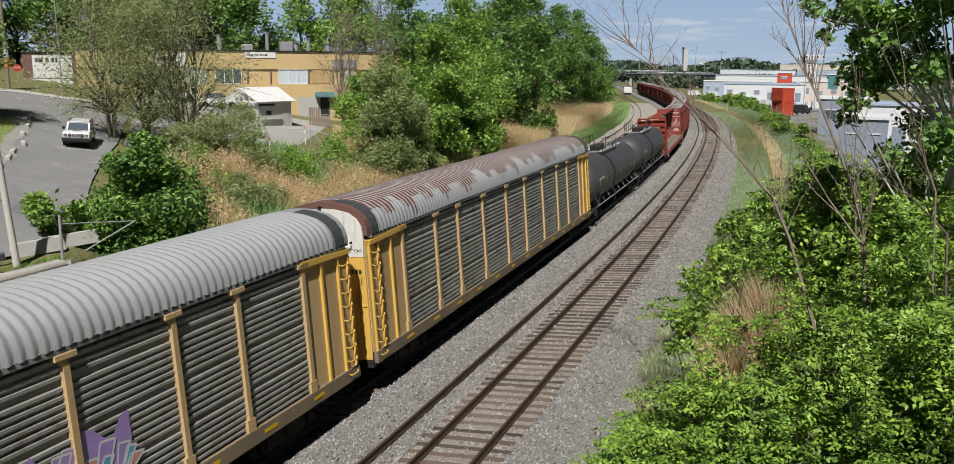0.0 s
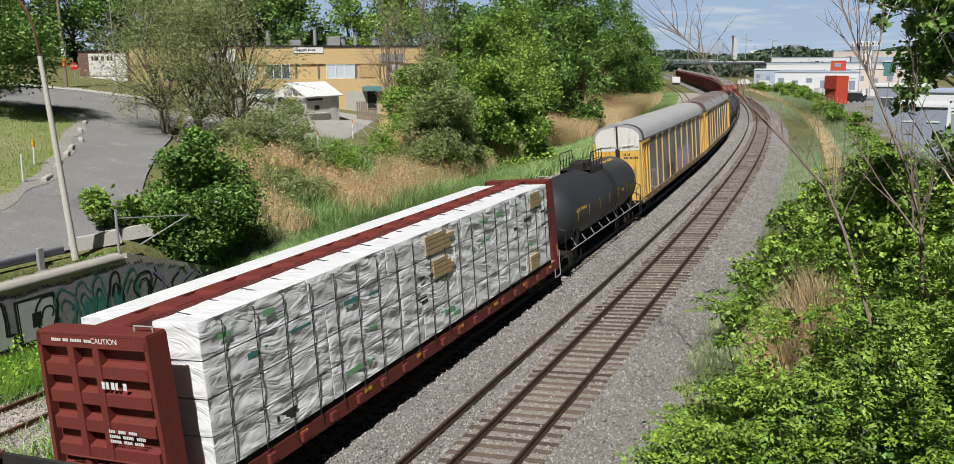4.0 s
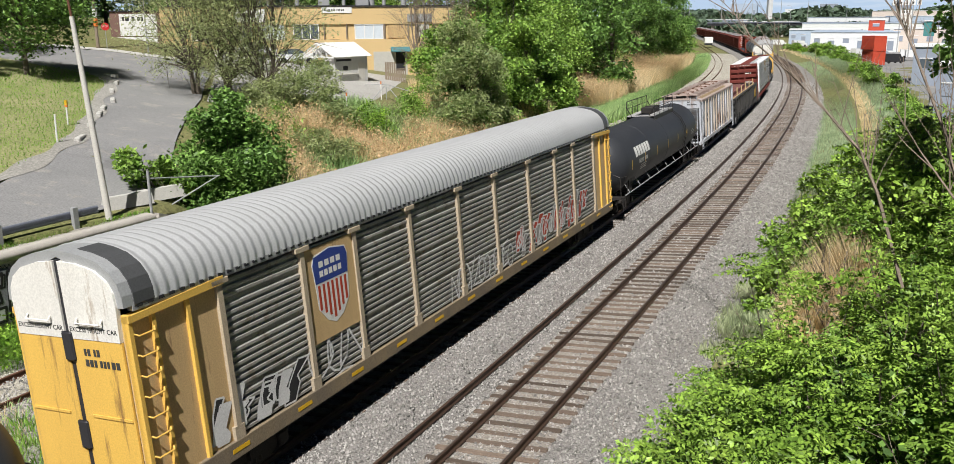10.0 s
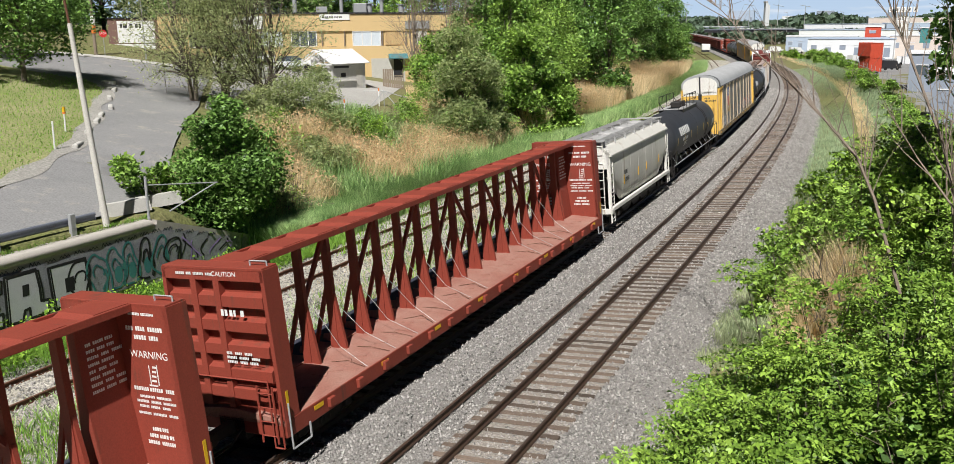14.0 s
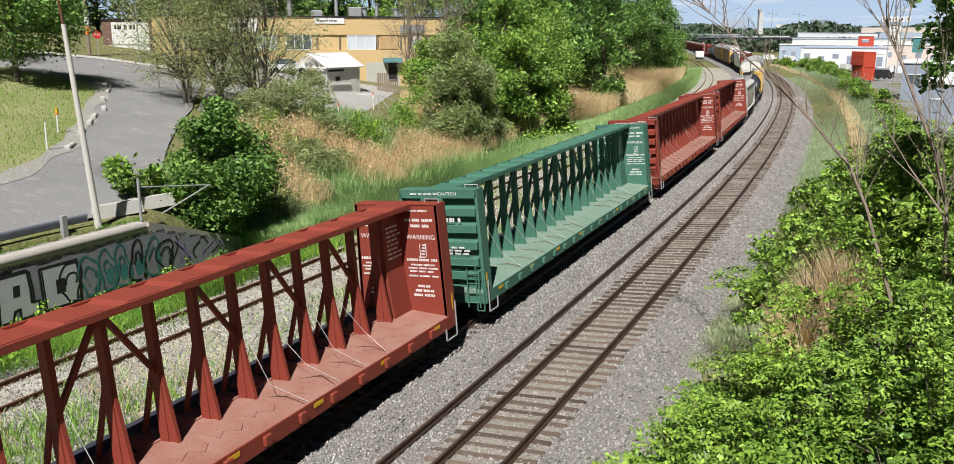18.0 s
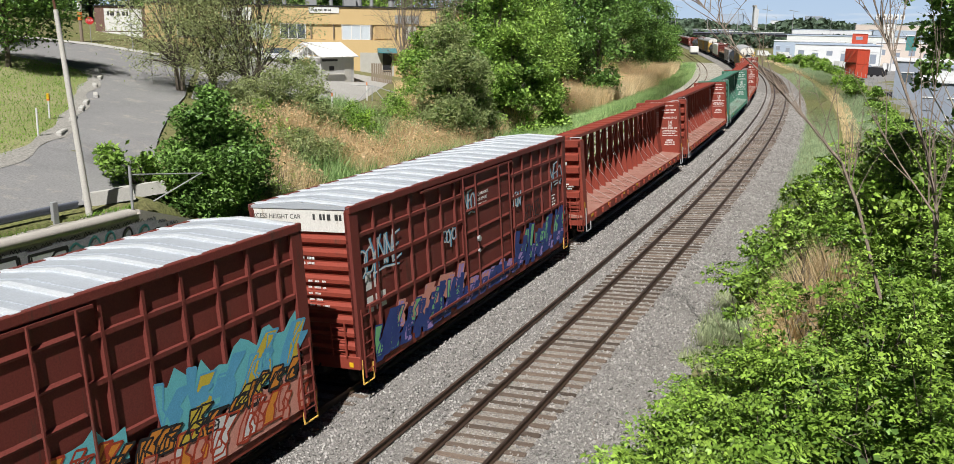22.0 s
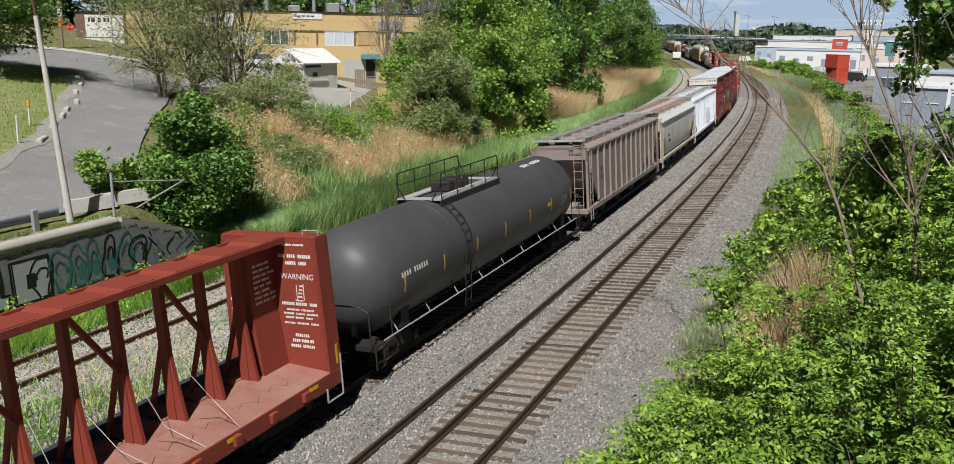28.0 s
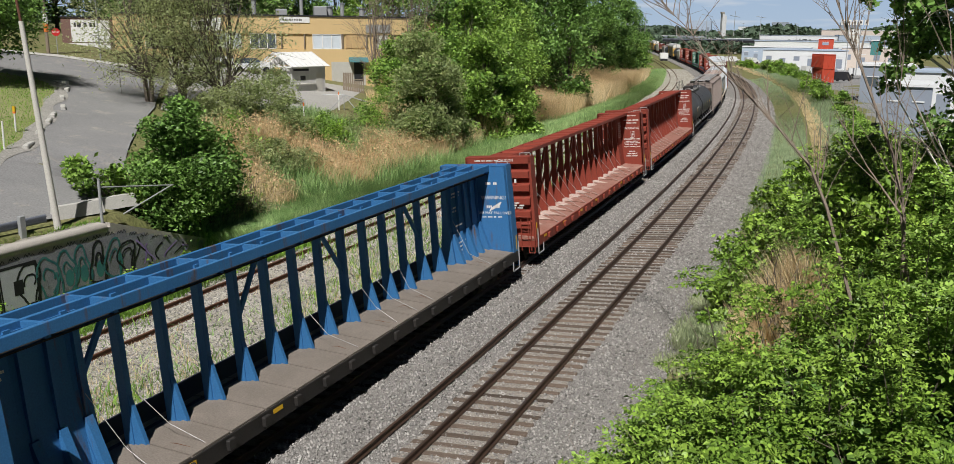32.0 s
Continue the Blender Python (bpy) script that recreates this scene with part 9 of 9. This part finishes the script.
# ---- the yard and the distance ----
def box_building(name, label, x, y, w, d, z0, z1, yaw, mat, bays=0, category="building", trim="ind_grey"):
    t = thing(name, label, category, m=pose(x, y, z0, 0, 0, yaw))
    h = z1 - z0
    part("wall", Geo().box(-w / 2, w / 2, 0, d, -1.5, h), mat, t)
    part("roof", Geo().box(-w / 2 - .2, w / 2 + .2, -.2, d + .2, h, h + .25), "ind_white" if mat != "ind_white" else "ind_blue", t)
    for k in range(bays):
        a = -w / 2 + w * (k + .25) / bays
        p = part("loading_door" if k % 2 else "window", Geo().box(a, a + w / bays * .42, -.06, 0, .2 if k % 2 else h * .42, h * (.55 if k % 2 else .66)), trim, t)
        part("frame", Geo().box(a - .1, a + w / bays * .42 + .1, -.1, -.03, h * .68, h * .68 + .12), "ind_white", p)
    return t


def build_yard():
    x0 = [sl(s, 13.0 + .02 * s) for s in (46, 80, 120, 160, 200, 250, 300, 330)]
    x1 = [sl(s, 80) for s in (330, 300, 250, 200, 160, 120, 80, 46)]
    flat_patch("yard", x0 + x1, "asphalt", "grey asphalt yard behind the fence", "yard", .06, d=9)
    box_building("warehouse", "long pale blue warehouse with white bands", 117, 322, 24, 20, -.4, 4.8, -19, "ind_blue", 7)
    box_building("warehouse", "white flat-roofed warehouse with dark doors", 104, 262, 24, 25, -.4, 4.9, -23, "ind_white", 6)
    box_building("warehouse", "white flat-roofed hall in the distance", 150, 372, 46, 25, -.4, 6.6, -20, "ind_white", 9)
    box_building("warehouse", "flat-roofed peach-coloured commercial hall", 124, 262, 16, 14, -.4, 5.8, -24, "ind_peach", 4)
    box_building("office_block", "dark blue-grey flat-roofed shed", 66, 133, 7.5, 12, -.4, 4.9, -25, "ind_grey", 2, trim="glass")
    box_building("warehouse", "low white shed behind the trees", 60, 102, 15, 9, -.4, 5.2, -28, "ind_white", 4)
    box_building("warehouse", "low white shed behind the trees", 49, 74, 10, 9, -.4, 5.0, -30, "ind_white", 3)
    box_building("warehouse", "grey shed with a blue roof", 46, 88, 4.5, 10, -.4, 4.4, -27, "ind_grey", 2)
    for k, (x, y, w, z1, m) in enumerate(((138, 500, 24, 5.5, "ind_grey"), (175, 580, 36, 6.5, "ind_grey"), (205, 520, 50, 9, "ind_white"), (250, 500, 60, 9.5, "ind_blue"), (158, 660, 50, 7.5, "ind_grey"), (300, 620, 80, 13, "ind_peach"))):
        box_building("far_hall", "flat-roofed hall far off", x, y, w, 30, -.4, z1, -16 - k, m, 6)
    # stacked red containers
    for k in range(2):
        c = thing("shipping_container", "red ribbed shipping container in a stack of two", "container", "containers", pose(78.7, 184.5, -.4 + 2.95 * k, 0, 0, -2 + 3 * k))
        g = Geo().box(-1.25, 1.25, 0, 6.05, 0, 2.9)
        part("body", g, "container_red", c)
        for q in range(5):
            xx = -1.1 + q * .5
            part("door_bar", Geo().box(xx, xx + .1, -.08, 0, .1, 2.8), "container_red", c)
        for q in range(14):
            part("side_rib", Geo().box(-1.31, -1.25, .25 + q * .41, .43 + q * .41, .15, 2.75), "container_red", c)
        part("corner_frame", Geo().box(-1.3, -1.2, -.1, .1, 0, 2.95).box(1.2, 1.3, -.1, .1, 0, 2.95).box(-1.3, 1.3, -.1, .05, 2.8, 2.95), "container_red", c)
    box_building("orange_cabin", "orange-red cabin on a roof", 116.3, 276.5, 4.5, 4, 5.0, 8.3, -22, "container_red", 1, "cabin")
    # pylon sign: five letter boxes and panels on two posts
    s = thing("pylon_sign", "tall pylon sign with a row of five white letter boxes", "sign", m=pose(94.7, 209.6, -.4, 0, 0, -24))
    for k in range(5):
        b = part("letter_box", Geo().box(-3.1 + k * 1.28, -2.1 + k * 1.28, -.2, .2, 12.3, 13.5, c=.05), "white", s)
        part("letter_bar", Geo().box(-2.8 + k * 1.28, -2.4 + k * 1.28, -.22, -.2, 12.65, 13.15), "dark_letter", b)
    part("post", Geo().box(-1.3, -1.05, -.1, .1, 0, 12.3), "galv", s)
    part("post", Geo().box(1.2, 1.45, -.1, .1, 0, 12.3), "galv", s)
    part("panel", Geo().box(-1.1, 1.2, -.15, .15, 10.2, 11.3), "white", s, "white panel with dark bars")
    part("panel", Geo().box(-1.1, 1.2, -.15, .15, 8.0, 9.8), "cream", s)
    part("panel_marking", bar_rows(Geo(), "end", -.15, -.9, 10.6, (3,), 3, h=.35, w=.5), "dark_letter", s)
    box_building("green_sign", "green and yellow sign board", 104, 217, 2.4, .4, 6.2, 8.2, -25, "g_teal", 0, "sign")
    # yard fence: posts and rails
    f = thing("yard_fence", "grey chain-link fence along the yard", "fence")
    for k in range(40):
        sx, sy = sl(44 + k * 6, 12.2 + .02 * (44 + k * 6))
        part("post", Geo().tube((sx, sy, -.8), (sx, sy, 1.7), .04, n=5), "galv", f)
    ribbon("top_rail", 44, 280, [(12.2 + .9, 1.62), (12.2 + .9, 1.68), (12.26 + .9, 1.68), (12.26 + .9, 1.62)], "galv", f, closed=True, ds=6, dz=0)
    # parked lorries and vans
    for k, (x, y, m) in enumerate(((98, 212, "car_white"), (88, 205, "ind_grey"), (97.9, 312, "car_white"), (101, 300, "car_white"), (84, 190, "dark"), (90, 222, "car_white"), (74, 150, "container_red"), (70, 118, "car_white"))):
        c = thing("parked_van", "van parked in the yard", "van", "parked vans", pose(x, y, -.38, 0, 0, -20 + 9 * k))
        part("body", Geo().prism([(-2.4, .35), (2.4, .35), (2.4, 1.0), (1.7, 1.15), (1.2, 2.0), (-2.4, 2.1)], -.9, .9, "y"), m, c)
        part("windscreen", Geo().prism([(1.25, 1.9), (1.72, 1.2), (1.75, 1.2), (1.28, 1.92)], -.8, .8, "y"), "glass", c)
        for a in (-1.5, 1.5):
            for b in (-.85, .85):
                part("wheel", Geo().tube((a, b - .1, .35), (a, b + .1, .35), .35, n=10), "tyre", c)
    # white work truck on the siding far off
    tx, ty, th = line(300, -11.5)
    c = thing("rail_truck", "white work truck standing on the siding", "truck", m=pose(tx, ty, -.3, 0, 0, -math.degrees(th)))
    part("body", Geo().box(-1.4, 1.4, -3, 3, 1.0, 3.0, c=.1), "white", c)
    part("base", Geo().box(-1.2, 1.2, -3, 3, .3, 1.0), "dark", c)
    # overpass
    o = thing("overpass", "low concrete road bridge across the line", "bridge", m=pose(150, 470, 0, 0, 0, -17))
    part("deck", Geo().box(-40, 120, 0, 10, 5.0, 6.4), "dark", o)
    part("parapet", Geo().box(-40, 120, -.3, 0, 6.2, 6.8), "guard", o)
    for k in range(9):
        part("pier", Geo().box(-38 + k * 18, -36.5 + k * 18, 1, 9, -1, 5.0), "concrete", o)
    for k in range(9):
        p = thing("far_lamp", "thin lamp post on the far road", "street lamp", "far lamps", pose(100 + k * 26, 485 - k * 8, 0))
        part("pole", Geo().tube((0, 0, -1), (0, 0, 15), .12, .08, 5), "galv", p)
        part("arm", Geo().tube((0, 0, 15), (-2, 0, 15.4), .08, n=4), "galv", p)
    # tower and towns far off
    t = thing("silo_tower", "pale concrete tower on the skyline", "tower", m=pose(259, 862, 0))
    part("shaft", Geo().box(-2.2, .3, -3, 3, -1, 29), "hop_pale", t)
    part("shaft", Geo().box(.3, 2.0, -3, 3, -1, 27), "hop_pale", t)
    part("head", Geo().box(-2.8, -.5, -3.3, 3.3, 29, 30.5), "concrete", t)
    r = random.Random(6)
    for k in range(26):
        a = radians(r.uniform(2, 38))
        d = r.uniform(1500, 2600)
        box_building("far_block", "pale building block on the horizon", d * math.sin(a), d * math.cos(a), r.uniform(15, 50), 20, -.5, r.choice((9, 12, 16, 26)) + d * .004, -20, r.choice(("ind_white", "ind_grey", "ind_blue", "ind_grey")), 5)
    for k in range(5):
        c = thing("far_mast", "lattice mast on the skyline", "mast", "far masts", pose(190 + 40 * k, 900 + 30 * k, 0))
        part("mast", Geo().tube((0, 0, 0), (0, 0, 30 + 5 * (k % 2)), .5, .2, 4), "galv", c)
        part("arm", Geo().tube((-6, 0, 30), (6, 0, 28), .25, n=4), "galv", c)


build_yard()


def build_far_woods():
    """Woods on the skyline as many leaf clumps."""
    rs = np.random.RandomState(8)
    pts = []
    for a0, a1, d0, d1, h, n in ((9, 50, 1300, 1700, 26, 16000), (4, 30, 620, 900, 9, 14000), (-75, 2, 380, 700, 24, 16000), (30, 75, 240, 700, 11, 14000), (14, 24, 470, 560, 8, 3500)):
        a = np.radians(rs.uniform(a0, a1, n))
        d = rs.uniform(d0, d1, n)
        bump = np.array([noise.noise((float(q) * 14, float(w) * .004, 3.3)) for q, w in zip(a, d)])
        z = rs.rand(n) ** .7 * (h * (.62 + .5 * bump))
        pts.append(np.stack([d * np.sin(a), d * np.cos(a), np.maximum(z, .2)], -1))
    P = np.concatenate(pts)
    d = np.hypot(P[:, 0], P[:, 1])
    tagged(new("far_woods", leaves("far_woods", P, .0062 * d, "hazed_far_leaf", 9, up=.3, ratio=.8)), "dark green woods along the skyline", "woods", kind="stuff")


build_far_woods()


def build_sky_backdrop():
    """Plain sky far behind everything: pale blue towards the horizon, with a few thin clouds."""
    m = bpy.data.materials.new("sky_backdrop")
    m.use_nodes = True
    t, n = m.node_tree, m.node_tree.nodes
    n.remove(n["Principled BSDF"])
    tex = n.new("ShaderNodeTexCoord")
    sep = n.new("ShaderNodeSeparateXYZ")
    t.links.new(tex.outputs["Object"], sep.inputs[0])
    mr = n.new("ShaderNodeMapRange")
    mr.inputs[2].default_value = 900.0
    t.links.new(sep.outputs[2], mr.inputs[0])
    ramp = n.new("ShaderNodeValToRGB")
    ramp.color_ramp.elements[0].color = (0.56, 0.71, 0.90, 1)
    ramp.color_ramp.elements[1].color = (0.25, 0.46, 0.80, 1)
    t.links.new(mr.outputs[0], ramp.inputs[0])
    mp = n.new("ShaderNodeMapping")
    mp.inputs["Scale"].default_value = (0.0016, 0.0016, 0.012)
    t.links.new(tex.outputs["Object"], mp.inputs[0])
    cl = n.new("ShaderNodeTexNoise")
    cl.inputs["Scale"].default_value, cl.inputs["Detail"].default_value = 1.6, 6.0
    t.links.new(mp.outputs[0], cl.inputs["Vector"])
    cr = n.new("ShaderNodeMapRange")
    cr.inputs[1].default_value, cr.inputs[2].default_value = 0.58, 0.78
    t.links.new(cl.outputs["Fac"], cr.inputs[0])
    mix = n.new("ShaderNodeMix")
    mix.data_type = "RGBA"
    mix.inputs[7].default_value = (0.90, 0.93, 0.97, 1)
    t.links.new(cr.outputs[0], mix.inputs[0])
    t.links.new(ramp.outputs[0], mix.inputs[6])
    em = n.new("ShaderNodeEmission")
    em.inputs["Strength"].default_value = SKY_GLOW
    t.links.new(mix.outputs[2], em.inputs[0])
    t.links.new(em.outputs[0], n["Material Output"].inputs[0])
    M["sky"] = m
    vs, fs = [], []
    for k in range(37):
        a = radians(-90 + 5 * k)
        for z in (-60, 430):
            vs.append((3900 * math.sin(a), 3900 * math.cos(a), z))
    for k in range(36):
        fs.append((2 * k, 2 * k + 2, 2 * k + 3, 2 * k + 1))
    tagged(new("sky_backdrop", raw_mesh("sky_backdrop", vs, fs, "sky", True)), "pale blue sky with thin white clouds", "sky", kind="structure")


SKY_GLOW = 0.7
build_sky_backdrop()


# ---- the car that drives by ----
def make_suv():
    c = thing("suv", "white boxy off-road car with a dark grille bar", "car")
    part("body", Geo().prism([(-2.25, .55), (-2.25, 1.05), (-2.2, 1.12), (2.15, 1.12), (2.3, 1.02), (2.32, .55), (2.0, .5), (-2.1, .5)], -.95, .95, "x").box(-.95, .95, .9, 2.15, 1.1, 1.17, c=.03), "car_white", c, "white body")
    part("cabin", Geo().prism([(-2.2, 1.12), (1.0, 1.12), (.45, 1.72), (-2.12, 1.74)], -.84, .84, "x"), "car_white", c)
    part("roof", Geo().box(-.8, .8, -2.1, .5, 1.72, 1.80, c=.03), "car_white", c)
    part("roof_rack", Geo().box(-.78, -.72, -1.9, .2, 1.80, 1.87).box(.72, .78, -1.9, .2, 1.80, 1.87), "black", c)
    part("windscreen", Geo().add([(-.74, .98, 1.17), (.74, .98, 1.17), (.68, .5, 1.68), (-.68, .5, 1.68)], [(0, 1, 2, 3)]), "glass", c)
    for sx in (-1, 1):
        for a, b in ((.15, .7), (-.75, .05), (-1.95, -.9)):
            part("side_window", Geo().box(sx * .842, sx * .85, a, b - (.1 if a > 0 else 0), 1.2, 1.62), "glass", c)
        part("mirror", Geo().box(sx * .95, sx * 1.15, .65, .8, 1.2, 1.4, c=.03), "black", c)
        for y in (-1.4, 1.45):
            w = part("wheel", Geo().tube((sx * .72, y, .4), (sx * .98, y, .4), .4, n=18), "tyre", c)
            part("rim", Geo().tube((sx * .975, y, .4), (sx * .99, y, .4), .22, n=14), "chrome", w)
            part("fender", Geo().prism([(y - .55, .5), (y - .45, .95), (y + .45, .95), (y + .55, .5), (y + .42, .5), (y + .3, .82), (y - .3, .82), (y - .42, .5)], sx * .94, sx * 1.0, "x"), "car_white", c)
        part("headlight", Geo().box(sx * .62, sx * .86, 2.3, 2.34, .82, 1.0), "chrome", c)
        part("bull_bar", Geo().bars([(sx * .4, 2.42, .45), (sx * .4, 2.45, 1.05)], .04), "black", c)
    part("grille", Geo().box(-.55, .55, 2.3, 2.34, .8, 1.0), "black", c)
    for k in range(7):
        part("grille_bar", Geo().box(-.48 + k * .15, -.43 + k * .15, 2.34, 2.36, .8, 1.0), "car_white", c)
    part("bumper", Geo().box(-.98, .98, 2.2, 2.48, .42, .72, c=.05), "black", c)
    part("hood_vent", Geo().box(-.35, .35, 1.3, 1.55, 1.17, 1.18), "black", c)
    part("underbody", Geo().box(-.8, .8, -2.0, 2.1, .3, .55), "black", c)
    return c


SUV = make_suv()
SUV.scale = (.82, .82, .82)

build_ties()
build_stones()


# ---- what moves ----
def travel(t):
    d = t - 16.0
    return 15.017 * d + 0.0194 * d * d


def motions():
    # the off-road car comes down the road and leaves round the bend
    way = ((0, -22.6, 57.6), (.5, -21.6, 53.8), (1, -20.5, 49.9), (1.5, -19.6, 46.4), (2, -19.1, 42.9), (2.5, -18.6, 39.1), (3, -18.4, 35.4), (3.5, -19.6, 31.6), (4, -22.2, 28.1), (5, -28.2, 22.6), (6.5, -38, 15.5), (8, -48, 9), (32, -60, 2))
    rows = []
    for k, (t, x, y) in enumerate(way):
        a, b = way[max(0, k - 1)], way[min(len(way) - 1, k + 1)]
        d = Vector((b[1] - a[1], b[2] - a[2]))
        z = [float(ground_z(x + a, y + b)) for a, b in ((0, 0), (.8, 0), (-.8, 0), (0, .8), (0, -.8))]
        nrm = Vector((.45 * (z[2] - z[1]), .45 * (z[4] - z[3]), 1.6)).normalized()
        fwd = Vector((d.x, d.y, 0))
        fwd = (fwd - nrm * fwd.dot(nrm)).normalized()
        side = fwd.cross(nrm)
        m = Matrix((side, fwd, nrm)).transposed().to_4x4()
        m.translation = (x, y, z[0] + .11)
        rows.append((t, m))
    walk(SUV, rows)
    times = [k * 0.5 for k in range(65)]
    for car, s16 in CONSIST:
        walk(car, [(t, track_pose(s16 + travel(t), -GAP, TRAIN_DZ)) for t in times])


motions()
